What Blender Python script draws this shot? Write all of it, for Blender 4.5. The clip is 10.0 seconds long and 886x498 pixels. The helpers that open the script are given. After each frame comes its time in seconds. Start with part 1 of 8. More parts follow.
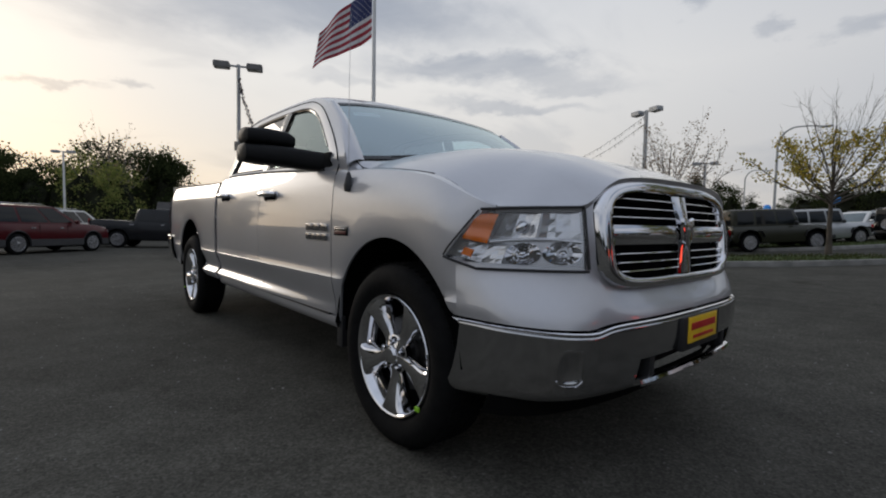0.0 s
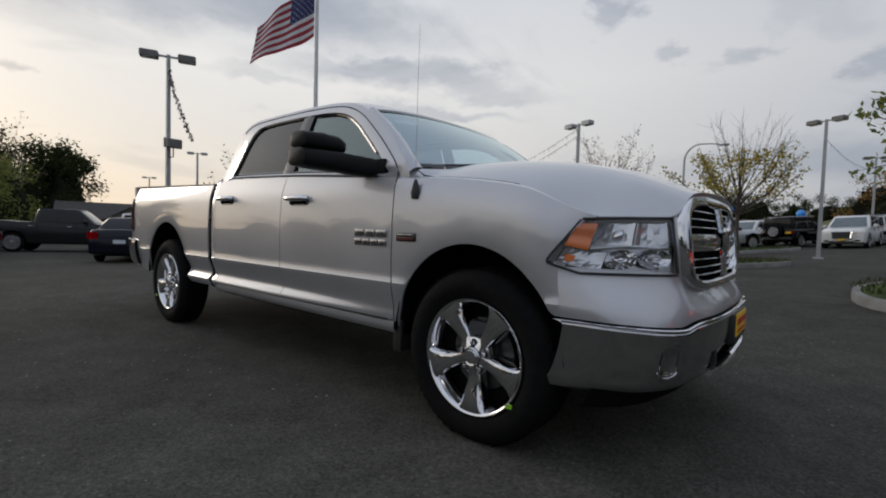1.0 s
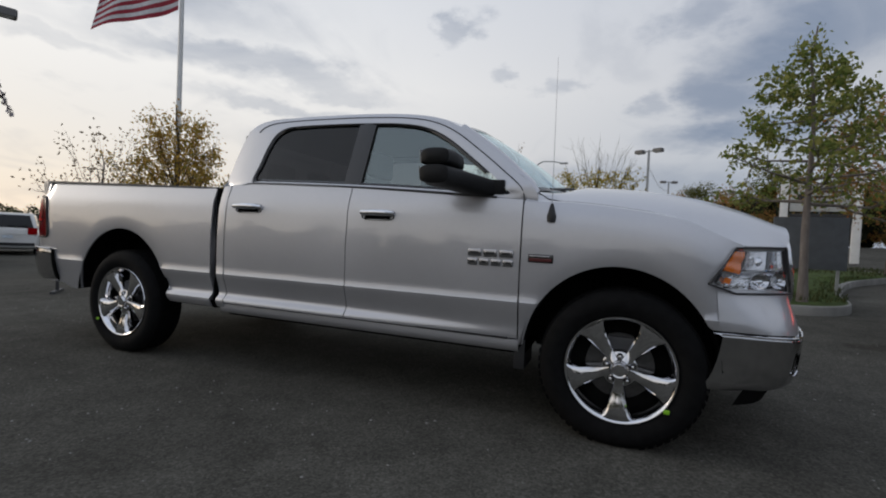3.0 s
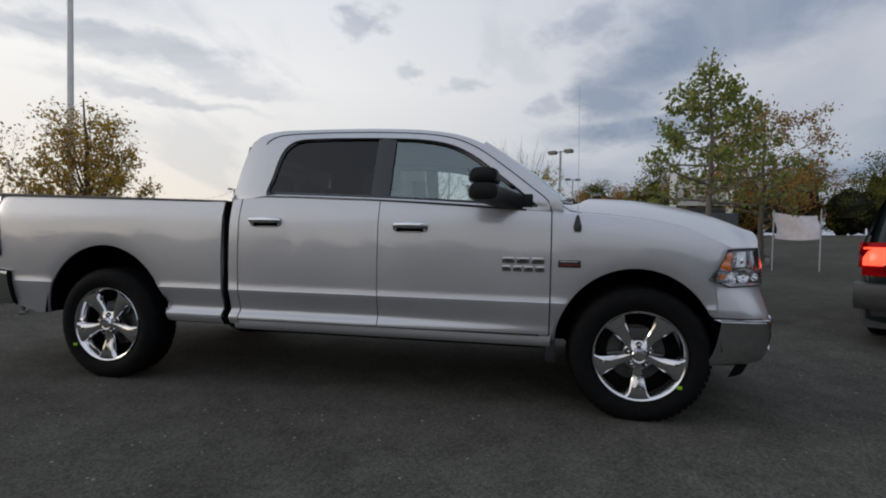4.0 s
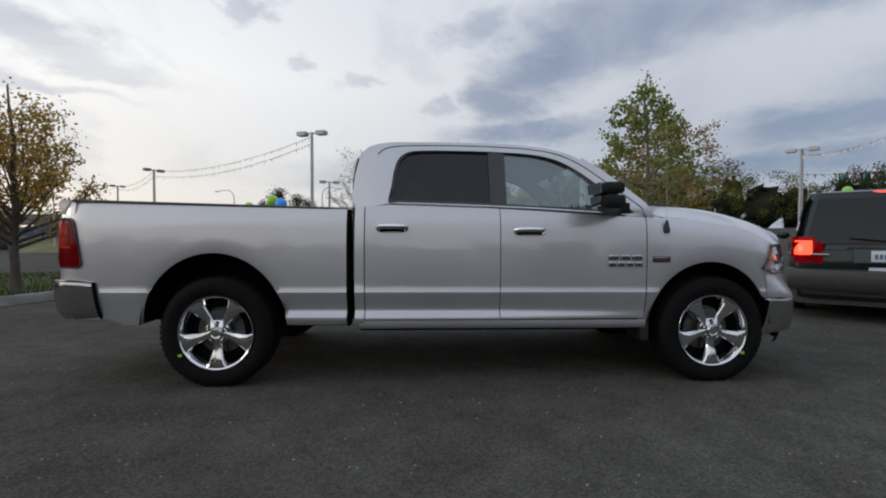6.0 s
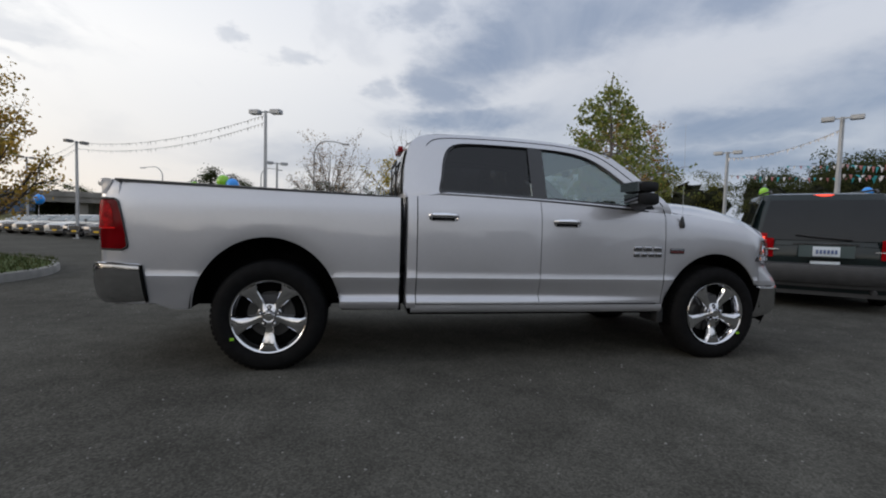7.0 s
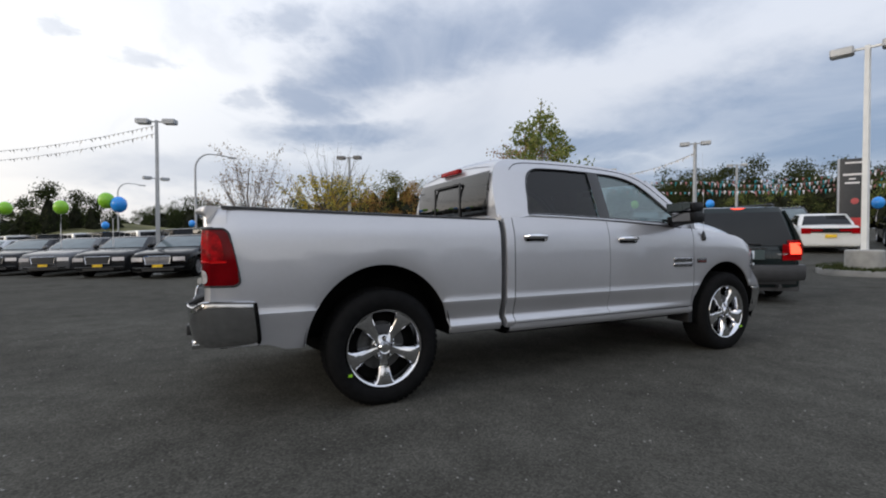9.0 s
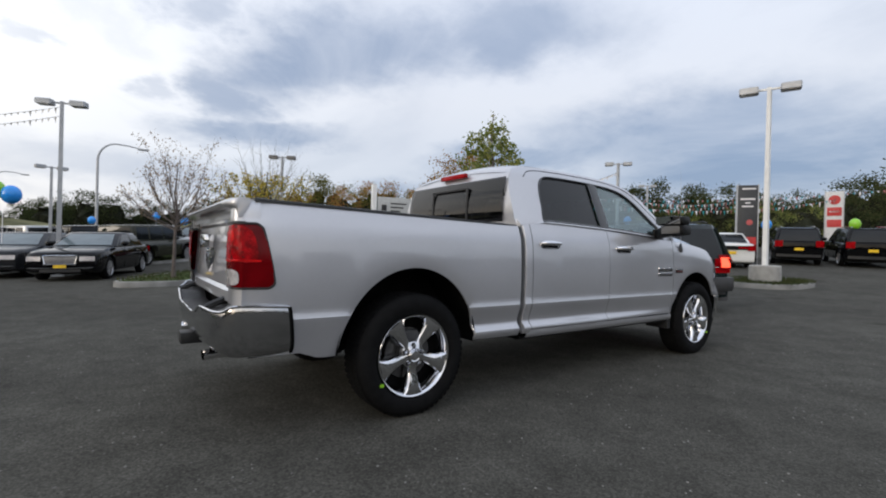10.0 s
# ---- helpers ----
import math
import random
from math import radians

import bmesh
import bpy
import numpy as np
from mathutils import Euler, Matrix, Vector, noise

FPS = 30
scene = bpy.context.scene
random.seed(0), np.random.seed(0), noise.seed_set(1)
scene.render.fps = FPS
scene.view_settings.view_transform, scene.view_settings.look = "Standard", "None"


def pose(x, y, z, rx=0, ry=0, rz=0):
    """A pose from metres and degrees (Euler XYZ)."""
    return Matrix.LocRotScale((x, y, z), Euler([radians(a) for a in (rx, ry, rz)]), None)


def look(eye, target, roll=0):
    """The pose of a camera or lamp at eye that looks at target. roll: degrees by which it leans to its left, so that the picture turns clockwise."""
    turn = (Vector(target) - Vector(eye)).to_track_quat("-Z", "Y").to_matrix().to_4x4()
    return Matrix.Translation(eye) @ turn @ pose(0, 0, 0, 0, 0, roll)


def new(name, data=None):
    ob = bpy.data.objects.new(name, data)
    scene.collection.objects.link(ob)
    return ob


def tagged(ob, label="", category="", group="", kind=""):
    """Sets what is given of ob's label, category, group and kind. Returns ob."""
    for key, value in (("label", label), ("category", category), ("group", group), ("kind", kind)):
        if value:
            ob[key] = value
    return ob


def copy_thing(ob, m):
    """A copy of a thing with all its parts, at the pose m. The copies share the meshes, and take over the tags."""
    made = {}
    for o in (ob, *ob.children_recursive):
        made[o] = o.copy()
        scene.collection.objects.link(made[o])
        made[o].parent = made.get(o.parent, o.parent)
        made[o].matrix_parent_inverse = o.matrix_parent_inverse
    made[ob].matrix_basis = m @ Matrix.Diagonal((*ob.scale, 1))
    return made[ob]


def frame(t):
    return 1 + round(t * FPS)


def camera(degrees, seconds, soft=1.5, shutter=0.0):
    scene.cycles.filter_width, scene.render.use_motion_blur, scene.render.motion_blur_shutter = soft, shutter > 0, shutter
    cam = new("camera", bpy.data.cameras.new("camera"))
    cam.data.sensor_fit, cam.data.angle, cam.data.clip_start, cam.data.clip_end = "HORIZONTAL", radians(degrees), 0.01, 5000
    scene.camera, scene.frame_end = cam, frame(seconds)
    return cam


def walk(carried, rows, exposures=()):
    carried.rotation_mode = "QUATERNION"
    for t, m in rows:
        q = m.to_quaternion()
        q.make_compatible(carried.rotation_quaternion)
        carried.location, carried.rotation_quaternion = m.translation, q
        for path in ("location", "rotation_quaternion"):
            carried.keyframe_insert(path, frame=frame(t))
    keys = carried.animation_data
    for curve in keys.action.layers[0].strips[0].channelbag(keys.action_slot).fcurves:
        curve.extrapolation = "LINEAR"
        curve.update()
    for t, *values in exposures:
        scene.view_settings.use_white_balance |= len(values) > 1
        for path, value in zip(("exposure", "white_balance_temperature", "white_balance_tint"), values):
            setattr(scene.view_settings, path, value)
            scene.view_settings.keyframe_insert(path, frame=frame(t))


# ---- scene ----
cam = camera(88.10, 10.0, soft=2.0)
PATH = [
    (0, (1.704, -1.163, 1.014), (0.192, 0.141, 0.901), 1.11),
    (0.5, (1.487, -1.464, 1.005), (0.057, -0.068, 0.916), 1.43),
    (1, (1.267, -1.735, 1.011), (-0.018, -0.205, 0.924), 1.63),
    (1.5, (0.931, -1.947, 1.021), (-0.215, -0.312, 0.902), 2.02),
    (2, (0.617, -2.188, 1.043), (-0.398, -0.468, 0.943), 1.8),
    (3.5, (-0.368, -2.724, 1.072), (-0.9, -0.797, 1.025), 2.27),
    (4, (-0.714, -2.946, 1.115), (-1.059, -0.977, 1.062), 1.12),
    (4.5, (-1.11, -3.054, 1.113), (-1.378, -1.072, 1.074), 1.93),
    (5, (-1.5, -3.193, 1.144), (-1.668, -1.201, 1.094), 1.67),
    (5.5, (-1.867, -3.381, 1.151), (-1.856, -1.383, 1.071), 1.62),
    (5.7, (-2.021, -3.412, 1.136), (-1.988, -1.413, 1.088), 0.75),
    (7, (-3.139, -3.559, 1.141), (-2.781, -1.594, 1.031), 1.69),
    (7.5, (-3.603, -3.489, 1.143), (-3.142, -1.545, 1.042), 1.14),
    (8, (-4.059, -3.471, 1.163), (-3.377, -1.593, 1.064), 0.14),
    (8.5, (-4.447, -3.358, 1.148), (-3.645, -1.529, 1.048), -0.09),
    (9, (-4.809, -3.114, 1.181), (-3.956, -1.306, 1.14), -0.12),
    (9.5, (-5.166, -2.924, 1.175), (-4.125, -1.216, 1.181), 1.24),
    (10, (-5.44, -2.638, 1.14), (-4.291, -1.001, 1.138), 1.49),
]
walk(cam, [(t, look(eye, target, roll)) for t, eye, target, roll in PATH],
     exposures=[(0.0, -0.55), (1.5, -0.52), (3.5, -0.36), (5.5, -0.20), (7.5, -0.05), (10.0, 0.27)])
# ---------------- world and light ----------------
world = bpy.data.worlds.new("world")
scene.world = world
world.use_nodes = True
wn, wl = world.node_tree.nodes, world.node_tree.links
wn.clear()
SUN_EL, SUN_AZ = 14.0, 262.0     # degrees; azimuth clockwise from +y


def wmath(op, a, b=None, clamp=False):
    n = wn.new("ShaderNodeMath")
    n.operation, n.use_clamp = op, clamp
    for i, v in enumerate((a, b)):
        if v is None:
            continue
        if isinstance(v, (int, float)):
            n.inputs[i].default_value = v
        else:
            wl.new(v, n.inputs[i])
    return n.outputs[0]


def wmix(fac, a, b):
    n = wn.new("ShaderNodeMix")
    n.data_type = "RGBA"
    for i, v in ((0, fac), (6, a), (7, b)):
        if isinstance(v, (int, float, tuple)):
            n.inputs[i].default_value = v
        else:
            wl.new(v, n.inputs[i])
    return n.outputs[2]


sky = wn.new("ShaderNodeTexSky")
sky.sky_type, sky.sun_disc = "NISHITA", False
sky.sun_elevation, sky.sun_rotation = radians(SUN_EL), radians(SUN_AZ)
sky.air_density, sky.dust_density = 1.2, 2.0
coord = wn.new("ShaderNodeTexCoord")
sep = wn.new("ShaderNodeSeparateXYZ")
wl.new(coord.outputs["Generated"], sep.inputs[0])
up = wmath("MAXIMUM", sep.outputs[2], 0.0)
flat = wmath("ADD", up, 0.27)
cx, cy = wmath("DIVIDE", sep.outputs[0], flat), wmath("DIVIDE", sep.outputs[1], flat)
comb = wn.new("ShaderNodeCombineXYZ")
wl.new(cx, comb.inputs[0]), wl.new(cy, comb.inputs[1])


def cloud_layer(scale, detail, rough, offset, stretch, lo, hi, dist=0.6):
    m = wn.new("ShaderNodeMapping")
    wl.new(comb.outputs[0], m.inputs[0])
    m.inputs[1].default_value = offset
    m.inputs[2].default_value = (0, 0, radians(stretch[2]))
    m.inputs[3].default_value = (stretch[0], stretch[1], 1)
    n = wn.new("ShaderNodeTexNoise")
    wl.new(m.outputs[0], n.inputs["Vector"])
    n.inputs["Scale"].default_value, n.inputs["Detail"].default_value = scale, detail
    n.inputs["Roughness"].default_value, n.inputs["Distortion"].default_value = rough, dist
    r = wn.new("ShaderNodeMapRange")
    r.interpolation_type = "SMOOTHSTEP"
    wl.new(n.outputs[0], r.inputs[0])
    r.inputs[1].default_value, r.inputs[2].default_value = lo, hi
    return r.outputs[0]


# warmth towards the low sun behind the clouds, cool slate clouds away from it
sa = radians(SUN_AZ)
toward = wmath("ADD", wmath("MULTIPLY", sep.outputs[0], math.sin(sa)), wmath("MULTIPLY", sep.outputs[1], math.cos(sa)))
warm_n = wn.new("ShaderNodeMapRange")
wl.new(toward, warm_n.inputs[0])
warm_n.inputs[1].default_value, warm_n.inputs[2].default_value = -0.3, 1.0
warm = wmath("MULTIPLY", warm_n.outputs[0], wmath("POWER", wmath("SUBTRACT", 1.0, up), 6.0))
away = wn.new("ShaderNodeMapRange")
wl.new(toward, away.inputs[0])
away.inputs[1].default_value, away.inputs[2].default_value = 0.55, -0.60
veil0 = wmix(away.outputs[0], (1.30, 1.30, 1.30, 1), (0.73, 0.76, 0.84, 1))
high = wn.new("ShaderNodeMapRange")
wl.new(up, high.inputs[0])
high.inputs[1].default_value, high.inputs[2].default_value = 0.30, 0.85
veil1 = wmix(high.outputs[0], veil0, (0.78, 0.87, 1.05, 1))
low = wn.new("ShaderNodeMapRange")
wl.new(up, low.inputs[0])
low.inputs[1].default_value, low.inputs[2].default_value, low.inputs[3].default_value, low.inputs[4].default_value = 0.0, 0.30, 0.85, 0.0
horizon = wmix(away.outputs[0], (0.76, 0.80, 0.88, 1), (0.42, 0.49, 0.62, 1))
veil1 = wmix(low.outputs[0], veil1, horizon)
veil = wmix(warm, veil1, (1.62, 1.36, 1.05, 1))
big = cloud_layer(0.80, 6.0, 0.56, (3.1, 0.4, 0), (1.0, 0.62, 35), 0.50, 0.66)
fine = cloud_layer(2.3, 6.0, 0.58, (0.7, 5.2, 2), (1.0, 0.55, 20), 0.53, 0.68)
warp = wn.new("ShaderNodeTexNoise")
wl.new(comb.outputs[0], warp.inputs["Vector"])
warp.inputs["Scale"].default_value, warp.inputs["Detail"].default_value, warp.inputs["Roughness"].default_value = 3.4, 8.0, 0.60
wsub = wn.new("ShaderNodeVectorMath")
wsub.operation = "MULTIPLY_ADD"
wl.new(warp.outputs["Color"], wsub.inputs[0])
wsub.inputs[1].default_value, wsub.inputs[2].default_value = (0.46, 0.46, 0), (-0.23, -0.23, 0)
wadd = wn.new("ShaderNodeVectorMath")
wl.new(comb.outputs[0], wadd.inputs[0]), wl.new(wsub.outputs[0], wadd.inputs[1])


def cloud(x, y, angle, la, lb, weight, soft=0.35):
    """One ragged cloud mass on the cloud sheet."""
    m = wn.new("ShaderNodeMapping")
    m.vector_type = "TEXTURE"
    wl.new(wadd.outputs[0], m.inputs[0])
    m.inputs[1].default_value, m.inputs[2].default_value, m.inputs[3].default_value = (x, y, 0), (0, 0, radians(angle)), (la, lb, 1)
    d = wn.new("ShaderNodeVectorMath")
    d.operation = "LENGTH"
    wl.new(m.outputs[0], d.inputs[0])
    k = wn.new("ShaderNodeMapRange")
    k.interpolation_type = "SMOOTHSTEP"
    wl.new(d.outputs["Value"], k.inputs[0])
    k.inputs[1].default_value, k.inputs[2].default_value, k.inputs[4].default_value, k.inputs[3].default_value = soft, 1.45, 0.0, weight * 0.86
    return k.outputs[0]


slate = None
for c in ((-1.25, 0.58, 60, 0.58, 0.17, 0.55), (-1.15, 1.17, 50, 0.48, 0.10, 0.60), (-1.24, 1.43, 46, 0.30, 0.055, 0.50), (-0.97, 1.45, 43, 0.19, 0.045, 0.50),
          (-1.53, 0.86, 61, 0.18, 0.05, 0.40), (-2.03, 0.01, 82, 0.10, 0.035, 0.55), (-1.96, 0.17, 71, 0.05, 0.035, 0.50), (-0.48, 1.29, -28, 0.08, 0.045, 0.50),
          (-0.40, 1.56, 45, 0.05, 0.045, 0.40), (0.52, 1.38, -48, 0.40, 0.21, 0.90), (0.17, 1.36, 28, 0.10, 0.11, 0.65), (0.86, 0.98, -52, 0.34, 0.20, 0.75),
          (0.30, 1.70, 80, 0.24, 0.13, 0.75), (0.45, 1.95, -12, 0.34, 0.13, 0.85), (1.52, 1.50, -50, 0.46, 0.20, 0.90), (1.70, 0.98, -66, 0.62, 0.30, 1.0),
          (1.90, 1.66, -43, 0.45, 0.12, 0.85), (-0.22, 1.61, 10, 0.05, 0.055, 0.35), (0.08, 1.74, -10, 0.07, 0.08, 0.40),
          (2.20, 0.70, -68, 0.75, 0.42, 1.2), (1.55, 1.95, -43, 0.62, 0.20, 1.0), (2.20, 1.55, -50, 0.6, 0.25, 0.8), (-0.20, 2.45, 0, 0.60, 0.20, 0.45), (0.25, 2.55, 5, 0.5, 0.2, 0.45),
          (-0.2, -1.6, 20, 1.0, 0.4, 0.5), (1.2, -1.2, 60, 0.9, 0.35, 0.6), (-1.5, -1.3, 30, 0.8, 0.25, 0.4)):
    k_ = cloud(*c)
    slate = k_ if slate is None else wmath("MAXIMUM", slate, k_)
thin = wmath("MULTIPLY", big, wmath("ADD", wmath("MULTIPLY", away.outputs[0], 0.20), 0.10), True)
cl = wmix(thin, veil, (0.40, 0.46, 0.58, 1))
cl = wmix(wmath("MULTIPLY", fine, 0.24), cl, (0.50, 0.55, 0.66, 1))
body_ = cloud_layer(1.9, 7.0, 0.6, (4.4, 1.3, 5), (1.0, 0.7, 50), 0.30, 0.70)
slate = wmath("MULTIPLY", slate, wmath("ADD", wmath("MULTIPLY", body_, 0.55), 0.62), True)
cl = wmix(slate, cl, (0.235, 0.315, 0.475, 1))
skyc = wn.new("ShaderNodeVectorMath")
skyc.operation = "SCALE"
wl.new(sky.outputs[0], skyc.inputs[0])
skyc.inputs[3].default_value = 0.09
total = wmix(0.86, skyc.outputs[0], cl)
bg = wn.new("ShaderNodeBackground")
wl.new(total, bg.inputs[0])
bg.inputs[1].default_value = 1.0
wout = wn.new("ShaderNodeOutputWorld")
wl.new(bg.outputs[0], wout.inputs[0])

sun = new("sun", bpy.data.lights.new("sun", "SUN"))
sun.data.energy, sun.data.angle, sun.data.color = 0.55, radians(16), (1.0, 0.90, 0.78)
_d = Vector((math.sin(sa) * math.cos(radians(SUN_EL)), math.cos(sa) * math.cos(radians(SUN_EL)), math.sin(radians(SUN_EL))))
sun.matrix_world = look(_d * 60, (0, 0, 0))

# ---------------- materials ----------------


class Mat:
    """A small node builder round one Principled surface."""

    def __init__(self, name):
        self.m = bpy.data.materials.new(name)
        self.m.use_nodes = True
        self.n, self.l = self.m.node_tree.nodes, self.m.node_tree.links
        self.b = self.n["Principled BSDF"]
        self.tc = self.n.new("ShaderNodeTexCoord")

    def put(self, socket, v):
        if isinstance(v, bpy.types.NodeSocket):
            self.l.new(v, self.b.inputs[socket])
        else:
            self.b.inputs[socket].default_value = v if not isinstance(v, tuple) or len(v) == 4 else (*v, 1)

    def noise(self, scale, detail=4, rough=0.55, stretch=None, kind="ShaderNodeTexNoise"):
        t = self.n.new(kind)
        src = self.tc.outputs["Object"]
        if stretch:
            mp = self.n.new("ShaderNodeMapping")
            self.l.new(src, mp.inputs[0])
            mp.inputs[3].default_value = stretch
            src = mp.outputs[0]
        self.l.new(src, t.inputs["Vector"])
        t.inputs["Scale"].default_value = scale
        if kind == "ShaderNodeTexNoise":
            t.inputs["Detail"].default_value, t.inputs["Roughness"].default_value = detail, rough
        return t.outputs[0]

    def ramp(self, fac, lo, hi, a=0.3, b=0.7):
        r = self.n.new("ShaderNodeValToRGB")
        self.l.new(fac, r.inputs[0])
        e = r.color_ramp.elements
        e[0].position, e[1].position = a, b
        e[0].color, e[1].color = [(*c, 1) if len(c) == 3 else c for c in (lo, hi)]
        return r.outputs[0]

    def val(self, fac, lo, hi, a=0.3, b=0.7):
        r = self.n.new("ShaderNodeMapRange")
        self.l.new(fac, r.inputs[0])
        r.inputs[1].default_value, r.inputs[2].default_value = a, b
        r.inputs[3].default_value, r.inputs[4].default_value = lo, hi
        return r.outputs[0]

    def mul(self, a, b, fac=1.0, mode="MULTIPLY"):
        x = self.n.new("ShaderNodeMix")
        x.data_type, x.blend_type = "RGBA", mode
        x.inputs[0].default_value = fac
        for i, v in ((6, a), (7, b)):
            if isinstance(v, bpy.types.NodeSocket):
                self.l.new(v, x.inputs[i])
            else:
                x.inputs[i].default_value = (*v, 1)
        return x.outputs[2]

    def bump(self, h, strength=0.2, dist=0.01):
        x = self.n.new("ShaderNodeBump")
        self.l.new(h, x.inputs["Height"])
        x.inputs["Strength"].default_value, x.inputs["Distance"].default_value = strength, dist
        self.l.new(x.outputs[0], self.b.inputs["Normal"])


def simple(name, color, rough=0.5, metal=0.0, coat=0.0, var=0.12, scale=9.0, bump=0.0, spec=0.5):
    m = Mat(name)
    f = m.noise(scale)
    lo = tuple(c * (1 - var) for c in color)
    hi = tuple(min(1, c * (1 + var)) for c in color)
    m.put("Base Color", m.ramp(f, lo, hi))
    m.put("Roughness", m.val(m.noise(scale * 4), rough * 0.85, min(1, rough * 1.15)))
    m.put("Metallic", metal)
    m.put("Coat Weight", coat)
    m.put("Coat Roughness", 0.05)
    m.put("Specular IOR Level", spec)
    if bump:
        m.bump(m.noise(scale * 12), bump, 0.004)
    return m.m


def paint(name, color, metal=0.55, rough=0.34, coat=0.7, ior=1.5, spec=0.5):
    m = Mat(name)
    dust = m.noise(1.6, 5, 0.6)
    film = m.noise(38, 4, 0.6)
    lo = tuple(c * 0.95 for c in color)
    hi = tuple(min(1, c * 1.04) for c in color)
    m.put("Base Color", m.mul(m.ramp(dust, lo, hi), m.ramp(film, (0.975,) * 3, (1.0,) * 3)))
    m.put("Metallic", metal)
    m.put("Roughness", m.val(dust, rough * 0.92, rough * 1.1))
    m.put("Specular IOR Level", spec)
    m.put("Coat Weight", coat)
    m.put("Coat Roughness", m.val(dust, 0.015, 0.035))
    m.put("Coat IOR", ior)
    return m.m


def glass(name, tint, gloss=(1.0, 1.0, 1.0), rough=0.0, base=0.09):
    """A thin pane: tinted see-through with a Fresnel gloss."""
    mat = bpy.data.materials.new(name)
    mat.use_nodes = True
    n, l = mat.node_tree.nodes, mat.node_tree.links
    n.clear()
    tr, gl, mx, lw = (n.new("ShaderNode" + k) for k in ("BsdfTransparent", "BsdfGlossy", "MixShader", "LayerWeight"))
    tr.inputs[0].default_value = (*tint, 1)
    gl.inputs[0].default_value, gl.inputs[1].default_value = (*gloss, 1), rough
    pw, ma = n.new("ShaderNodeMath"), n.new("ShaderNodeMath")
    pw.operation, ma.operation = "POWER", "MULTIPLY_ADD"
    pw.inputs[1].default_value = 4.2
    ma.inputs[1].default_value, ma.inputs[2].default_value = 0.97 - base, base
    l.new(lw.outputs["Facing"], pw.inputs[0]), l.new(pw.outputs[0], ma.inputs[0])
    out = n.new("ShaderNodeOutputMaterial")
    l.new(ma.outputs[0], mx.inputs[0]), l.new(tr.outputs[0], mx.inputs[1]), l.new(gl.outputs[0], mx.inputs[2])
    l.new(mx.outputs[0], out.inputs[0])
    return mat


def glow(name, color, strength):
    m = Mat(name)
    m.put("Base Color", tuple(c * 0.6 for c in color))
    m.put("Emission Color", color)
    m.put("Emission Strength", strength)
    m.put("Roughness", 0.2)
    return m.m


def asphalt_mat():
    m = Mat("asphalt")
    grit = m.noise(85, 5, 0.8)
    stone = m.noise(95, 1, 0.5, kind="ShaderNodeTexVoronoi")
    pebble = m.n.new("ShaderNodeTexVoronoi")
    m.l.new(m.tc.outputs["Object"], pebble.inputs["Vector"])
    pebble.inputs["Scale"].default_value = 70
    patch = m.noise(0.35, 6, 0.6)
    mid = m.noise(3.0, 6, 0.65)
    base = m.ramp(patch, (0.072, 0.069, 0.060), (0.100, 0.0965, 0.084), 0.35, 0.68)
    base = m.mul(base, m.ramp(mid, (0.74,) * 3, (1.18,) * 3))
    base = m.mul(base, m.ramp(grit, (0.62,) * 3, (1.5,) * 3, 0.36, 0.70))
    base = m.mul(base, m.ramp(pebble.outputs["Color"], (0.80,) * 3, (1.25,) * 3, 0.2, 0.9))
    chips = m.ramp(m.noise(31, 2, 0.4), (0, 0, 0), (1, 1, 1), 0.72, 0.75)
    base2 = m.mul(base, (0.15, 0.145, 0.135), 1.0, "MIX")
    x = base2.node
    m.l.new(chips, x.inputs[0])
    stain = m.ramp(m.noise(0.9, 3, 0.5), (0.72, 0.70, 0.68), (1, 1, 1), 0.28, 0.36)
    m.put("Base Color", m.mul(x.outputs[2], stain))
    m.put("Roughness", m.val(mid, 0.85, 1.0))
    m.put("Specular IOR Level", 0.03)
    m.bump(m.mul(grit, stone, 0.4, "MIX"), 0.40, 0.005)
    return m.m


def leaf_mat(name, colors, trans=0.45):
    """Leaves that differ one by one, lit from both sides."""
    mat = bpy.data.materials.new(name)
    mat.use_nodes = True
    n, l = mat.node_tree.nodes, mat.node_tree.links
    n.clear()
    g, r = n.new("ShaderNodeNewGeometry"), n.new("ShaderNodeValToRGB")
    l.new(g.outputs["Random Per Island"], r.inputs[0])
    e = r.color_ramp.elements
    e[0].color, e[1].color = (*colors[0], 1), (*colors[-1], 1)
    for i, c in enumerate(colors[1:-1]):
        k = e.new((i + 1) / (len(colors) - 1))
        k.color = (*c, 1)
    di, tr, mx, out = (n.new("ShaderNode" + k) for k in ("BsdfDiffuse", "BsdfTranslucent", "MixShader", "OutputMaterial"))
    l.new(r.outputs[0], di.inputs[0]), l.new(r.outputs[0], tr.inputs[0])
    mx.inputs[0].default_value = trans
    l.new(di.outputs[0], mx.inputs[1]), l.new(tr.outputs[0], mx.inputs[2]), l.new(mx.outputs[0], out.inputs[0])
    return mat


def bark_mat(name, lo, hi):
    m = Mat(name)
    f = m.noise(14, 6, 0.65, (1, 1, 0.25))
    m.put("Base Color", m.ramp(f, lo, hi))
    m.put("Roughness", 0.9)
    m.bump(f, 0.5, 0.02)
    return m.m


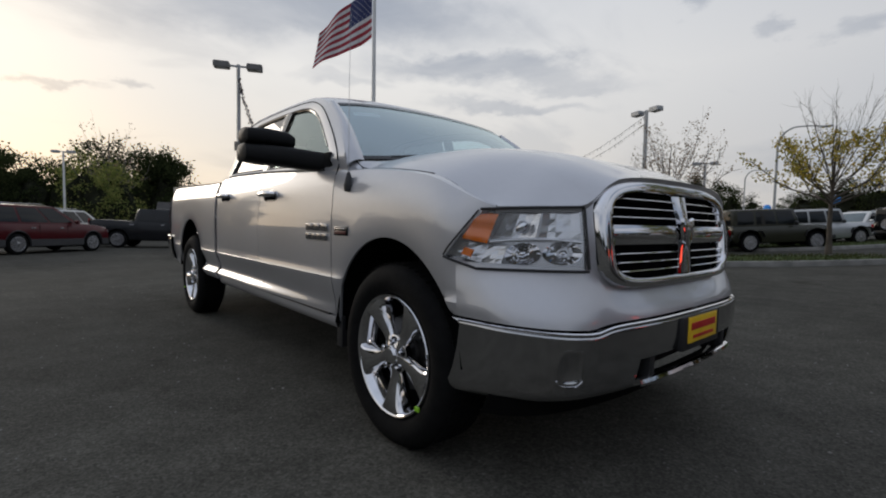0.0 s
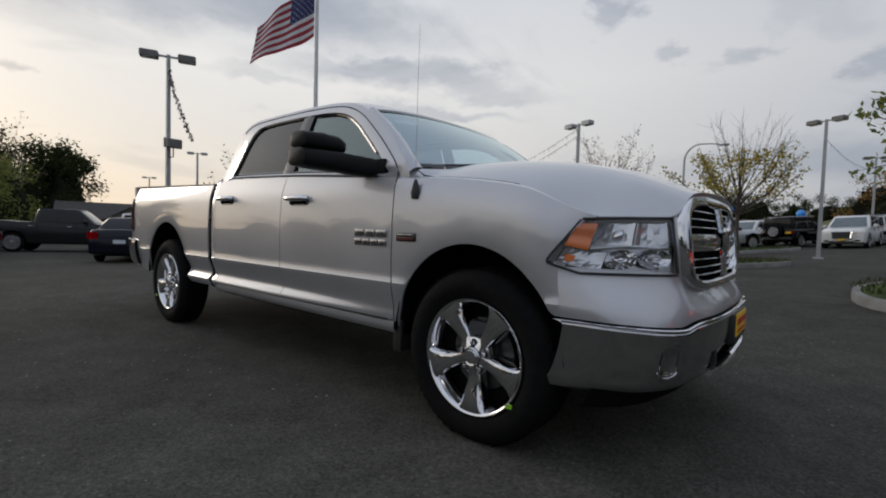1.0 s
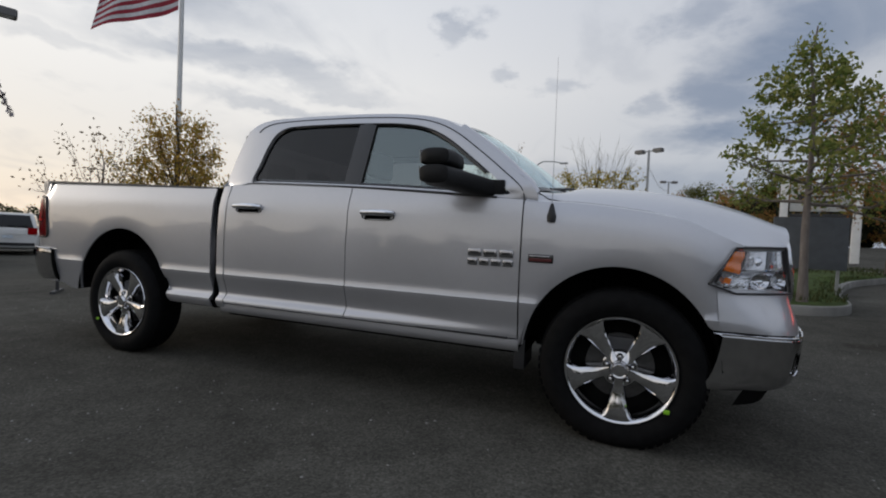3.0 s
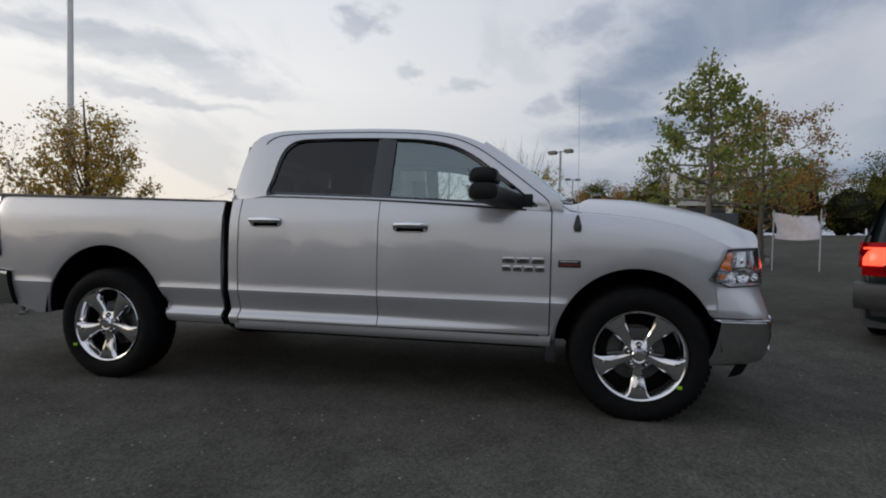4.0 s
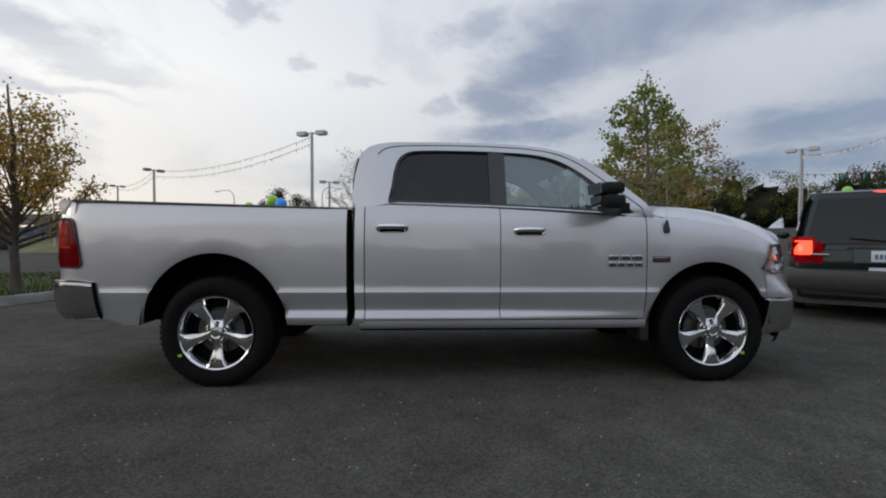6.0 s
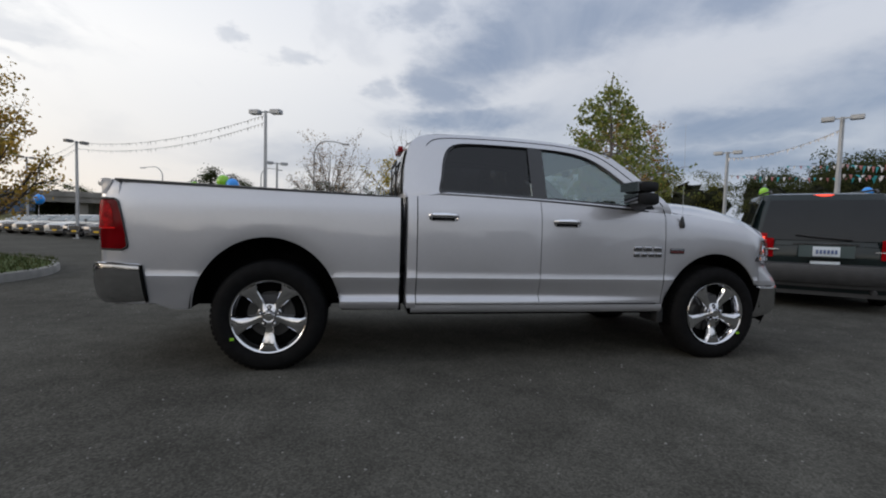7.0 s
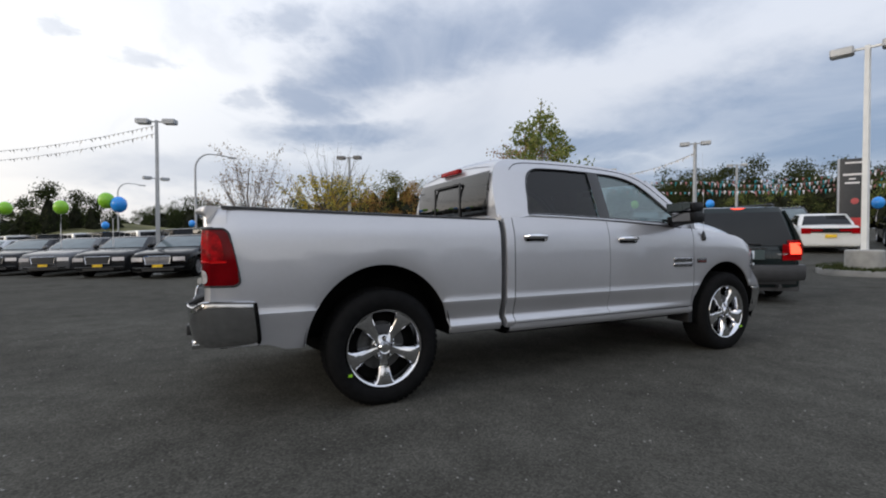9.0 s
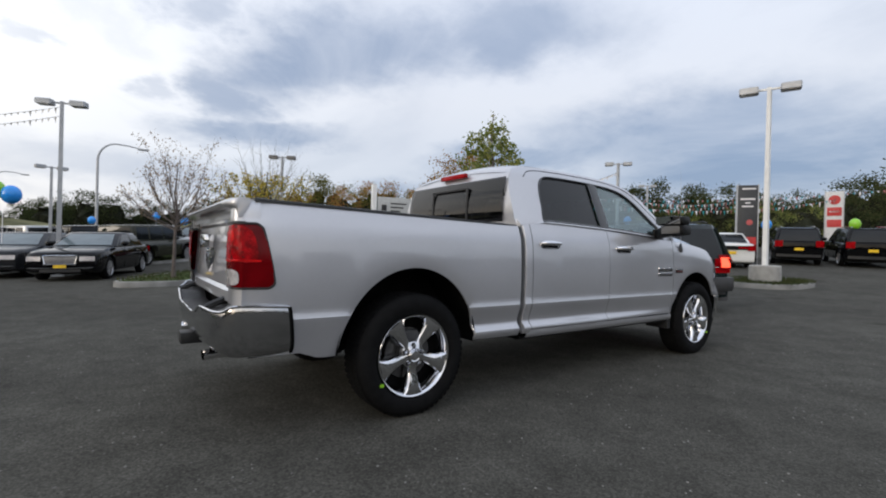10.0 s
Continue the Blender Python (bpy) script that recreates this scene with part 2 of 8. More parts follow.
ASPHALT = asphalt_mat()
SILVER = paint("silver_paint", (0.525, 0.525, 0.548), 0.60, 0.38, 1.0, 1.8)
CHROME = simple("chrome", (0.80, 0.80, 0.82), 0.045, 1.0, 0, 0.04)
SHELL = simple("mirror_shell", (0.010, 0.010, 0.0105), 0.5, 0, 0, 0.2, 14, 0.1, 0.2)
MIRROR = simple("mirror_glass", (0.16, 0.165, 0.17), 0.02, 1.0, 0, 0.03)
CHROME_SOFT = simple("bumper_chrome", (0.52, 0.52, 0.53), 0.12, 1.0, 0, 0.05)
ALLOY = simple("polished_alloy", (0.78, 0.78, 0.80), 0.07, 1.0, 0, 0.05)
ALLOY_GREY = simple("grey_wheel_paint", (0.20, 0.20, 0.21), 0.30, 0.7, 0.3, 0.08)
LAMP_SILVER = simple("lamp_reflector", (0.55, 0.55, 0.57), 0.16, 0.85, 0.0, 0.06, 20)
LAMP_BRIGHT = simple("lamp_facet_chrome", (0.80, 0.80, 0.82), 0.20, 0.9, 0.0, 0.05, 20)
BADGE = simple("badge_chrome", (0.44, 0.44, 0.46), 0.18, 1.0, 0, 0.1)
BLACK = simple("black_plastic", (0.018, 0.018, 0.019), 0.5, 0, 0, 0.2, 14, 0.1)
BLACK_GLOSS = simple("gloss_black", (0.012, 0.012, 0.013), 0.15, 0, 0.4)
RUBBER = simple("tyre_rubber", (0.0075, 0.0075, 0.0078), 0.8, 0, 0, 0.25, 20, 0.25, 0.10)
DARKGREY = simple("dark_trim", (0.05, 0.05, 0.052), 0.55, 0, 0, 0.15)
# near-black for underbody parts and seams, and for painted shade in hollows
UNDER = simple("underbody_and_shade", (0.006, 0.006, 0.006), 0.95, 0, 0, 0.3, 6, 0, 0.05)
STEEL = simple("brake_steel", (0.12, 0.12, 0.12), 0.35, 0.9, 0, 0.15, 30)
SEAT = simple("grey_cloth", (0.13, 0.13, 0.135), 0.9, 0, 0, 0.2, 40, 0.2)
DASH = simple("dark_dashboard", (0.035, 0.035, 0.037), 0.6, 0, 0, 0.15, 20)
HEADLINER = simple("headliner", (0.42, 0.41, 0.39), 0.95, 0, 0, 0.06, 30)
PRIVACY = glass("privacy_glass", (0.07, 0.07, 0.075), base=0.040)
WINDOW = glass("window_glass", (0.82, 0.90, 0.88), gloss=(0.84, 0.97, 0.97), base=0.19)
WSHIELD = glass("windscreen_glass", (0.62, 0.78, 0.82), gloss=(0.84, 0.97, 1.0), base=0.46)
CLEAR = glass("clear_lens", (0.95, 0.96, 0.97), base=0.05)
AMBER = simple("amber_lens", (0.85, 0.19, 0.012), 0.22, 0, 0.6, 0.1)
RED_LENS = simple("red_lens", (0.30, 0.001, 0.004), 0.22, 0, 0.0, 0.35, 9, 0, 0.12)
RED_FACET = simple("faceted_red_lens", (0.30, 0.0015, 0.004), 0.25, 0, 0.0, 0.7, 22, 0, 0.10)
RED_BRIGHT = simple("bright_red_lens", (0.50, 0.005, 0.006), 0.22, 0, 0.0, 0.45, 18, 0, 0.12)
RED_DEEP = simple("deep_red_lens", (0.125, 0.0005, 0.0025), 0.15, 0, 0.0, 0.3, 6, 0, 0.16)
WHITE_LENS = simple("white_lens", (0.60, 0.57, 0.57), 0.16, 0.2, 1.0, 0.3, 30)
BRAKE_GLOW = glow("lit_brake_lamp", (1.0, 0.07, 0.03), 2.4)
YELLOW = simple("yellow_plate", (0.86, 0.55, 0.02), 0.45, 0, 0.1)
PLATE_WHITE = simple("white_plate", (0.62, 0.68, 0.74), 0.5)
PLATE_INK = simple("plate_ink", (0.10, 0.14, 0.28), 0.5)
RED_INK = simple("red_ink", (0.5, 0.02, 0.02), 0.5)
WHITE_PAINT = simple("white_enamel", (0.78, 0.78, 0.76), 0.45, 0, 0.1, 0.08, 3)
LAMP_GREY = simple("galvanised_grey", (0.42, 0.43, 0.44), 0.5, 0.3, 0, 0.12, 4)
LAMP_LENS = simple("lamp_glass", (0.62, 0.60, 0.56), 0.25, 0, 0.4, 0.08)
BRONZE = simple("dark_bronze_head", (0.16, 0.155, 0.15), 0.5, 0.2, 0, 0.12, 5)
CONCRETE = simple("concrete", (0.34, 0.33, 0.31), 0.9, 0, 0, 0.22, 3, 0.4)
KERB = simple("kerb_concrete", (0.24, 0.235, 0.22), 0.9, 0, 0, 0.3, 2.5, 0.4)
GRASS = simple("lawn", (0.060, 0.085, 0.026), 0.95, 0, 0, 0.45, 5, 0.5, 0.1)
EARTH = simple("dry_bank", (0.155, 0.150, 0.075), 0.95, 0, 0, 0.4, 0.35, 0.3, 0.1)
HYDRANT_RED = simple("hydrant_red", (0.27, 0.010, 0.012), 0.45, 0, 0.2, 0.2)
FLAG_RED = simple("flag_red", (0.36, 0.03, 0.05), 0.8)
FLAG_WHITE = simple("flag_white", (0.72, 0.70, 0.70), 0.8)
FLAG_BLUE = simple("flag_blue", (0.03, 0.04, 0.13), 0.8)
BALLOON_BLUE = simple("blue_balloon", (0.025, 0.30, 0.85), 0.25, 0, 0.3, 0.06)
BALLOON_GREEN = simple("green_balloon", (0.26, 0.58, 0.03), 0.25, 0, 0.3, 0.06)
ROOF_DARK = simple("dark_shingle", (0.05, 0.047, 0.045), 0.9, 0, 0, 0.3, 4, 0.4)
SIDING = simple("beige_siding", (0.30, 0.27, 0.23), 0.85, 0, 0, 0.1, 3)
BARK = bark_mat("bark", (0.045, 0.036, 0.028), (0.13, 0.11, 0.09))
BARK_PALE = bark_mat("pale_bark", (0.12, 0.10, 0.09), (0.24, 0.21, 0.19))
BARK_MID = bark_mat("grey_brown_bark", (0.075, 0.06, 0.052), (0.17, 0.14, 0.125))
LEAF_GREEN = leaf_mat("green_leaves", [(0.12, 0.17, 0.045), (0.21, 0.25, 0.075), (0.36, 0.34, 0.11), (0.15, 0.20, 0.06)])
LEAF_YELLOW = leaf_mat("yellow_leaves", [(0.56, 0.42, 0.08), (0.42, 0.34, 0.07), (0.26, 0.26, 0.06), (0.58, 0.38, 0.06)])
LEAF_OLIVE = leaf_mat("olive_gold_leaves", [(0.30, 0.25, 0.06), (0.58, 0.38, 0.08), (0.42, 0.24, 0.07), (0.25, 0.25, 0.065)])
LEAF_ORANGE = leaf_mat("orange_leaves", [(0.405, 0.180, 0.060), (0.270, 0.135, 0.053), (0.390, 0.255, 0.075), (0.225, 0.180, 0.060)])
LEAF_MOSS = leaf_mat("moss_green_leaves", [(0.065, 0.078, 0.023), (0.130, 0.137, 0.039), (0.182, 0.169, 0.046), (0.091, 0.104, 0.026)])
LEAF_BROWN = leaf_mat("brown_leaves", [(0.17, 0.10, 0.05), (0.11, 0.08, 0.04), (0.22, 0.14, 0.06)])
LEAF_BUFF = leaf_mat("buff_leaves", [(0.34, 0.25, 0.16), (0.25, 0.19, 0.12), (0.40, 0.28, 0.19)])
LEAF_DARK = leaf_mat("dark_wood_leaves", [(0.025, 0.036, 0.016), (0.045, 0.060, 0.024), (0.075, 0.085, 0.035)])
# near-black that paints the shade inside far crowns
WOOD_SHADE = simple("shade_within_the_crowns", (0.020, 0.022, 0.013), 0.95, 0, 0, 0.4, 1.5, 0, 0.1)
LEAF_DULL = leaf_mat("dull_green_leaves", [(0.032, 0.049, 0.020), (0.055, 0.072, 0.030), (0.094, 0.099, 0.041), (0.065, 0.065, 0.029)])

# ---------------- mesh helpers ----------------


def make(name, verts, faces, mat, parent=None, label="", sharp=35, mats=None, ids=None):
    me = bpy.data.meshes.new(name)
    me.from_pydata([tuple(v) for v in verts], [], [tuple(f) for f in faces])
    for mm in (mats or [mat]):
        me.materials.append(mm)
    if ids is not None:
        me.polygons.foreach_set("material_index", ids)
    if sharp:
        me.shade_smooth()
        me.set_sharp_from_angle(angle=radians(sharp))
    me.update()
    ob = new(name, me)
    if parent is not None:
        ob.parent = parent
    if label:
        tagged(ob, label)
    return ob


class Geo:
    """Collects vertices and faces; at shifts all that is added."""

    def __init__(self):
        self.v, self.f = [], []

    def add(self, verts, faces):
        k = len(self.v)
        self.v += [Vector(p) for p in verts]
        self.f += [[i + k for i in f] for f in faces]
        return self

    def mirror(self, yc):
        return Geo().add([(p[0], 2 * yc - p[1], p[2]) for p in self.v], [list(reversed(f)) for f in self.f])

    def both(self, yc):
        g = Geo().add(self.v, self.f)
        return g.add(*(lambda m: (m.v, m.f))(self.mirror(yc)))

    def moved(self, m):
        return Geo().add([m @ p for p in self.v], self.f)

    def obj(self, name, mat, parent=None, label="", sharp=35, shift=None):
        vs = [p - shift for p in self.v] if shift is not None else self.v
        return make(name, vs, self.f, mat, parent, label, sharp)


def box(x0, x1, y0, y1, z0, z1, bevel=0.0, seg=2):
    bm = bmesh.new()
    bmesh.ops.create_cube(bm, size=1)
    for v in bm.verts:
        v.co = Vector(((x0 + x1) / 2 + v.co.x * (x1 - x0), (y0 + y1) / 2 + v.co.y * (y1 - y0), (z0 + z1) / 2 + v.co.z * (z1 - z0)))
    if bevel:
        bmesh.ops.bevel(bm, geom=bm.edges[:], offset=bevel, segments=seg, affect="EDGES", profile=0.6)
    bm.verts.index_update()
    g = Geo().add([v.co.copy() for v in bm.verts], [[v.index for v in f.verts] for f in bm.faces])
    bm.free()
    return g


def loft(sections, closed=True, cap=True):
    n = len(sections[0])
    verts = [p for s in sections for p in s]
    faces = []
    for i in range(len(sections) - 1):
        for j in range(n if closed else n - 1):
            a, b = i * n + j, i * n + (j + 1) % n
            faces.append([a, b, b + n, a + n])
    if cap and closed:
        faces.append(list(reversed(range(n))))
        faces.append(list(range((len(sections) - 1) * n, len(sections) * n)))
    return Geo().add(verts, faces)


def tube(pts, radii, n=8, cap=True):
    pts = [Vector(p) for p in pts]
    if isinstance(radii, (int, float)):
        radii = [radii] * len(pts)
    secs = []
    ref = None
    for i, p in enumerate(pts):
        d = (pts[min(i + 1, len(pts) - 1)] - pts[max(i - 1, 0)]).normalized()
        if ref is None:
            ref = Vector((0, 0, 1)) if abs(d.z) < 0.9 else Vector((1, 0, 0))
        a = (ref - d * ref.dot(d)).normalized()
        b = d.cross(a)
        ref = a
        secs.append([p + (a * math.cos(2 * math.pi * k / n) + b * math.sin(2 * math.pi * k / n)) * radii[i] for k in range(n)])
    return loft(secs, True, cap)


def lathe_y(profile, n=48, c=(0, 0, 0)):
    """Profile of (radius, y) turned round the y axis at c."""
    secs = [[(c[0] + r * math.cos(2 * math.pi * k / n), c[1] + y, c[2] + r * math.sin(2 * math.pi * k / n)) for k in range(n)] for r, y in profile]
    return loft(secs, True, True)


def lathe_z(profile, n=16, c=(0, 0, 0)):
    secs = [[(c[0] + r * math.cos(2 * math.pi * k / n), c[1] + r * math.sin(2 * math.pi * k / n), c[2] + z) for k in range(n)] for r, z in profile]
    return loft(secs, True, True)


def ball(c, r, n=14, squash=(1, 1, 1)):
    prof = [(max(1e-4, r * math.sin(math.pi * i / n)), -r * math.cos(math.pi * i / n)) for i in range(n + 1)]
    g = lathe_z(prof, n * 2)
    return Geo().add([(c[0] + p[0] * squash[0], c[1] + p[1] * squash[1], c[2] + p[2] * squash[2]) for p in g.v], g.f)


def interp(table, x):
    return float(np.interp(x, [a for a, _ in table], [b for _, b in table]))


def spline(table, x):
    """Smooth (Catmull-Rom) reading of a table."""
    xs = [a for a, _ in table]
    if x <= xs[0]:
        return table[0][1]
    if x >= xs[-1]:
        return table[-1][1]
    i = max(k for k in range(len(xs)) if xs[k] <= x)
    x0, x1 = xs[i], xs[i + 1]
    y0, y1 = table[i][1], table[i + 1][1]

    def slope(k):
        a, b = max(k - 1, 0), min(k + 1, len(xs) - 1)
        return (table[b][1] - table[a][1]) / (xs[b] - xs[a])
    t, h = (x - x0) / (x1 - x0), x1 - x0
    return (2 * t**3 - 3 * t**2 + 1) * y0 + (t**3 - 2 * t**2 + t) * h * slope(i) + (-2 * t**3 + 3 * t**2) * y1 + (t**3 - t**2) * h * slope(i + 1)


def grid(nu, nv, fn):
    """Sheet of points fn(u, v), u and v from 0 to 1."""
    verts = [fn(i / nu, j / nv) for i in range(nu + 1) for j in range(nv + 1)]
    w = nv + 1
    return Geo().add(verts, [[i * w + j, (i + 1) * w + j, (i + 1) * w + j + 1, i * w + j + 1] for i in range(nu) for j in range(nv)])


def thick(g, off, nu, nv):
    """Gives a sheet from grid() an inner skin at off and closes its rim."""
    n = len(g.v)
    off = Vector(off)
    out = Geo().add(g.v, g.f)
    out.v += [p + off for p in g.v]
    out.f += [[i + n for i in reversed(f)] for f in g.f]
    w = nv + 1
    rim = [j for j in range(w)] + [i * w + nv for i in range(1, nu + 1)] + [nu * w + j for j in range(nv - 1, -1, -1)] + [i * w for i in range(nu - 1, 0, -1)]
    for a, b in zip(rim, rim[1:] + rim[:1]):
        out.f.append([a, b, b + n, a + n])
    return out


def thing(name, loc=(0, 0, 0), label="", category="", group="", kind=""):
    e = new(name)
    e.location = loc
    return tagged(e, label, category, group, kind)


def ground_z(x, y):
    """The lot is level round the pickup, rises gently ahead of it and falls a little behind."""
    u, v = 0.8 * x + 0.6 * y, -0.6 * x + 0.8 * y
    s = min(1.0, max(0.0, (-4 - u) / 8))
    rise = 0.12 * math.log1p(math.exp(min(40, (u - 6) / 2)))
    fall = 0.028 * math.log1p(math.exp(min(40, (v - 6) / 2)))
    return max(-1.0, min(rise, 2.0) - min(fall, 0.8) - 0.3 * s * s * (3 - 2 * s))


def rest(x, y, yaw=0.0, lift=0.0, half=1.2):
    """A pose on the lot, leaning with its slope."""
    fx = Vector((2 * half, 0, ground_z(x + half, y) - ground_z(x - half, y)))
    fy = Vector((0, 2 * half, ground_z(x, y + half) - ground_z(x, y - half)))
    up_ = fx.cross(fy).normalized()
    f = Vector((math.cos(radians(yaw)), math.sin(radians(yaw)), 0))
    left = up_.cross(f).normalized()
    f = left.cross(up_)
    m = Matrix((f, left, up_)).transposed().to_4x4()
    zs = [ground_z(x + dx, y + dy) for dx in (-half, half) for dy in (-half * 0.6, half * 0.6)]
    m.translation = (x, y, sum(zs) / 4 + lift)
    return m

# ---------------- ground ----------------


def build_ground():
    rs = [0, 1, 2, 3, 4, 5, 6, 7, 8, 9, 10, 11, 12, 13, 14, 16, 18, 20, 23, 26, 30, 35, 42, 50, 65, 85, 120, 200, 400, 900, 2500]
    n = 72
    cx, cy = 0.0, 4.0
    verts, faces = [(cx, cy, ground_z(cx, cy))], []
    for r in rs[1:]:
        for k in range(n):
            a = 2 * math.pi * k / n
            x, y = cx + r * math.cos(a), cy + r * math.sin(a)
            verts.append((x, y, ground_z(x, y)))
    for k in range(n):
        faces.append([0, 1 + k, 1 + (k + 1) % n])
    for i in range(len(rs) - 2):
        for k in range(n):
            a, b = 1 + i * n + k, 1 + i * n + (k + 1) % n
            faces.append([a, a + n, b + n, b])
    ob = make("ground", verts, faces, ASPHALT, None, "", 60)
    return tagged(ob, "dark worn asphalt of a dealership car park", "ground", kind="structure")


build_ground()

# ---------------- the silver pickup ----------------
YC = 1.0                                   # its middle; its near side lies along y = 0
BASE = Vector((-1.9, YC, 0.0))
pickup = thing("pickup_truck", BASE, "silver crew cab pickup truck with chrome wheels on asphalt", "pickup truck")
ARCH = {0: (-0.03, 0.42, 0.485, 0.525), 1: (-3.81, 0.42, 0.535, 0.585)}
SIDE = [(0.40, 0.055), (0.45, 0.022), (0.475, 0.004), (0.50, -0.010), (0.515, -0.014), (0.528, -0.010), (0.545, 0.006), (0.558, 0.018), (0.575, 0.022), (0.61, 0.015), (0.65, 0.002), (0.690, -0.012), (0.708, -0.0158), (0.713, -0.0162), (0.719, -0.0130), (0.80, -0.0155),
        (0.95, -0.0175), (1.08, -0.0135), (1.17, -0.0075), (1.222, -0.0030), (1.238, 0.0005), (1.26, 0.0080), (1.33, 0.0325), (1.40, 0.056)]
PLAIN = [(0.40, 0.055), (0.45, 0.032), (0.50, 0.020), (0.545, 0.012), (0.60, 0.003), (0.65, -0.007), (0.690, -0.0135), (0.708, -0.0158), (0.713, -0.0162), (0.719, -0.0130)]
PLAN = [(0.0, 0.42), (0.03, 0.47), (0.09, 0.555), (0.2, 0.69), (0.3, 0.782), (0.4, 0.808), (0.7, 0.836), (1.0, 0.842)]
BPLAN = [(0.0, 0.44), (0.02, 0.56), (0.06, 0.66), (0.15, 0.77), (0.3, 0.848), (0.6, 0.906), (1.0, 0.922)]


BELT = [(-2.83, 1.345), (-2.5, 1.375), (-1.7, 1.352), (-0.55, 1.285)]
FTOP = [(-0.53, 1.275), (-0.30, 1.275), (0.0, 1.245), (0.25, 1.20), (0.42, 1.13), (0.54, 1.078)]


def plan(y, table=PLAN):
    return spline(table, y if y <= 1 else 2 - y)


def side_y(x, z):
    """The outer skin of the near side."""
    y = spline(SIDE, z)
    if z < 0.712:                           # the sill flare fades towards the front
        k = min(1.0, max(0.15, (-0.35 - x) / 1.5)) * min(1.0, max(0.0, (x + 4.2) / 0.3))
        y = spline(PLAIN, z) * (1 - k) + y * k
    if x > 0.25:
        y += 0.108 * ((x - 0.25) / 0.29) ** 2.5 * (0.35 + 0.65 * min(1, max(0, (z - 0.6) / 0.25)))
    if -0.54 < x < 0.54:                    # the wing rounds over towards the bonnet
        t = (z - spline(FTOP, x) + 0.15) / 0.15
        if t > 0:
            y += 0.042 * t * t * min(1.0, (x + 0.54) / 0.25) * min(1.0, (0.54 - x) / 0.14)
    for cx, cz, a, b in ARCH.values():      # the lips tuck in round the wheel openings
        d = math.hypot((x - cx) / a, (z - cz) / b) - 1
        if d < 0.17:
            q = 1 - max(0.0, d) / 0.17
            y += 0.008 * q * q
    if -2.80 < x < -2.70:                   # the cab's rear corner rounds into the gap
        y += 0.005 * ((-2.70 - x) / 0.075) ** 2
    if x < -4.72:
        y += 0.05 * ((-4.72 - x) / 0.22) ** 2
    return y


def arch_z(x, which):
    cx, cz, a, b = ARCH[which]
    u = (x - cx) / a
    return cz + b * math.sqrt(max(0.0, 1 - u * u)) if abs(u) < 1 else 0.0


def side_panel(x0, x1, zb, zt, nx=28, nz=16, arch=None, depth=0.03):
    nz += 8
    xs = [x0 + (x1 - x0) * i / nx for i in range(nx + 1)]
    if arch is not None:
        cx, cz, a, b = ARCH[arch]
        xs = [x for x in xs if abs(x - cx) > a + 0.01]
        xs += [cx + a * math.cos(math.pi * k / 36) for k in range(37) if x0 < cx + a * math.cos(math.pi * k / 36) < x1]
        xs = sorted(set([x0] + xs + [x1]))
    m = len(xs) - 1

    def fn(u, v):
        x = xs[round(u * m)]
        lo = zb(x) if callable(zb) else zb
        hi = zt(x) if callable(zt) else zt
        if arch is not None:
            lo = max(lo, arch_z(x, arch))
        j, lows = round(v * nz), 18
        if j < lows:
            z = lo + (max(lo + 0.001, 0.7130) - lo) * j / (lows - 1)
        else:
            top = max(lo + 0.002, 0.7185)
            z = top + (hi - top) * (j - lows) / (nz - lows)
        return (x, side_y(x, z), z)
    g = grid(m, nz, fn)
    return thick(g, (0, depth if arch is None else 0.012, 0), m, nz)


def put(g, name, mat, parent=pickup, label="", sharp=32, both=False):
    """Adds a shape given in world metres to the pickup; with both, its twin on the far side too."""
    a = g.obj(name, mat, parent, label, sharp, BASE)
    if both:
        g.mirror(YC).obj(name, mat, parent, label, sharp, BASE)
    return a


def belt(x):
    return spline(BELT, x)


# body sides
put(side_panel(-4.885, -2.832, lambda x: 0.465 + 0.045 * min(1, max(0, (-4.46 - x) / 0.12)), lambda x: 1.335 + 0.05 * min(1, max(0, (-2.832 - x) / 1.95)), 40, 22, 1), "bed_side", SILVER, both=True)
put(side_panel(-2.772, -2.702, 0.47, belt, 8, 18), "cab_corner", SILVER, both=True)
put(side_panel(-2.694, -1.676, 0.505, belt, 20, 22), "rear_door", SILVER, both=True)
put(side_panel(-1.670, -0.546, 0.505, belt, 22, 22), "front_door", SILVER, both=True)
fender = side_panel(-0.538, 0.375, lambda x: 0.47 if x < 0.3 else 0.665, lambda x: spline(FTOP, x), 30, 20, 0)
tip = side_panel(0.375, 0.54, lambda x: min(1.070, 0.890 + 1.35 * (x - 0.372)), lambda x: spline(FTOP, x), 10, 16)
fender.add(tip.v, tip.f)
chin = side_panel(0.375, 0.445, 0.665, 0.884, 5, 14, 0)
fender.add(chin.v, chin.f)
put(fender, "front_fender", SILVER, both=True)
# rocker below the doors
rock = grid(30, 5, lambda u, v: (-2.735 + 2.20 * u, [0.03, 0.008, 0.006, 0.014, 0.03, 0.10][round(v * 5)], [0.50, 0.495, 0.47, 0.445, 0.43, 0.425][round(v * 5)]))
put(rock, "rocker_panel", SILVER, both=True)
put(box(-2.73, -0.60, 0.002, 0.03, 0.498, 0.508), "sill_seam", BLACK, both=True)
# near-black strips stand in for the shade in the gap between box and cab
put(box(-2.836, -2.812, 0.036, 0.16, 0.45, 1.335), "gap_shade", UNDER, both=True)
put(grid(8, 10, lambda u, v: (-2.772 - 0.016 * math.sin(math.pi * u * 0.5), side_y(-2.7715, 0.48 + 0.86 * v) + 0.16 * u ** 1.5, 0.48 + 0.86 * v)), "cab_corner_return", SILVER, both=True)
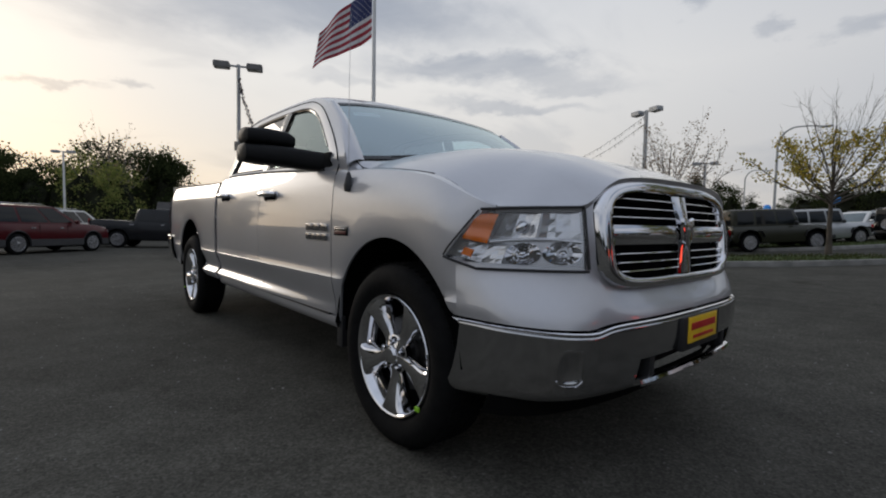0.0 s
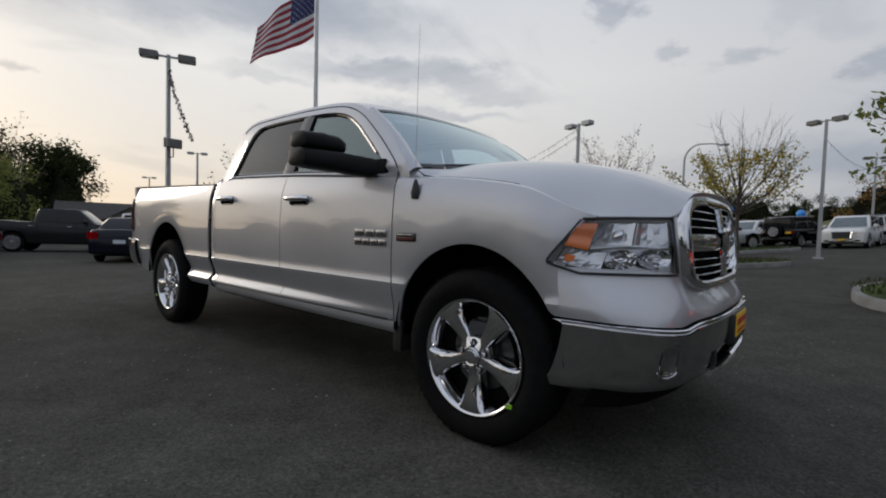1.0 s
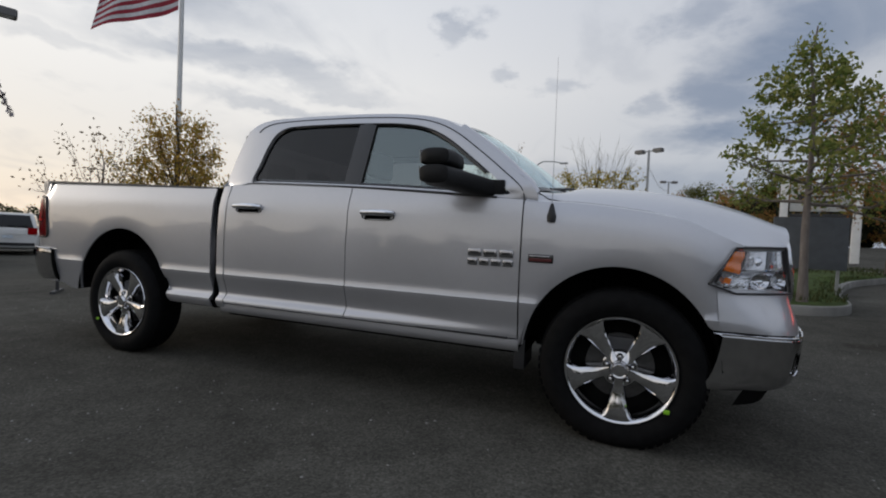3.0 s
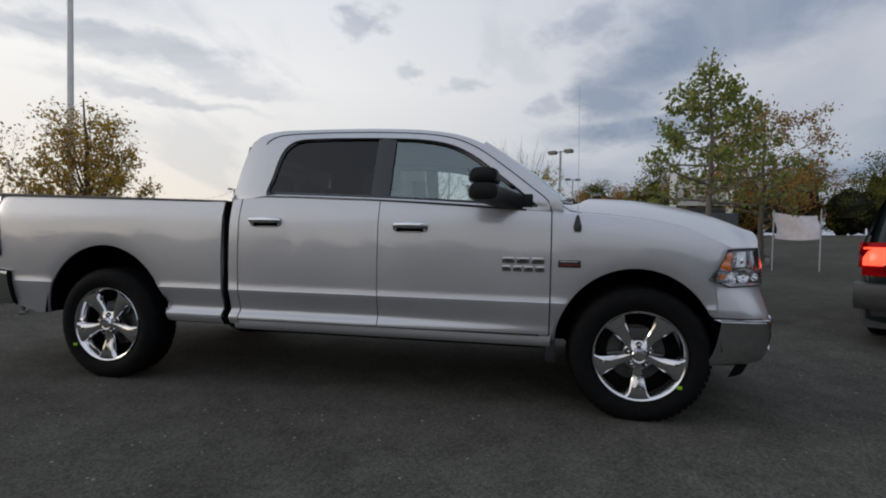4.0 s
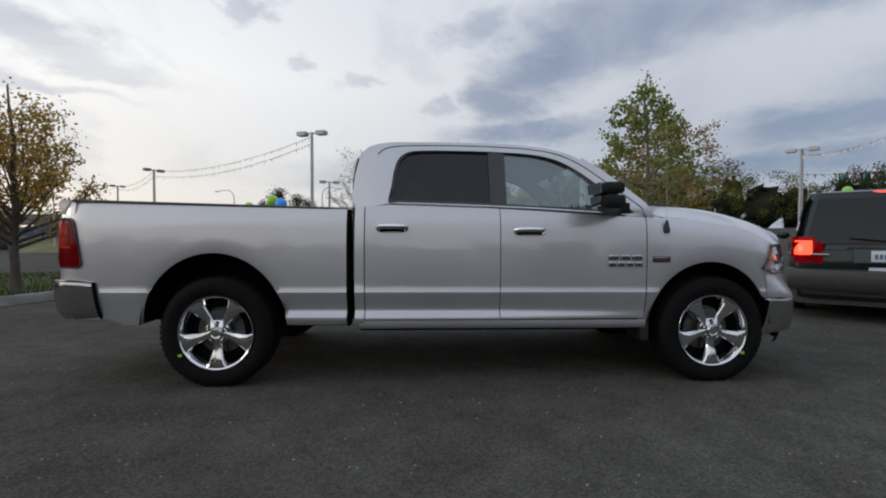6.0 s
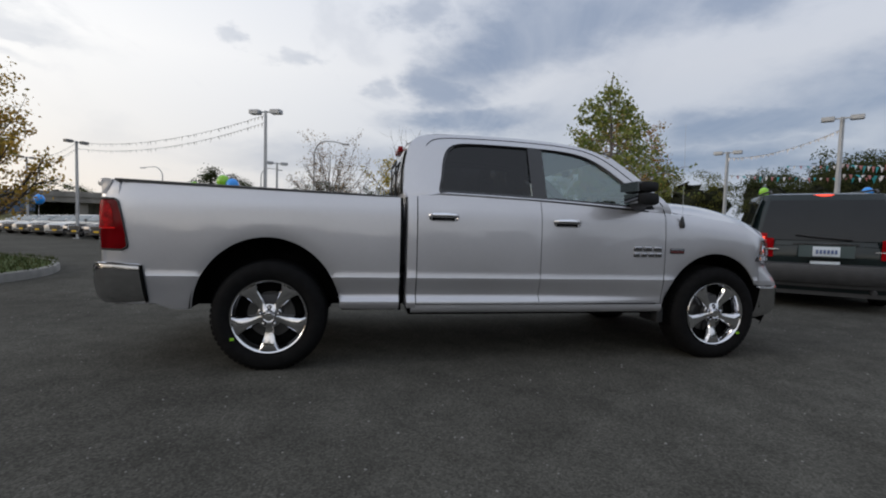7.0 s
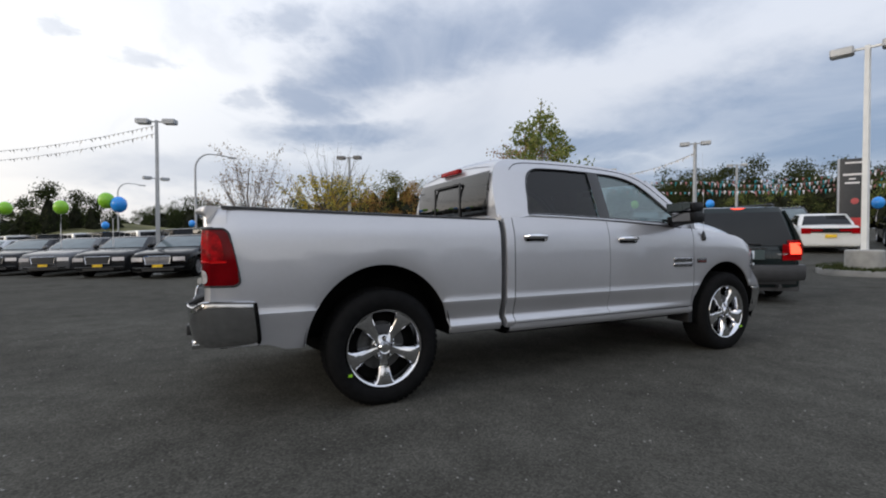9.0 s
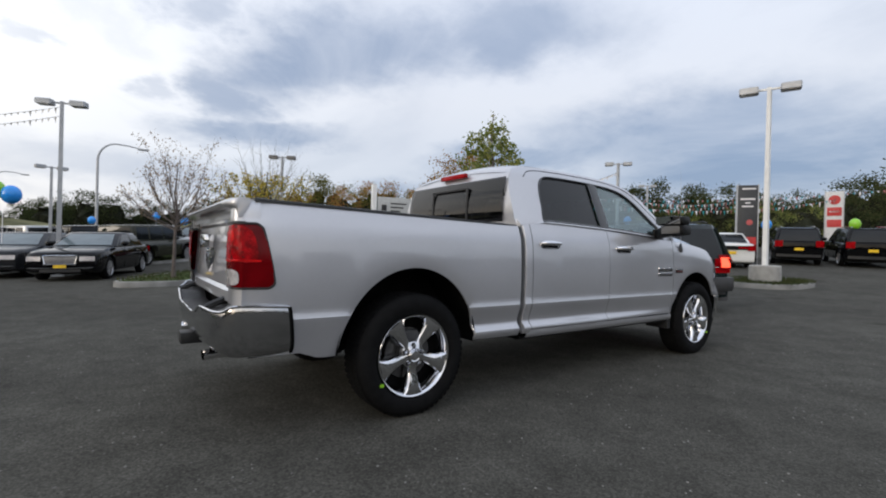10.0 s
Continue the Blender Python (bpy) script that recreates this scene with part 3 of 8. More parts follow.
for x in (-2.698, -1.673, -0.542):
    put(Geo().add(*(lambda g: (g.v, g.f))(box(x - 0.006, x + 0.006, 0.055, 0.09, 0.50, 1.28))), "door_seam", UNDER, both=True)

# cab upper: pillars and roof rails as a ring round the side windows
OUT = [(-2.785, 1.345), (-2.80, 1.50), (-2.785, 1.66), (-2.74, 1.80), (-2.63, 1.872), (-2.30, 1.892), (-1.95, 1.893), (-1.70, 1.888), (-1.40, 1.868), (-1.18, 1.828), (-1.0, 1.752), (-0.80, 1.61),
       (-0.62, 1.465), (-0.50, 1.36), (-0.49, 1.272), (-0.80, 1.302), (-1.10, 1.322), (-1.40, 1.338), (-1.70, 1.352), (-2.00, 1.362), (-2.30, 1.371), (-2.55, 1.372)]
INN = [(-2.525, 1.395), (-2.505, 1.52), (-2.485, 1.66), (-2.445, 1.755), (-2.36, 1.806), (-2.20, 1.818), (-1.95, 1.818), (-1.70, 1.812), (-1.42, 1.795), (-1.22, 1.755), (-1.06, 1.675), (-0.90, 1.555),
       (-0.75, 1.435), (-0.655, 1.350), (-0.645, 1.315), (-0.85, 1.328), (-1.10, 1.342), (-1.40, 1.358), (-1.70, 1.370), (-2.00, 1.380), (-2.30, 1.388), (-2.46, 1.392)]


def smooth_loop(pts, k=4):
    """Catmull-Rom through a closed loop."""
    n, out = len(pts), []
    for i in range(n):
        p0, p1, p2, p3 = (Vector((*pts[(i + d) % n], 0)) for d in (-1, 0, 1, 2))
        for s in range(k):
            t = s / k
            v = 0.5 * (2 * p1 + (p2 - p0) * t + (2 * p0 - 5 * p1 + 4 * p2 - p3) * t * t + (3 * p1 - p0 - 3 * p2 + p3) * t**3)
            out.append((v.x, v.y))
    return out


OUT, INN = smooth_loop(OUT), smooth_loop(INN)


def cab_y(x, z):
    """Tumblehome of the side windows."""
    y = 0.035 + 0.40 * max(0.0, z - 1.36) + 0.25 * max(0.0, z - 1.80) ** 1.0
    if x < -2.45:
        y += 0.05 * ((-2.45 - x) / 0.35) ** 2
    if x > -1.1:
        y += 0.05 * ((x + 1.1) / 0.6) ** 2 * max(0.0, min(1.0, (z - 1.36) / 0.3))
    return y


def ring(outer, inner, fn, depth):
    n = len(outer)
    mid = [((a[0] + b[0]) / 2, (a[1] + b[1]) / 2) for a, b in zip(outer, inner)]
    g = Geo()
    loops = [[fn(*p) for p in outer], [(lambda q: (q[0], q[1] - 0.006, q[2]))(fn(*p)) for p in mid], [fn(*p) for p in inner]]
    loops.append([(p[0], p[1] + depth, p[2]) for p in loops[2]])
    v = [p for l in loops for p in l]
    f = []
    for k in range(len(loops) - 1):
        for j in range(n):
            a, b = k * n + j, k * n + (j + 1) % n
            f.append([a, b, b + n, a + n])
    return g.add(v, f)


def cab_pt(x, z):
    return (x, cab_y(x, z), z)


put(ring(OUT, INN, cab_pt, 0.05), "window_frame", SILVER, both=True, sharp=40)
# door cut along the roof and the windscreen pillar, and the rubber along the belt
cut = [(INN[i][0] + (OUT[i][0] - INN[i][0]) * 0.58, INN[i][1] + (OUT[i][1] - INN[i][1]) * 0.58) for i in range(3 * 4, 13 * 4 + 1)]
cut += [(-0.552, 1.33), (-0.543, 1.29), (-0.542, 1.26)]
put(tube([(x, cab_y(x, z) - 0.007 if z > 1.34 else side_y(x, z) + 0.001, z) for x, z in cut], 0.0032, 6), "door_cut", UNDER, both=True)
put(tube([(x, side_y(x, belt(x)) - 0.002, belt(x) + 0.004) for x in [-2.50 + 1.80 * k / 24 for k in range(25)]], 0.006, 6), "belt_seal", BLACK, both=True)
# black rubber round the glass
INN2 = [(x + (0.018 if x < -1.6 else -0.018) * (1 if abs(z - 1.36) > 0.03 or x < -2.4 or x > -0.8 else 0), z + (0.016 if z < 1.45 else -0.016)) for x, z in INN]
put(ring(INN, INN2, lambda x, z: (x, cab_y(x, z) + 0.008, z), 0.01), "window_seal", BLACK_GLOSS, both=True)


def pane_poly(pts, mat, name, label=""):
    v = [(x, cab_y(x, z) + 0.020, z) for x, z in pts]
    return put(Geo().add(v, [list(range(len(v)))]), name, mat, both=True, label=label, sharp=0)


pane_poly([(-2.51, 1.402), (-2.49, 1.52), (-2.47, 1.66), (-2.43, 1.745), (-2.35, 1.792), (-2.20, 1.805), (-1.95, 1.805), (-1.745, 1.80), (-1.745, 1.38), (-2.00, 1.388), (-2.30, 1.396)], PRIVACY, "rear_window", "dark privacy glass")
pane_poly([(-1.615, 1.795), (-1.42, 1.782), (-1.225, 1.742), (-1.07, 1.662), (-0.91, 1.545), (-0.76, 1.425), (-0.668, 1.345), (-0.660, 1.325), (-0.85, 1.338), (-1.10, 1.352), (-1.40, 1.368), (-1.615, 1.376)], WINDOW, "front_window")
put(grid(4, 8, lambda u, v: (-1.745 + 0.13 * u, cab_y(-1.68, 1.37 + 0.445 * v) + 0.004 - 0.004 * math.sin(math.pi * u), 1.37 + 0.445 * v)), "door_pillar", BLACK_GLOSS, both=True)


# roof
def roof_pt(u, v):
    x = -2.74 + (2.74 - 1.0) * v
    edge = [(-2.74, 1.80), (-2.63, 1.872), (-2.30, 1.892), (-1.95, 1.893), (-1.70, 1.888), (-1.40, 1.868), (-1.18, 1.828), (-1.0, 1.752)]
    ze = spline(edge, x)
    ye = cab_y(x, ze)
    y = ye + (2 * YC - 2 * ye) * u
    w = 1 - abs(2 * u - 1)
    crown = 0.055 * (1 - (2 * u - 1) ** 2) ** 0.8
    fr = max(0.0, min(1.0, (x + 1.42) / 0.42))
    xx = x + 0.08 * fr * (1 - (2 * u - 1) ** 4)
    return (xx, y, ze + crown * (1 - 0.2 * fr) + 0.006 * math.sin(w * 9) * 0)


put(grid(36, 26, roof_pt), "roof", SILVER, sharp=40)
put(Geo().add([(p[0], p[1], p[2] - 0.03) for p in grid(12, 12, roof_pt).v], grid(12, 12, roof_pt).f), "headliner", HEADLINER)
put(lathe_z([(0.035, 0), (0.03, 0.02), (0.012, 0.032)], 16, (-2.08, 1.0, 1.945)), "roof_antenna", SILVER)


# windscreen between roof edge and cowl
def ws_pt(u, v):
    top = Vector(roof_pt(0.015 + 0.97 * u, 1.0))
    yb = 0.11 + (2 * YC - 0.22) * u
    c = 1 - (2 * u - 1) ** 2
    bot = Vector((-0.50 + 0.17 * c ** 0.8, yb, 1.345 + 0.035 * c))
    p = top.lerp(bot, v)
    bow = 0.016 * math.sin(math.pi * v)
    return (p.x + bow, p.y, p.z + bow)


def ws_sub(u0, u1, v0, v1, du=0.0):
    return lambda u, v: tuple(Vector(ws_pt(u0 + (u1 - u0) * u, v0 + (v1 - v0) * v)) + Vector((-du, 0, -du)))


put(grid(24, 12, ws_sub(0.015, 0.985, 0.02, 0.99)), "windscreen", WSHIELD)
put(grid(24, 2, ws_sub(0.0, 1.0, 0.0, 0.045, -0.004)), "windscreen_band", BLACK_GLOSS)
put(grid(24, 2, ws_sub(0.0, 1.0, 0.955, 1.0, -0.004)), "windscreen_sill", BLACK_GLOSS)
# A-pillars
for s in (0, 1):
    def ap(u, v, s=s):
        zt = [(-1.0, 1.752), (-0.80, 1.61), (-0.62, 1.465), (-0.50, 1.36), (-0.49, 1.30)]
        x = -1.0 + 0.51 * v
        z = spline(zt, x)
        a = Vector(cab_pt(x, z))
        b = Vector(ws_pt(0.02, min(1, max(0, v))))
        p = a.lerp(b, u)
        p += Vector((0.012, -0.012, 0.016)) * math.sin(math.pi * u)
        return (p.x, p.y if not s else 2 * YC - p.y, p.z)
    put(grid(5, 14, ap), "windscreen_pillar", SILVER)
put(grid(8, 3, ws_sub(0.055, 0.155, 0.20, 0.27, 0.004)), "window_sticker", simple("paper_sticker", (0.8, 0.76, 0.74), 0.8))
put(grid(8, 1, ws_sub(0.06, 0.15, 0.225, 0.245, 0.0035)), "sticker_print", simple("sticker_print", (0.45, 0.25, 0.24), 0.8))
put(tube([ws_pt(0.10, 0.965), tuple(Vector(ws_pt(0.30, 0.955)) + Vector((0.02, 0, 0.02))), tuple(Vector(ws_pt(0.47, 0.90)) + Vector((0.015, 0, 0.02)))], 0.010, 6), "wiper", BLACK)
put(tube([ws_pt(0.55, 0.965), tuple(Vector(ws_pt(0.75, 0.955)) + Vector((0.02, 0, 0.02))), tuple(Vector(ws_pt(0.90, 0.90)) + Vector((0.015, 0, 0.02)))], 0.010, 6), "wiper", BLACK)


# rear wall of the cab with its window
def rw_pt(u, v):
    z = 0.80 + v * 1.04
    xb = spline([(0.8, -2.80), (1.35, -2.79), (1.50, -2.80), (1.66, -2.785), (1.80, -2.745), (1.86, -2.68)], z)
    ye = cab_y(xb, z) if z > 1.36 else 0.05
    return (xb - 0.02 * (1 - (2 * u - 1) ** 2), ye + 2 * (YC - ye) * u, z + (0.035 * (1 - (2 * u - 1) ** 2) if v > 0.99 else 0))


def rw_cut():
    nu, nv = 28, 26
    g = grid(nu, nv, rw_pt)
    f = []
    for q in g.f:
        c = sum((g.v[i] for i in q), Vector()) / 4
        if 0.27 < c.y < 1.73 and 1.40 < c.z < 1.755:
            continue
        f.append(q)
    return Geo().add(g.v, f)


put(rw_cut(), "cab_back", SILVER, sharp=40)


def rw_win(y0, y1, z0, z1, out=0.006):
    return grid(10, 6, lambda u, v: (rw_pt(0.5, (z0 + (z1 - z0) * v - 0.8) / 1.04)[0] - out + 0.02 * (2 * u - 1) ** 2 * 0.3, y0 + (y1 - y0) * u, z0 + (z1 - z0) * v))


put(rw_win(0.245, 1.755, 1.385, 1.77), "back_window", PRIVACY, label="dark sliding rear cab window")
for y in (0.72, 1.28):
    put(box(-2.832, -2.818, y - 0.012, y + 0.012, 1.39, 1.70, 0.003), "slider_frame", BLACK)
put(box(-2.832, -2.812, 0.72, 1.28, 1.69, 1.71, 0.003), "slider_frame", BLACK)
put(box(-2.80, -2.755, 0.80, 1.20, 1.815, 1.86, 0.012), "centre_brake_lamp", RED_LENS, label="red high brake lamp over the cab window")


# bonnet
HF = [(0.10, 0.545), (0.2, 0.668), (0.3, 0.764), (0.33, 0.780), (0.37, 0.798), (0.45, 0.808), (0.7, 0.824), (1.0, 0.828)]
HFZ = [(0.10, 1.080), (0.2, 1.084), (0.31, 1.088), (0.345, 1.108), (0.38, 1.140), (0.42, 1.166), (0.50, 1.196), (0.7, 1.214), (1.0, 1.219)]
HZ = [(-0.45, 1.415), (-0.30, 1.422), (-0.1, 1.418), (0.05, 1.410), (0.2, 1.393), (0.4, 1.358), (0.54, 1.326), (0.68, 1.286), (0.78, 1.252), (0.85, 1.224), (0.90, 1.20)]


def hood_pt(u, v):
    y = 0.10 + 1.80 * u
    h = y if y <= 1 else 2 - y
    xb = -0.492 + 0.17 * (1 - (2 * u - 1) ** 2) ** 0.8
    xf = spline(HF, h)
    x = xb + (xf - xb) * v
    k = min(1.0, (h - 0.10) / 0.62)
    shoulder = 1 - (1 - k) ** 2.3
    zside = spline(FTOP, min(x, 0.50)) + 0.005
    z = zside + (spline(HZ, x) - zside) * shoulder
    if 0.50 < h < 0.62:                     # pressed flank of the raised middle
        z -= 0.006 * math.sin(math.pi * (h - 0.50) / 0.12) * (1 - 0.6 * v)
    c_ = 1 - (2 * u - 1) ** 2
    back = max(0.0, 1 - v / 0.10)
    z += (1.338 + 0.035 * c_ - z) * back * back * (3 - 2 * back)
    zf = spline(HFZ, h)
    w = max(0.0, (v - 0.40) / 0.60) ** 6
    z = z * (1 - w) + zf * w
    return (x, y, z)


bon = grid(80, 40, hood_pt)
lip = grid(80, 2, lambda u, v: (lambda p_: (p_[0] - 0.010 * v, p_[1], p_[2] - 0.022 * v))(hood_pt(u, 1.0)))
bon.add(lip.v, lip.f)
put(bon, "bonnet", SILVER, sharp=45)
put(grid(24, 1, lambda u, v: (lambda p: (p[0] - 0.06 * v + 0.02, p[1], p[2] - 0.012 - 0.01 * v))(hood_pt(u, 0.0))), "cowl", BLACK)
# seam between bonnet and wing
put(tube([tuple(Vector(hood_pt(0.0, v_ / 14)) + Vector((0, 0.0, 0.004))) for v_ in range(0, 10)], 0.0028, 5), "bonnet_seam", UNDER, both=True)


def wing_top(u, v):
    e = Vector(hood_pt(0.0, u))
    x = -0.538 + (e.x + 0.538) * 1.0 if u > 0.02 else -0.538
    x = -0.538 + 1.078 * u
    s = Vector((x, side_y(x, spline(FTOP, x)), spline(FTOP, x)))
    p = s.lerp(e, v)
    p.z += 0.006 * math.sin(math.pi * v)
    return tuple(p)


put(grid(24, 5, wing_top), "wing_top", SILVER, both=True)
put(Geo().add([(-0.54, 0.03, 1.27), (-0.50, 0.055, 1.36), (-0.492, 0.11, 1.348), (-0.49, 0.10, 1.30), (-0.538, side_y(-0.538, 1.275), 1.275)], [[0, 1, 2, 3], [0, 3, 4]]), "wing_corner", SILVER, both=True, sharp=0)


# nose below the bonnet
def fascia_pt(u, v):
    y = 2 * YC * u
    h = y if y <= 1 else 2 - y
    zt = spline([(0.0, 0.872), (0.30, 0.858), (0.36, 0.85), (0.44, 0.815), (0.6, 0.80), (1.0, 0.795)], h)
    zb = spline([(0.0, 0.665), (0.28, 0.645), (0.36, 0.66), (0.45, 0.665), (1.0, 0.67)], h)
    z = zt + (zb - zt) * v
    xa, xb = plan(y), plan(y, BPLAN) - 0.004
    k = v * v * (3 - 2 * v)
    edge = max(0.0, 1 - h / 0.05) * (side_y(0.42, z) - 0.002)
    return (xa + (xb - xa) * (0.25 * v + 0.75 * k), y + (edge if y < 1 else -edge), z)


put(grid(80, 12, fascia_pt), "front_fascia", SILVER, sharp=40)


def bumper_pt(u, v):
    y = 0.0 + 2 * YC * u
    h = y if y <= 1 else 2 - y
    zt = spline([(0.0, 0.655), (0.28, 0.635), (0.36, 0.652), (0.45, 0.658), (1.0, 0.662)], h)
    zb = spline([(0.0, 0.375), (0.3, 0.365), (0.7, 0.37), (1.0, 0.375)], h)
    prof = [(0.0, -0.030), (0.02, -0.004), (0.05, 0.014), (0.10, 0.016), (0.45, 0.010), (0.8, -0.012), (0.93, -0.04), (1.0, -0.09)]
    off = spline(prof, v)
    z = zt + (zb - zt) * v
    x = plan(y, BPLAN) + off
    return (x - 0.03 * v * min(1.0, max(0.0, (0.15 - h) / 0.10)), y + (0.004 if u < 0.5 else -0.004), z)


def bumper_cut():
    g = grid(200, 44, bumper_pt)
    f = []
    for q in g.f:
        c = sum((g.v[i] for i in q), Vector()) / 4
        h = c.y if c.y <= 1 else 2 - c.y
        if h > 0.52 and 0.425 < c.z < 0.515 or abs((h - 0.205) / 0.044) ** 3 + abs((c.z - 0.515) / 0.060) ** 3 < 1:
            continue
        f.append(q)
    return Geo().add(g.v, f)


bumper = put(bumper_cut(), "front_bumper", CHROME_SOFT, sharp=40, label="wide chrome front bumper")
put(tube([tuple(Vector(bumper_pt(i / 60, 0.03)) + Vector((0.006, 0, 0.004))) for i in range(61)], 0.006, 6), "bumper_edge", CHROME)
put(grid(40, 3, lambda u, v: (plan(0.5 + u, BPLAN) - 0.10 - 0.05 * v, 0.5 + u, 0.535 - 0.14 * v)), "lower_opening", BLACK)
put(tube([(plan(0.53 + 0.94 * u / 20, BPLAN) - 0.005, 0.53 + 0.94 * u / 20, 0.418) for u in range(21)], 0.018, 8), "bumper_lip", CHROME)
for y in (0.62, 1.38):
    put(box(plan(y, BPLAN) - 0.09, plan(y, BPLAN) + 0.0, y - 0.02, y + 0.02, 0.42, 0.52, 0.006), "tow_hook", BLACK)
# fog lamp pockets at the bumper's corners
def pocket_pt(e, a, depth):
    c, s = math.cos(a), math.sin(a)
    y, z = 0.205 + 0.044 * e * math.copysign(abs(c) ** 0.67, c), 0.515 + 0.060 * e * math.copysign(abs(s) ** 0.67, s)
    u, v = y / (2 * YC), (0.640 - z) / 0.27
    return Vector(bumper_pt(u, v)) + Vector((0.86, -0.50, 0)) * depth


rings = [[tuple(pocket_pt(e, 2 * math.pi * k / 32, d)) for k in range(32)] for e, d in ((1.24, -0.0012), (1.16, 0.0005), (1.0, 0.0002), (0.9, -0.003), (0.7, -0.009), (0.4, -0.013), (0.2, -0.0145), (0.02, -0.015))]
pocket = loft(rings, True, False)
put(pocket, "fog_pocket", CHROME_SOFT, both=True, sharp=60)
put(tube([tuple(pocket_pt(1.10, math.pi * (1.18 + 0.64 * k / 12), 0.002)) for k in range(13)], 0.0035, 6), "pocket_lip", CHROME, both=True)
# chin spoiler
put(grid(40, 4, lambda u, v: (plan(0.06 + 1.88 * u, BPLAN) - 0.09 - 0.05 * v, 0.06 + 1.88 * u, 0.40 - 0.10 * v)), "air_dam", UNDER)
put(box(0.912, 0.947, 0.80, 1.20, 0.50, 0.645, 0.01), "plate_bracket", BLACK)
put(box(0.945, 0.951, 0.845, 1.155, 0.53, 0.64, 0.003), "front_plate", YELLOW, label="yellow dealer plate with unreadable red lettering")
put(box(0.950, 0.9535, 0.87, 1.13, 0.585, 0.615, 0.001), "plate_print", RED_INK)
put(box(0.950, 0.9535, 0.89, 1.11, 0.548, 0.562, 0.001), "plate_print", RED_INK)


# grille: chrome surround, crossed bars and slats over a black core
def grille_x(y, z):
    return plan(y) + 0.008 - 0.30 * max(0.0, z - 0.95) ** 1.4 + 0.05 * max(0.0, 1.0 - z)


def gring(n=96):
    outer, inner = [], []
    for k in range(n):
        a = 2 * math.pi * k / n
        c, s = math.cos(a), math.sin(a)
        sq = lambda v, e: math.copysign(abs(v) ** e, v)
        top = s > 0
        e = 0.50 if top else 0.24
        wo = 0.642 if top else 0.642 - 0.045 * abs(s)
        outer.append((YC + wo * sq(c, e), 0.985 + (0.226 if top else 0.212) * sq(s, 0.55 if top else 0.30)))
        wi = 0.562 if top else 0.562 - 0.05 * abs(s)
        inner.append((YC + wi * sq(c, 0.40 if top else 0.22), 0.985 + (0.165 if top else 0.172) * sq(s, 0.46 if top else 0.28)))
    return outer, inner


go, gi = gring()
loops = []
for t, off in ((0.0, -0.05), (0.0, 0.0), (0.12, 0.014), (0.5, 0.020), (0.88, 0.014), (1.0, 0.0), (1.0, -0.05)):
    loops.append([(grille_x(a[0] + (b[0] - a[0]) * t, a[1] + (b[1] - a[1]) * t) + off, a[0] + (b[0] - a[0]) * t, a[1] + (b[1] - a[1]) * t) for a, b in zip(go, gi)])
grille = put(loft(loops, True, False), "grille_surround", CHROME, sharp=50, label="chrome grille surround with crosshair bars")
put(grid(30, 8, lambda u, v: (grille_x(0.44 + 1.12 * u, 0.81 + 0.34 * v) - 0.055, 0.44 + 1.12 * u, 0.81 + 0.34 * v)), "grille_core", UNDER)


def bar(y0, y1, z0, z1, dz, depth, n=24):
    """A bowed bar that follows the grille's face."""
    secs = []
    for i in range(n + 1):
        y, z = y0 + (y1 - y0) * i / n, z0 + (z1 - z0) * i / n
        x = grille_x(y, z)
        secs.append([(x - depth, y, z - dz), (x - 0.004, y, z - dz), (x + 0.006, y, z - dz * 0.5), (x + 0.008, y, z), (x + 0.006, y, z + dz * 0.5), (x - 0.004, y, z + dz), (x - depth, y, z + dz)])
    return loft(secs)


put(bar(0.425, 1.575, 0.982, 0.982, 0.038, 0.05), "crossbar", CHROME)
secs = []
for i in range(15):
    z = 0.815 + 0.335 * i / 14
    x = grille_x(1.0, z)
    w = 0.055 + 0.02 * abs(i - 7) / 7
    secs.append([(x - 0.05, YC - w, z), (x, YC - w, z), (x + 0.012, YC - w * 0.5, z), (x + 0.014, YC, z), (x + 0.012, YC + w * 0.5, z), (x, YC + w, z), (x - 0.05, YC + w, z)])
put(loft(secs), "centre_bar", CHROME)
for z in (1.050, 1.086, 1.122):
    for y0, y1 in ((0.432, 0.935), (1.065, 1.568)):
        put(bar(y0, y1, z, z, 0.0048, 0.03, 12), "grille_slat", CHROME)
for z in (0.842, 0.876, 0.910):
    for y0, y1 in ((0.468, 0.935), (1.065, 1.532)):
        put(bar(y0, y1, z, z, 0.0048, 0.03, 12), "grille_slat", CHROME)
em = []
for o, sc in ((0.012, 1.0), (0.024, 0.92), (0.03, 0.6)):
    em.append([(grille_x(1, 0.985) + o, YC + 0.062 * sc * a, 0.985 + 0.075 * sc * b) for a, b in ((-0.9, 1), (-0.3, 0.8), (0.3, 0.8), (0.9, 1), (1, 0.3), (0.7, -0.4), (0, -1), (-0.7, -0.4), (-1, 0.3))])
put(loft(em), "grille_emblem", CHROME)


for s_ in (1, -1):
    put(grid(4, 10, lambda u, v: (lambda y_, z_: (grille_x(y_, z_) - 0.016, YC + s_ * (y_ - YC), z_))(0.312 + 0.075 * u, 0.83 + 0.29 * v - 0.05 * v * (1 - u))), "grille_side_panel", SILVER)


# headlamps
HLP = [Vector(a) for a in ((0.372, -0.016, 0), (0.42, 0.002, 0), (0.47, 0.03, 0), (0.555, 0.09, 0), (0.625, 0.145, 0), (0.69, 0.2, 0), (0.742, 0.25, 0), (0.776, 0.3, 0), (0.788, 0.318, 0))]
HLS = [0.0]
for a, b in zip(HLP, HLP[1:]):
    HLS.append(HLS[-1] + (b - a).length)


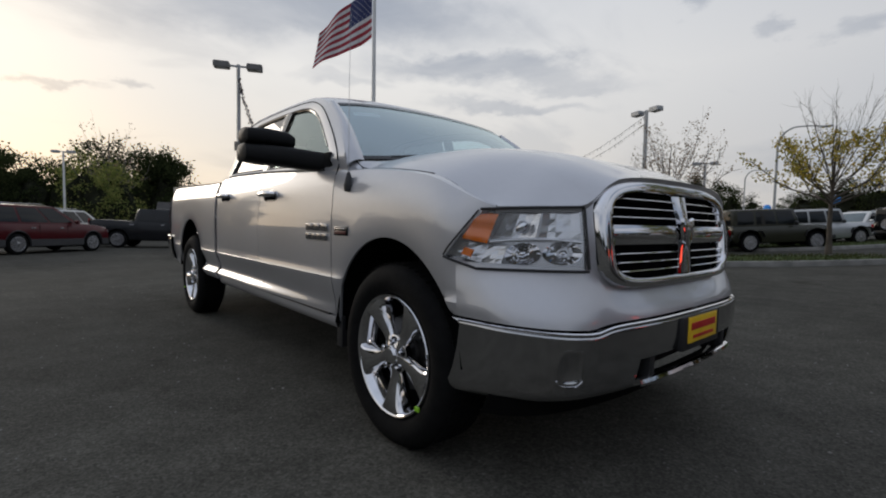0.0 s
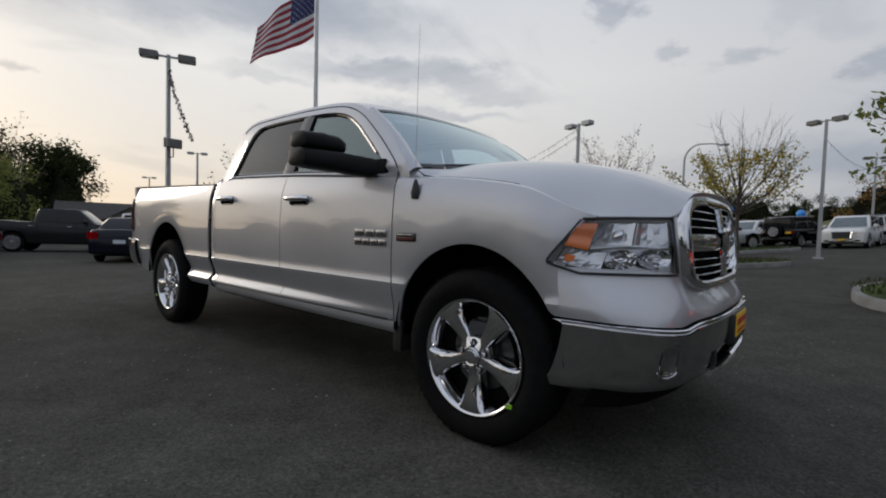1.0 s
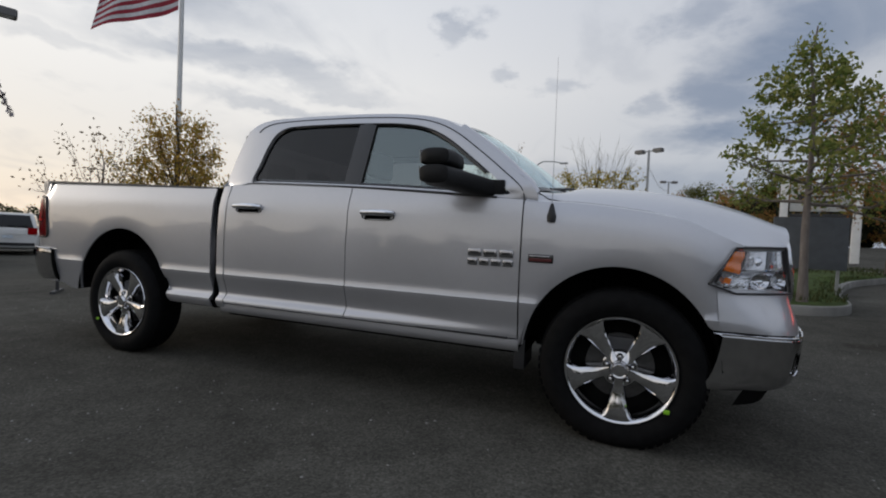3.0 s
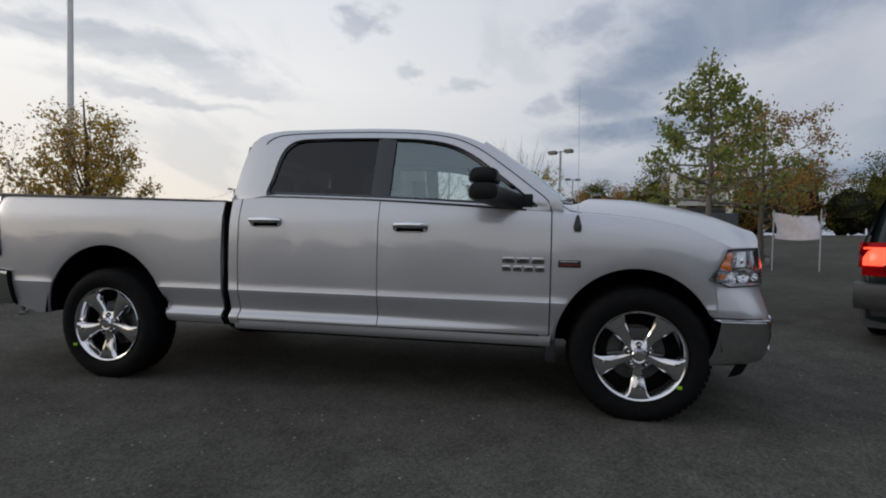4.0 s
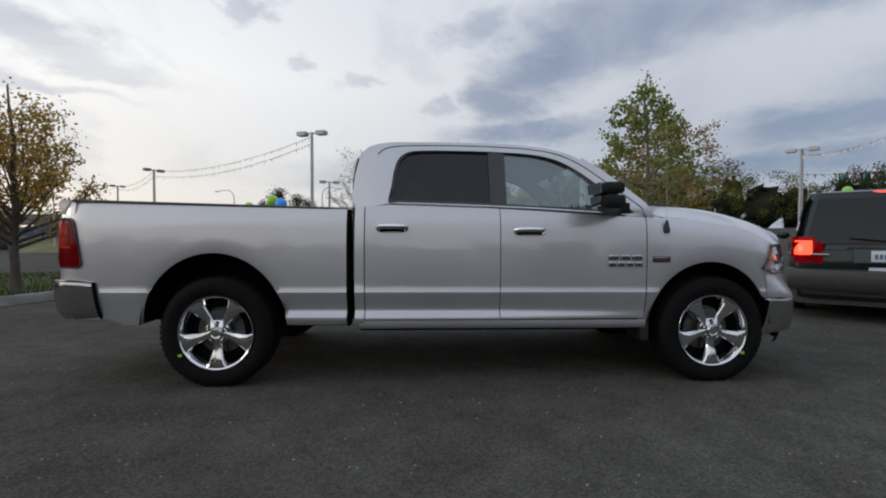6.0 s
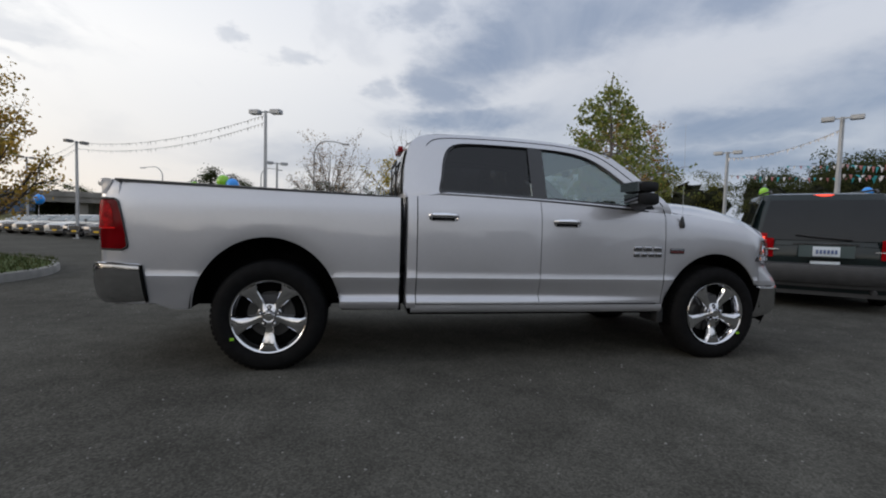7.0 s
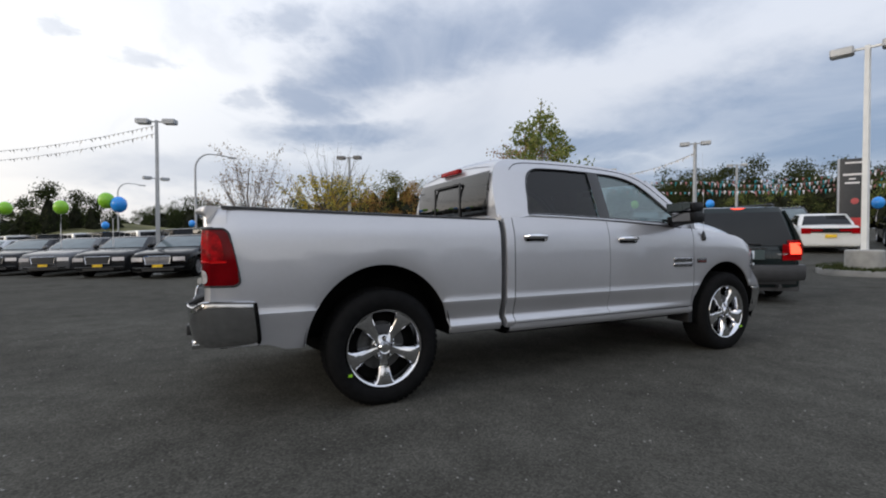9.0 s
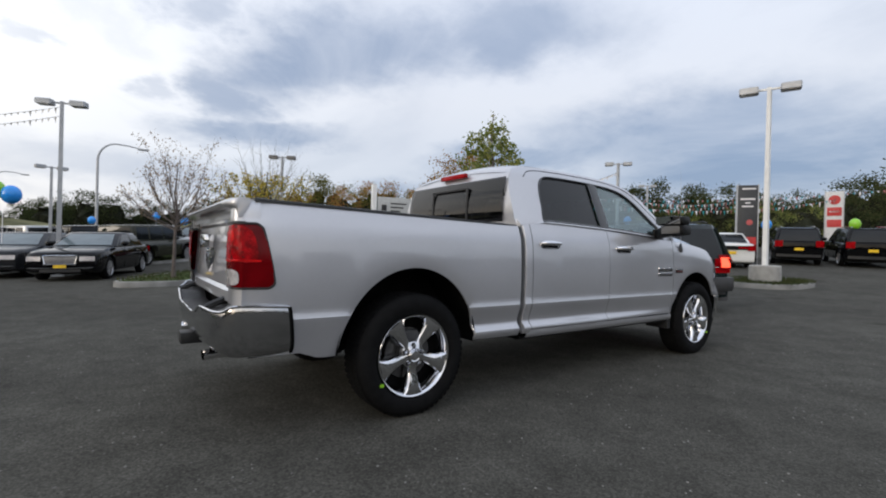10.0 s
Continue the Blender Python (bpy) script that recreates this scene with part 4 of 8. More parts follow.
def hl_path(s):
    s *= HLS[-1]
    return Vector((spline([(d_, p_.x) for d_, p_ in zip(HLS, HLP)], s), spline([(d_, p_.y) for d_, p_ in zip(HLS, HLP)], s), 0))


def hl_pt(u, v, off=0.0):
    """u from the outer to the inner end, v from bottom to top."""
    s0 = 0.30 * v
    s = s0 + (1.0 - s0) * u
    p, q_ = hl_path(s), hl_path(min(1.0, s + 0.02)) - hl_path(max(0.0, s - 0.02))
    n_ = Vector((q_.y, -q_.x, 0)).normalized()
    zb = 0.893 - 0.038 * min(1, u * 4)
    zt = 1.066 + 0.012 * u
    p = p + n_ * (off + 0.004) + Vector((-0.03 * (v - 0.3), 0, 0))
    return (p.x, p.y, zb + (zt - zb) * v)


for far in (False, True):
    def place(g, far=far):
        return g.mirror(YC) if far else g
    lamp = put(place(grid(20, 10, lambda u, v: hl_pt(u, v, -0.060 + 0.04 * abs(2 * u - 1) ** 2))), "headlamp", LAMP_SILVER, label="clear headlamp with chrome reflectors and amber corner")
    put(place(grid(20, 10, lambda u, v: hl_pt(0.015 + 0.97 * u, 0.03 + 0.94 * v, 0.006 + 0.008 * math.sin(math.pi * v)))), "lens", CLEAR, lamp)
    put(place(grid(6, 8, lambda u, v: hl_pt(0.035 + 0.20 * u - 0.03 * v, 0.40 + 0.52 * v, -0.010 - 0.004 * math.sin(40 * v)))), "amber_marker", AMBER, lamp, "amber corner marker")
    put(place(grid(4, 3, lambda u, v: hl_pt(0.10 + 0.07 * u, 0.12 + 0.13 * v, -0.008))), "amber_reflector", AMBER, lamp)
    frng = np.random.default_rng(8)

    def facets(u0, u1, v0, v1, nu, nv, dep):
        """A stepped reflector: flat facets at slightly different depths."""
        g = Geo()
        for i in range(nu):
            for j in range(nv):
                a, b, c, d = u0 + (u1 - u0) * i / nu, u0 + (u1 - u0) * (i + 1) / nu, v0 + (v1 - v0) * j / nv, v0 + (v1 - v0) * (j + 1) / nv
                bend_ = [-0.014 - dep * (1 - ((p - u0) / (u1 - u0) * 2 - 1) ** 2 * 0.9) + frng.uniform(-0.0012, 0.0012) for p in (a, b, b, a)]
                g.add([hl_pt(p, q_, o) for p, q_, o in zip((a, b, b, a), (c, c, d, d), bend_)], [[0, 1, 2, 3]])
        return g

    def bowl(u0, v0, ru, rv, dep):
        return grid(5, 16, lambda r, a: hl_pt(u0 + ru * r * math.cos(2 * math.pi * a), v0 + rv * r * math.sin(2 * math.pi * a), -0.010 - dep * (1 - r * r)))
    put(place(facets(0.27, 0.60, 0.50, 0.93, 5, 4, 0.030)), "high_beam_reflector", LAMP_BRIGHT, lamp, sharp=0)
    put(place(facets(0.62, 0.97, 0.50, 0.93, 5, 4, 0.024)), "low_beam_reflector", LAMP_BRIGHT, lamp, sharp=0)
    put(place(facets(0.06, 0.40, 0.06, 0.36, 7, 4, 0.012)), "corner_reflector", LAMP_BRIGHT, lamp, sharp=0)
    put(place(bowl(0.53, 0.24, 0.13, 0.19, 0.045)), "beam_bowl", CHROME, lamp, sharp=0)
    put(place(bowl(0.82, 0.26, 0.15, 0.19, 0.040)), "turn_bowl", CHROME, lamp, sharp=0)
    for u0, v0, ru, rv in ((0.46, 0.70, 0.05, 0.11), (0.53, 0.24, 0.035, 0.06), (0.82, 0.26, 0.03, 0.05)):
        put(place(bowl(u0, v0, ru, rv, -0.014)), "bulb_shield", CHROME, lamp)
    put(place(grid(18, 3, lambda u, v: hl_pt(0.25 + 0.72 * u, 0.42 + 0.045 * v + 0.05 * math.sin(math.pi * u), -0.004 - 0.006 * math.sin(math.pi * v)))), "divider", CHROME, lamp)
    put(place(grid(2, 8, lambda u, v: hl_pt(0.605 + 0.012 * u, 0.50 + 0.43 * v, -0.006))), "upright_divider", LAMP_SILVER, lamp)
    put(place(tube([hl_pt(k / 12, 1.02, 0.004) for k in range(13)], 0.005, 6)), "top_trim", BLACK, lamp)
    put(place(tube([hl_pt(k / 12, -0.03, 0.004) for k in range(13)], 0.005, 6)), "bottom_trim", BLACK, lamp)
    put(place(tube([hl_pt(1.01, k / 6, 0.002) for k in range(7)], 0.007, 6)), "inner_trim", BLACK, lamp)
    put(place(tube([hl_pt(-0.01, k / 6, 0.004) for k in range(7)], 0.004, 6)), "outer_trim", BLACK, lamp)

# cargo box
put(box(-4.86, -2.86, 0.13, 0.16, 1.05, 1.33), "box_liner", SILVER, both=True)
put(box(-4.88, -2.86, 0.43, 2 * YC - 0.43, 0.83, 0.86), "box_floor", DARKGREY)
put(box(-2.89, -2.855, 0.05, 2 * YC - 0.05, 0.50, 1.32), "box_front", SILVER)
rail = [[(x, 0.034, z - 0.004), (x, 0.036, z + 0.010), (x, 0.06, z + 0.014), (x, 0.15, z + 0.012), (x, 0.165, z - 0.004)] for x, z in [(-4.84 + 1.99 * i / 20, 1.3835 - 0.0485 * i / 20) for i in range(21)]]
put(loft(rail), "box_rail", BLACK, both=True, label="black plastic rail cap")


# tailgate with a spoiler lip
def tg_pt(u, v):
    y = 0.055 + 1.89 * u
    z = 0.80 + 0.585 * v
    dent = 0.020 if 0.12 < v < 0.80 and 0.06 < u < 0.94 else 0.0
    return (-4.940 + 0.035 * v + dent + 0.03 * (2 * u - 1) ** 4, y, z + 0.012 * max(0.0, v - 0.9) * 10 * (1 - (2 * u - 1) ** 2))


put(thick(grid(48, 30, tg_pt), (0.06, 0, 0), 48, 30), "tailgate", SILVER, sharp=28)
def spoiler_ring(y):
    """Section of the lip along the tailgate's top."""
    e = min(1.0, max(0.0, (abs(y - YC) - 0.80) / 0.155))
    k = math.sqrt(1 - e * e)
    pts = [(-4.860, 1.372), (-4.865, 1.390), (-4.905, 1.394), (-4.925 - 0.034 * k, 1.388), (-4.925 - 0.060 * k, 1.375), (-4.925 - 0.068 * k, 1.362), (-4.925 - 0.062 * k, 1.347), (-4.925 - 0.040 * k, 1.338), (-4.925 - 0.014 * k, 1.330), (-4.925, 1.312), (-4.925, 1.285), (-4.900, 1.285)]
    return [(px, y, pz) for px, pz in pts]


put(loft([spoiler_ring(YC - 0.955 * math.cos(math.pi * i / 80)) for i in range(81)]), "tailgate_spoiler", SILVER, sharp=50)


def corner_ring(x):
    """Section across the rear upper corner of the box side, rounded over its top."""
    b = max(0.0, (-4.85 - x) / 0.09)
    y0, z1 = side_y(max(x, -4.88), 1.30) + 0.030 * b ** 3, 1.387 - 0.014 * b ** 4
    return [(x, y0 - 0.010, 1.262), (x, y0 - 0.002, 1.31), (x, y0 + 0.010, z1 - 0.018), (x, y0 + 0.024, z1 - 0.004), (x, y0 + 0.045, z1), (x, 0.150, z1), (x, 0.165, z1 - 0.012), (x, 0.165, 1.262)]


put(loft([corner_ring(-4.810 - 0.130 * i / 14) for i in range(15)]), "box_corner_cap", SILVER, both=True, sharp=50)
hx = -4.945
put(box(hx - 0.03, hx + 0.03, YC - 0.13, YC + 0.13, 1.10, 1.20, 0.02), "tailgate_handle", CHROME)
em = []
for o, sc in ((-0.0, 1.0), (-0.02, 0.95), (-0.03, 0.6)):
    em.append([(-4.91 + o, YC + 0.09 * sc * a, 1.03 + 0.10 * sc * b) for a, b in ((-0.9, 1), (-0.3, 0.8), (0.3, 0.8), (0.9, 1), (1, 0.3), (0.7, -0.4), (0, -1), (-0.7, -0.4), (-1, 0.3))])
put(Geo().add(loft(em).v, [list(reversed(f)) for f in loft(em).f]), "tailgate_emblem", CHROME)
for i in range(3):
    put(box(-4.922, -4.905, 0.20 + 0.07 * i, 0.255 + 0.07 * i, 1.03, 1.07, 0.005), "badge_block", CHROME)


# tail lamps
def tl_pt(a, b, off=0.0):
    """a wraps from the back round to the side, b from bottom to top."""
    z = 0.895 + 0.355 * b
    back = 0.145
    bb = min(1.0, max(0.0, b))
    sidel = (0.210 - 0.072 * bb ** 1.3) * (1 - 0.17 * max(0.0, (abs(2 * bb - 1) - 0.80) / 0.20) ** 2.4)
    s = a * (back + sidel)
    if s < back - 0.04:
        p = (-4.945 + 0.0, 0.19 - s)
    elif s > back + 0.04:
        xx = -4.905 + (s - back - 0.04)
        p = (xx, side_y(max(xx, -4.88), z) - 0.006)
    else:
        q = (s - (back - 0.04)) / 0.08
        ys = side_y(-4.88, z) - 0.006
        p = (-4.945 + 0.04 * q ** 1.6, (0.19 - back + 0.04) * (1 - q ** 0.7) + ys * q ** 0.7)
    n = Vector((-1, 0, 0)).lerp(Vector((0, -1, 0)), min(1, max(0, (s - back + 0.05) / 0.1)))
    return (p[0] + n.x * off, p[1] + n.y * off, z)


for far in (False, True):
    def place(g, far=far):
        return g.mirror(YC) if far else g
    tl = put(place(grid(32, 40, lambda u, v: tl_pt(u, v, -0.002 + 0.010 * math.sin(math.pi * v) ** 0.6))), "tail_lamp", RED_DEEP, label="wraparound red tail lamp with white reverse lens")

    def pill(u0, v0, ru, rv, off):
        def fn(k, a):
            c, s_ = math.cos(2 * math.pi * a), math.sin(2 * math.pi * a)
            v = v0 + rv * k * math.copysign(abs(s_) ** 0.55, s_)
            return tl_pt(u0 + ru * k * math.copysign(abs(c) ** 0.55, c), v, off + 0.010 * math.sin(math.pi * v) ** 0.6)
        return grid(5, 28, fn)
    put(place(pill(0.42, 0.68, 0.40, 0.29, 0.0012)), "upper_lens", RED_FACET, tl)
    put(place(pill(0.42, 0.425, 0.42, 0.022, 0.0022)), "lens_rib", RED_BRIGHT, tl)
    put(place(pill(0.30, 0.80, 0.15, 0.09, 0.0022)), "bulb_lens", RED_BRIGHT, tl)
    put(place(pill(0.245, 0.165, 0.235, 0.125, 0.003)), "reverse_lens", WHITE_LENS, tl, "white reversing lens")
    put(place(grid(24, 3, lambda u, v: tl_pt(u, -0.27 + 0.262 * v, -0.006))), "box_corner", SILVER)
    put(place(tube([tl_pt(1.0, k / 40, 0.0) for k in range(41)], 0.007, 6)), "lamp_seal", BLACK, tl)
    put(place(tube([tl_pt(k / 12, 1.0, 0.0) for k in range(13)], 0.008, 6)), "lamp_edge", BLACK, tl)
    put(place(tube([tl_pt(k / 12, 0.0, 0.0) for k in range(13)], 0.006, 6)), "lamp_foot", BLACK, tl)


# rear bumper
RB = [(-4.655, -0.026), (-4.70, -0.033), (-4.78, -0.036), (-4.86, -0.030), (-4.925, -0.008), (-4.975, 0.035), (-5.008, 0.10), (-5.028, 0.19), (-5.045, 0.35), (-5.055, 0.62), (-5.058, 1.0)]
RBS = [0.0]
for a_, b_ in zip(RB, RB[1:]):
    RBS.append(RBS[-1] + math.dist(a_, b_))


def rb_half(s, v, off=0.0):
    """s runs from the wheel side round the corner to the middle, v from top to bottom."""
    s = min(max(s, 0.0), 1.0) * RBS[-1]
    f = lambda k, d: spline([(e_, p_[k]) for e_, p_ in zip(RBS, RB)], min(max(d, 0), RBS[-1]))
    x, y = f(0, s), f(1, s)
    tx, ty = f(0, s + 0.01) - f(0, s - 0.01), f(1, s + 0.01) - f(1, s - 0.01)
    ln = math.hypot(tx, ty)
    nx, ny = -ty / ln, tx / ln
    zt = spline([(0.0, 0.786), (0.16, 0.796), (0.30, 0.794), (0.37, 0.762), (0.75, 0.755), (0.94, 0.70), (1.4, 0.70)], s)
    zb = spline([(0.0, 0.515), (0.4, 0.512), (1.4, 0.50)], s)
    bulge = spline([(0, 0.0), (0.03, 0.004), (0.4, 0.002), (0.85, -0.022), (1.0, -0.055)], v) + off
    lean = 0.035 * v * max(0.0, 1 - s / 0.25)
    return (x + nx * bulge + lean, y + ny * bulge, zt + (zb - zt) * v)


def rb_pt(u, v, off=0.0):
    if u <= 0.5:
        return rb_half(2 * u, v, off)
    p_ = rb_half(2 - 2 * u, v, off)
    return (p_[0], 2 * YC - p_[1], p_[2])


put(grid(90, 14, rb_pt), "rear_bumper", CHROME_SOFT, sharp=50, label="chrome rear bumper with black step pad")
put(tube([tuple(Vector(rb_pt(i / 90, 0.0, 0.004)) + Vector((0, 0, 0.002))) for i in range(91)], 0.0075, 6), "rear_bumper_edge", CHROME)
put(tube([rb_half(0.0, v_ / 8, -0.004) for v_ in range(9)], 0.014, 6), "bumper_end_seal", UNDER, both=True)
put(grid(60, 3, lambda u, v: (lambda p_: (p_[0] + (0.16 * v if 0.16 < u < 0.84 else 0.0), p_[1] + (YC - p_[1]) * 0.10 * v, p_[2] - 0.004 + 0.010 * v))(rb_pt(u, 0.0, -0.006))), "step_pad", BLACK)
put(box(-5.10, -4.95, 0.93, 1.07, 0.44, 0.52, 0.012), "hitch_receiver", BLACK)
put(tube([(-4.6, 1.55, 0.46), (-4.95, 1.57, 0.47), (-5.03, 1.58, 0.465)], 0.032, 12, False), "exhaust_tip", CHROME)
put(tube([(-4.6, 0.45, 0.46), (-4.95, 0.43, 0.47), (-5.03, 0.42, 0.465)], 0.032, 12, False), "exhaust_tip", CHROME)
for y in (0.35, 1.65):
    put(tube([(-4.93, y, 0.805), (-5.0, y + 0.0, 0.775), (-5.05, y, 0.745)], 0.02, 6), "step_bracket", BLACK)

# underbody and wheel wells: near-black boxes block the view through, deep shade put into their colour
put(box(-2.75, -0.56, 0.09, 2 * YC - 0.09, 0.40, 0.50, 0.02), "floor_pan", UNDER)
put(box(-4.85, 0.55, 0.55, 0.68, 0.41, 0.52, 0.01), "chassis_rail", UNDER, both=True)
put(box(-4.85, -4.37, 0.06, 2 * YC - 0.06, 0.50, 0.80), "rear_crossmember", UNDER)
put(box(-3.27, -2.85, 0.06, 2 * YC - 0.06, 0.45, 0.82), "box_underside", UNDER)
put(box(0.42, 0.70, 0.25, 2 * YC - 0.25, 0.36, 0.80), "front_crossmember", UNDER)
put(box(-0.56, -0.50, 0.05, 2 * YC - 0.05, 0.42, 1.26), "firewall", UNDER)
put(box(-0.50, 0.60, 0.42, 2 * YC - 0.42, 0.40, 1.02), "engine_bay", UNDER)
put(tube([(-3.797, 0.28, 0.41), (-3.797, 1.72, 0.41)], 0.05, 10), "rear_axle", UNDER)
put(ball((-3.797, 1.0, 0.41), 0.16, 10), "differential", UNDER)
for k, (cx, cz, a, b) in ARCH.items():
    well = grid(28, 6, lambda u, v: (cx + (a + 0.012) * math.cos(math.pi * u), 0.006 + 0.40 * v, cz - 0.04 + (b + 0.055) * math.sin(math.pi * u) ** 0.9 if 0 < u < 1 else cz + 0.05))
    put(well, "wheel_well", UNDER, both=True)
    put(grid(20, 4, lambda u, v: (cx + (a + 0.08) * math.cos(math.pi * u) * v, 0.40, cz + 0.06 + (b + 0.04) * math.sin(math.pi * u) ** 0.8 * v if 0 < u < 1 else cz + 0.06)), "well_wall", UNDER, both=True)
put(box(-0.56, -0.50, 0.03, 0.28, 0.33, 0.50, 0.004), "mud_flap", BLACK, both=True)

# door handles, badges, aerial, filler
def handle(x):
    z = 1.197 if x < -2 else 1.177
    y = side_y(x, z)
    dish = loft([[(x + 0.118 * r * math.copysign(abs(math.cos(a)) ** 0.5, math.cos(a)), y + d, z - 0.002 + 0.036 * r * math.copysign(abs(math.sin(a)) ** 0.6, math.sin(a))) for a in [2 * math.pi * k / 28 for k in range(28)]] for r, d in ((1.02, 0.004), (1.0, -0.006), (0.93, -0.007), (0.86, 0.002))])
    h = put(dish, "door_handle", CHROME_SOFT, pickup, "chrome door handle")
    # black block paints the shade of the hollow behind the pull
    put(box(x - 0.095, x + 0.088, y - 0.0075, y + 0.01, z - 0.030, z + 0.004, 0.004), "handle_recess_shade", UNDER, h)
    put(tube([(x - 0.112, y - 0.010, z + 0.008), (x - 0.095, y - 0.036, z + 0.010), (x, y - 0.046, z + 0.011), (x + 0.075, y - 0.040, z + 0.010), (x + 0.108, y - 0.010, z + 0.008)], [0.015, 0.019, 0.020, 0.019, 0.015], 12), "handle_pull", CHROME, h)
    put(lathe_y([(0.011, -0.012), (0.010, -0.015), (0.001, -0.016)], 14, (x + 0.096, y, z - 0.002)), "lock_barrel", STEEL, h)


for x in (-2.49, -1.45):
    handle(x)
bz = 0.974
for row, (n_, pitch, wide, zc, hz_) in enumerate(((3, 0.092, 0.080, bz + 0.004, 0.021), (4, 0.069, 0.058, bz - 0.048, 0.019))):
    for i in range(n_):
        xx = -0.845 + pitch * i
        yy = side_y(xx + wide / 2, zc)
        blk = put(box(xx, xx + wide, yy - 0.010, yy + 0.01, zc - hz_, zc + hz_, 0.005), "badge_block", BADGE, pickup, "chrome badge block")
        put(box(xx + 0.016, xx + wide - 0.016, yy - 0.0115, yy - 0.008, zc - hz_ * 0.35, zc + hz_ * 0.35, 0.001), "badge_inlay", BLACK, blk)
wb = put(box(-0.498, -0.362, side_y(-0.43, 0.97) - 0.008, side_y(-0.43, 0.97) + 0.02, 0.940, 0.986, 0.004), "wing_badge", BLACK_GLOSS, pickup, "dark wing badge with a red stripe")
put(box(-0.490, -0.370, side_y(-0.43, 0.96) - 0.011, side_y(-0.43, 0.97) + 0.02, 0.947, 0.964, 0.003), "wing_badge_stripe", simple("dark_red_enamel", (0.10, 0.015, 0.015), 0.4), wb)
put(box(-0.490, -0.380, side_y(-0.43, 0.96) - 0.011, side_y(-0.43, 0.97) + 0.02, 0.970, 0.979, 0.003), "wing_badge_bar", BADGE, wb)
put(lathe_z([(0.022, -0.03), (0.026, 0.0), (0.02, 0.02), (0.012, 0.055), (0.006, 0.07)], 14, (-0.385, side_y(-0.385, 1.20) - 0.004, 1.195)), "aerial_base", BLACK)
put(tube([(-0.385, side_y(-0.385, 1.20) - 0.004, 1.25), (-0.390, 0.0, 1.70), (-0.395, 0.01, 2.06)], [0.0018, 0.0012, 0.0008], 6), "aerial", LAMP_GREY)


# towing mirrors
def mirror(far):
    def place(g):
        return g.mirror(YC) if far else g
    def pod(rows, e=0.6, n=24):
        return loft([[(x + sx * math.copysign(abs(math.cos(a)) ** e, math.cos(a)), y, z + sz * math.copysign(abs(math.sin(a)) ** e, math.sin(a))) for a in [2 * math.pi * k / n for k in range(n)]] for y, x, z, sx, sz in rows])
    m = put(place(pod(((-0.362, -0.945, 1.380, 0.050, 0.030), (-0.352, -0.945, 1.380, 0.080, 0.048), (-0.27, -0.940, 1.378, 0.088, 0.055), (-0.14, -0.905, 1.374, 0.084, 0.056), (-0.05, -0.845, 1.362, 0.074, 0.056), (0.05, -0.76, 1.348, 0.060, 0.052)))), "tow_mirror", SHELL, label="black folding tow mirror", sharp=50)
    put(place(pod(((-0.354, -0.945, 1.472, 0.046, 0.024), (-0.342, -0.945, 1.474, 0.076, 0.042), (-0.23, -0.945, 1.478, 0.084, 0.047), (-0.12, -0.940, 1.474, 0.078, 0.045), (-0.075, -0.935, 1.464, 0.060, 0.034), (-0.066, -0.935, 1.460, 0.040, 0.020)))), "upper_housing", SHELL, m, sharp=50)
    put(place(thick(grid(6, 4, lambda u, v: (-1.031 - 0.009 * v, -0.330 + 0.245 * u, 1.440 + 0.072 * v)), (0.006, 0, 0), 6, 4)), "mirror_glass", MIRROR, m)
    put(place(thick(grid(6, 4, lambda u, v: (-1.030 - 0.010 * v, -0.330 + 0.185 * u, 1.345 + 0.073 * v)), (0.006, 0, 0), 6, 4)), "spotter_glass", MIRROR, m)
    put(place(box(-0.86, -0.66, 0.026, 0.05, 1.315, 1.40, 0.01)), "mirror_sail", SHELL, m)


mirror(False)
mirror(True)


# cabin
def seat(x, y, w, n="seat"):
    put(box(x - 0.25, x + 0.27, y - w / 2, y + w / 2, 0.72, 0.92, 0.06, 3), n, SEAT)
    secs = []
    for z, d, hw in ((0.88, 0.0, 0.46), (1.1, -0.05, 0.48), (1.35, -0.11, 0.45), (1.45, -0.13, 0.36)):
        secs.append([(x - 0.26 + d + 0.07 * math.cos(a), y + w * hw * math.copysign(abs(math.sin(a)) ** 0.5, math.sin(a)), z) for a in [2 * math.pi * k / 16 for k in range(16)]])
    put(loft(secs), n + "_back", SEAT)
    put(box(x - 0.44, x - 0.34, y - 0.13, y + 0.13, 1.47, 1.66, 0.04, 3), "headrest", SEAT)


seat(-1.35, 0.52, 0.55)
seat(-1.35, 1.48, 0.55)
put(box(-2.60, -2.10, 0.25, 1.75, 0.72, 0.90, 0.06, 3), "rear_bench", SEAT)
put(box(-2.68, -2.52, 0.25, 1.75, 0.85, 1.42, 0.06, 3), "rear_bench_back", SEAT)
for y in (0.5, 1.0, 1.5):
    put(box(-2.70, -2.60, y - 0.13, y + 0.13, 1.42, 1.58, 0.04, 3), "headrest", SEAT)
put(box(-0.95, -0.52, 0.10, 1.90, 0.90, 1.27, 0.08, 3), "dashboard", DASH)
put(box(-0.80, -0.45, 0.15, 1.85, 1.20, 1.325, 0.05, 3), "dash_top", DASH)
ringp = [(-1.02 - 0.06 * math.sin(a), 1.48 + 0.19 * math.cos(a), 1.20 + 0.18 * math.sin(a)) for a in [2 * math.pi * k / 24 for k in range(25)]]
put(tube(ringp, 0.016, 8, False), "steering_wheel", DASH)
put(tube([(-0.9, 1.48, 1.18), (-1.02, 1.48, 1.20)], 0.05, 10), "steering_hub", DASH)
put(box(-1.03, -1.0, 0.93, 1.07, 1.67, 1.73, 0.012), "rear_view_mirror", BLACK)
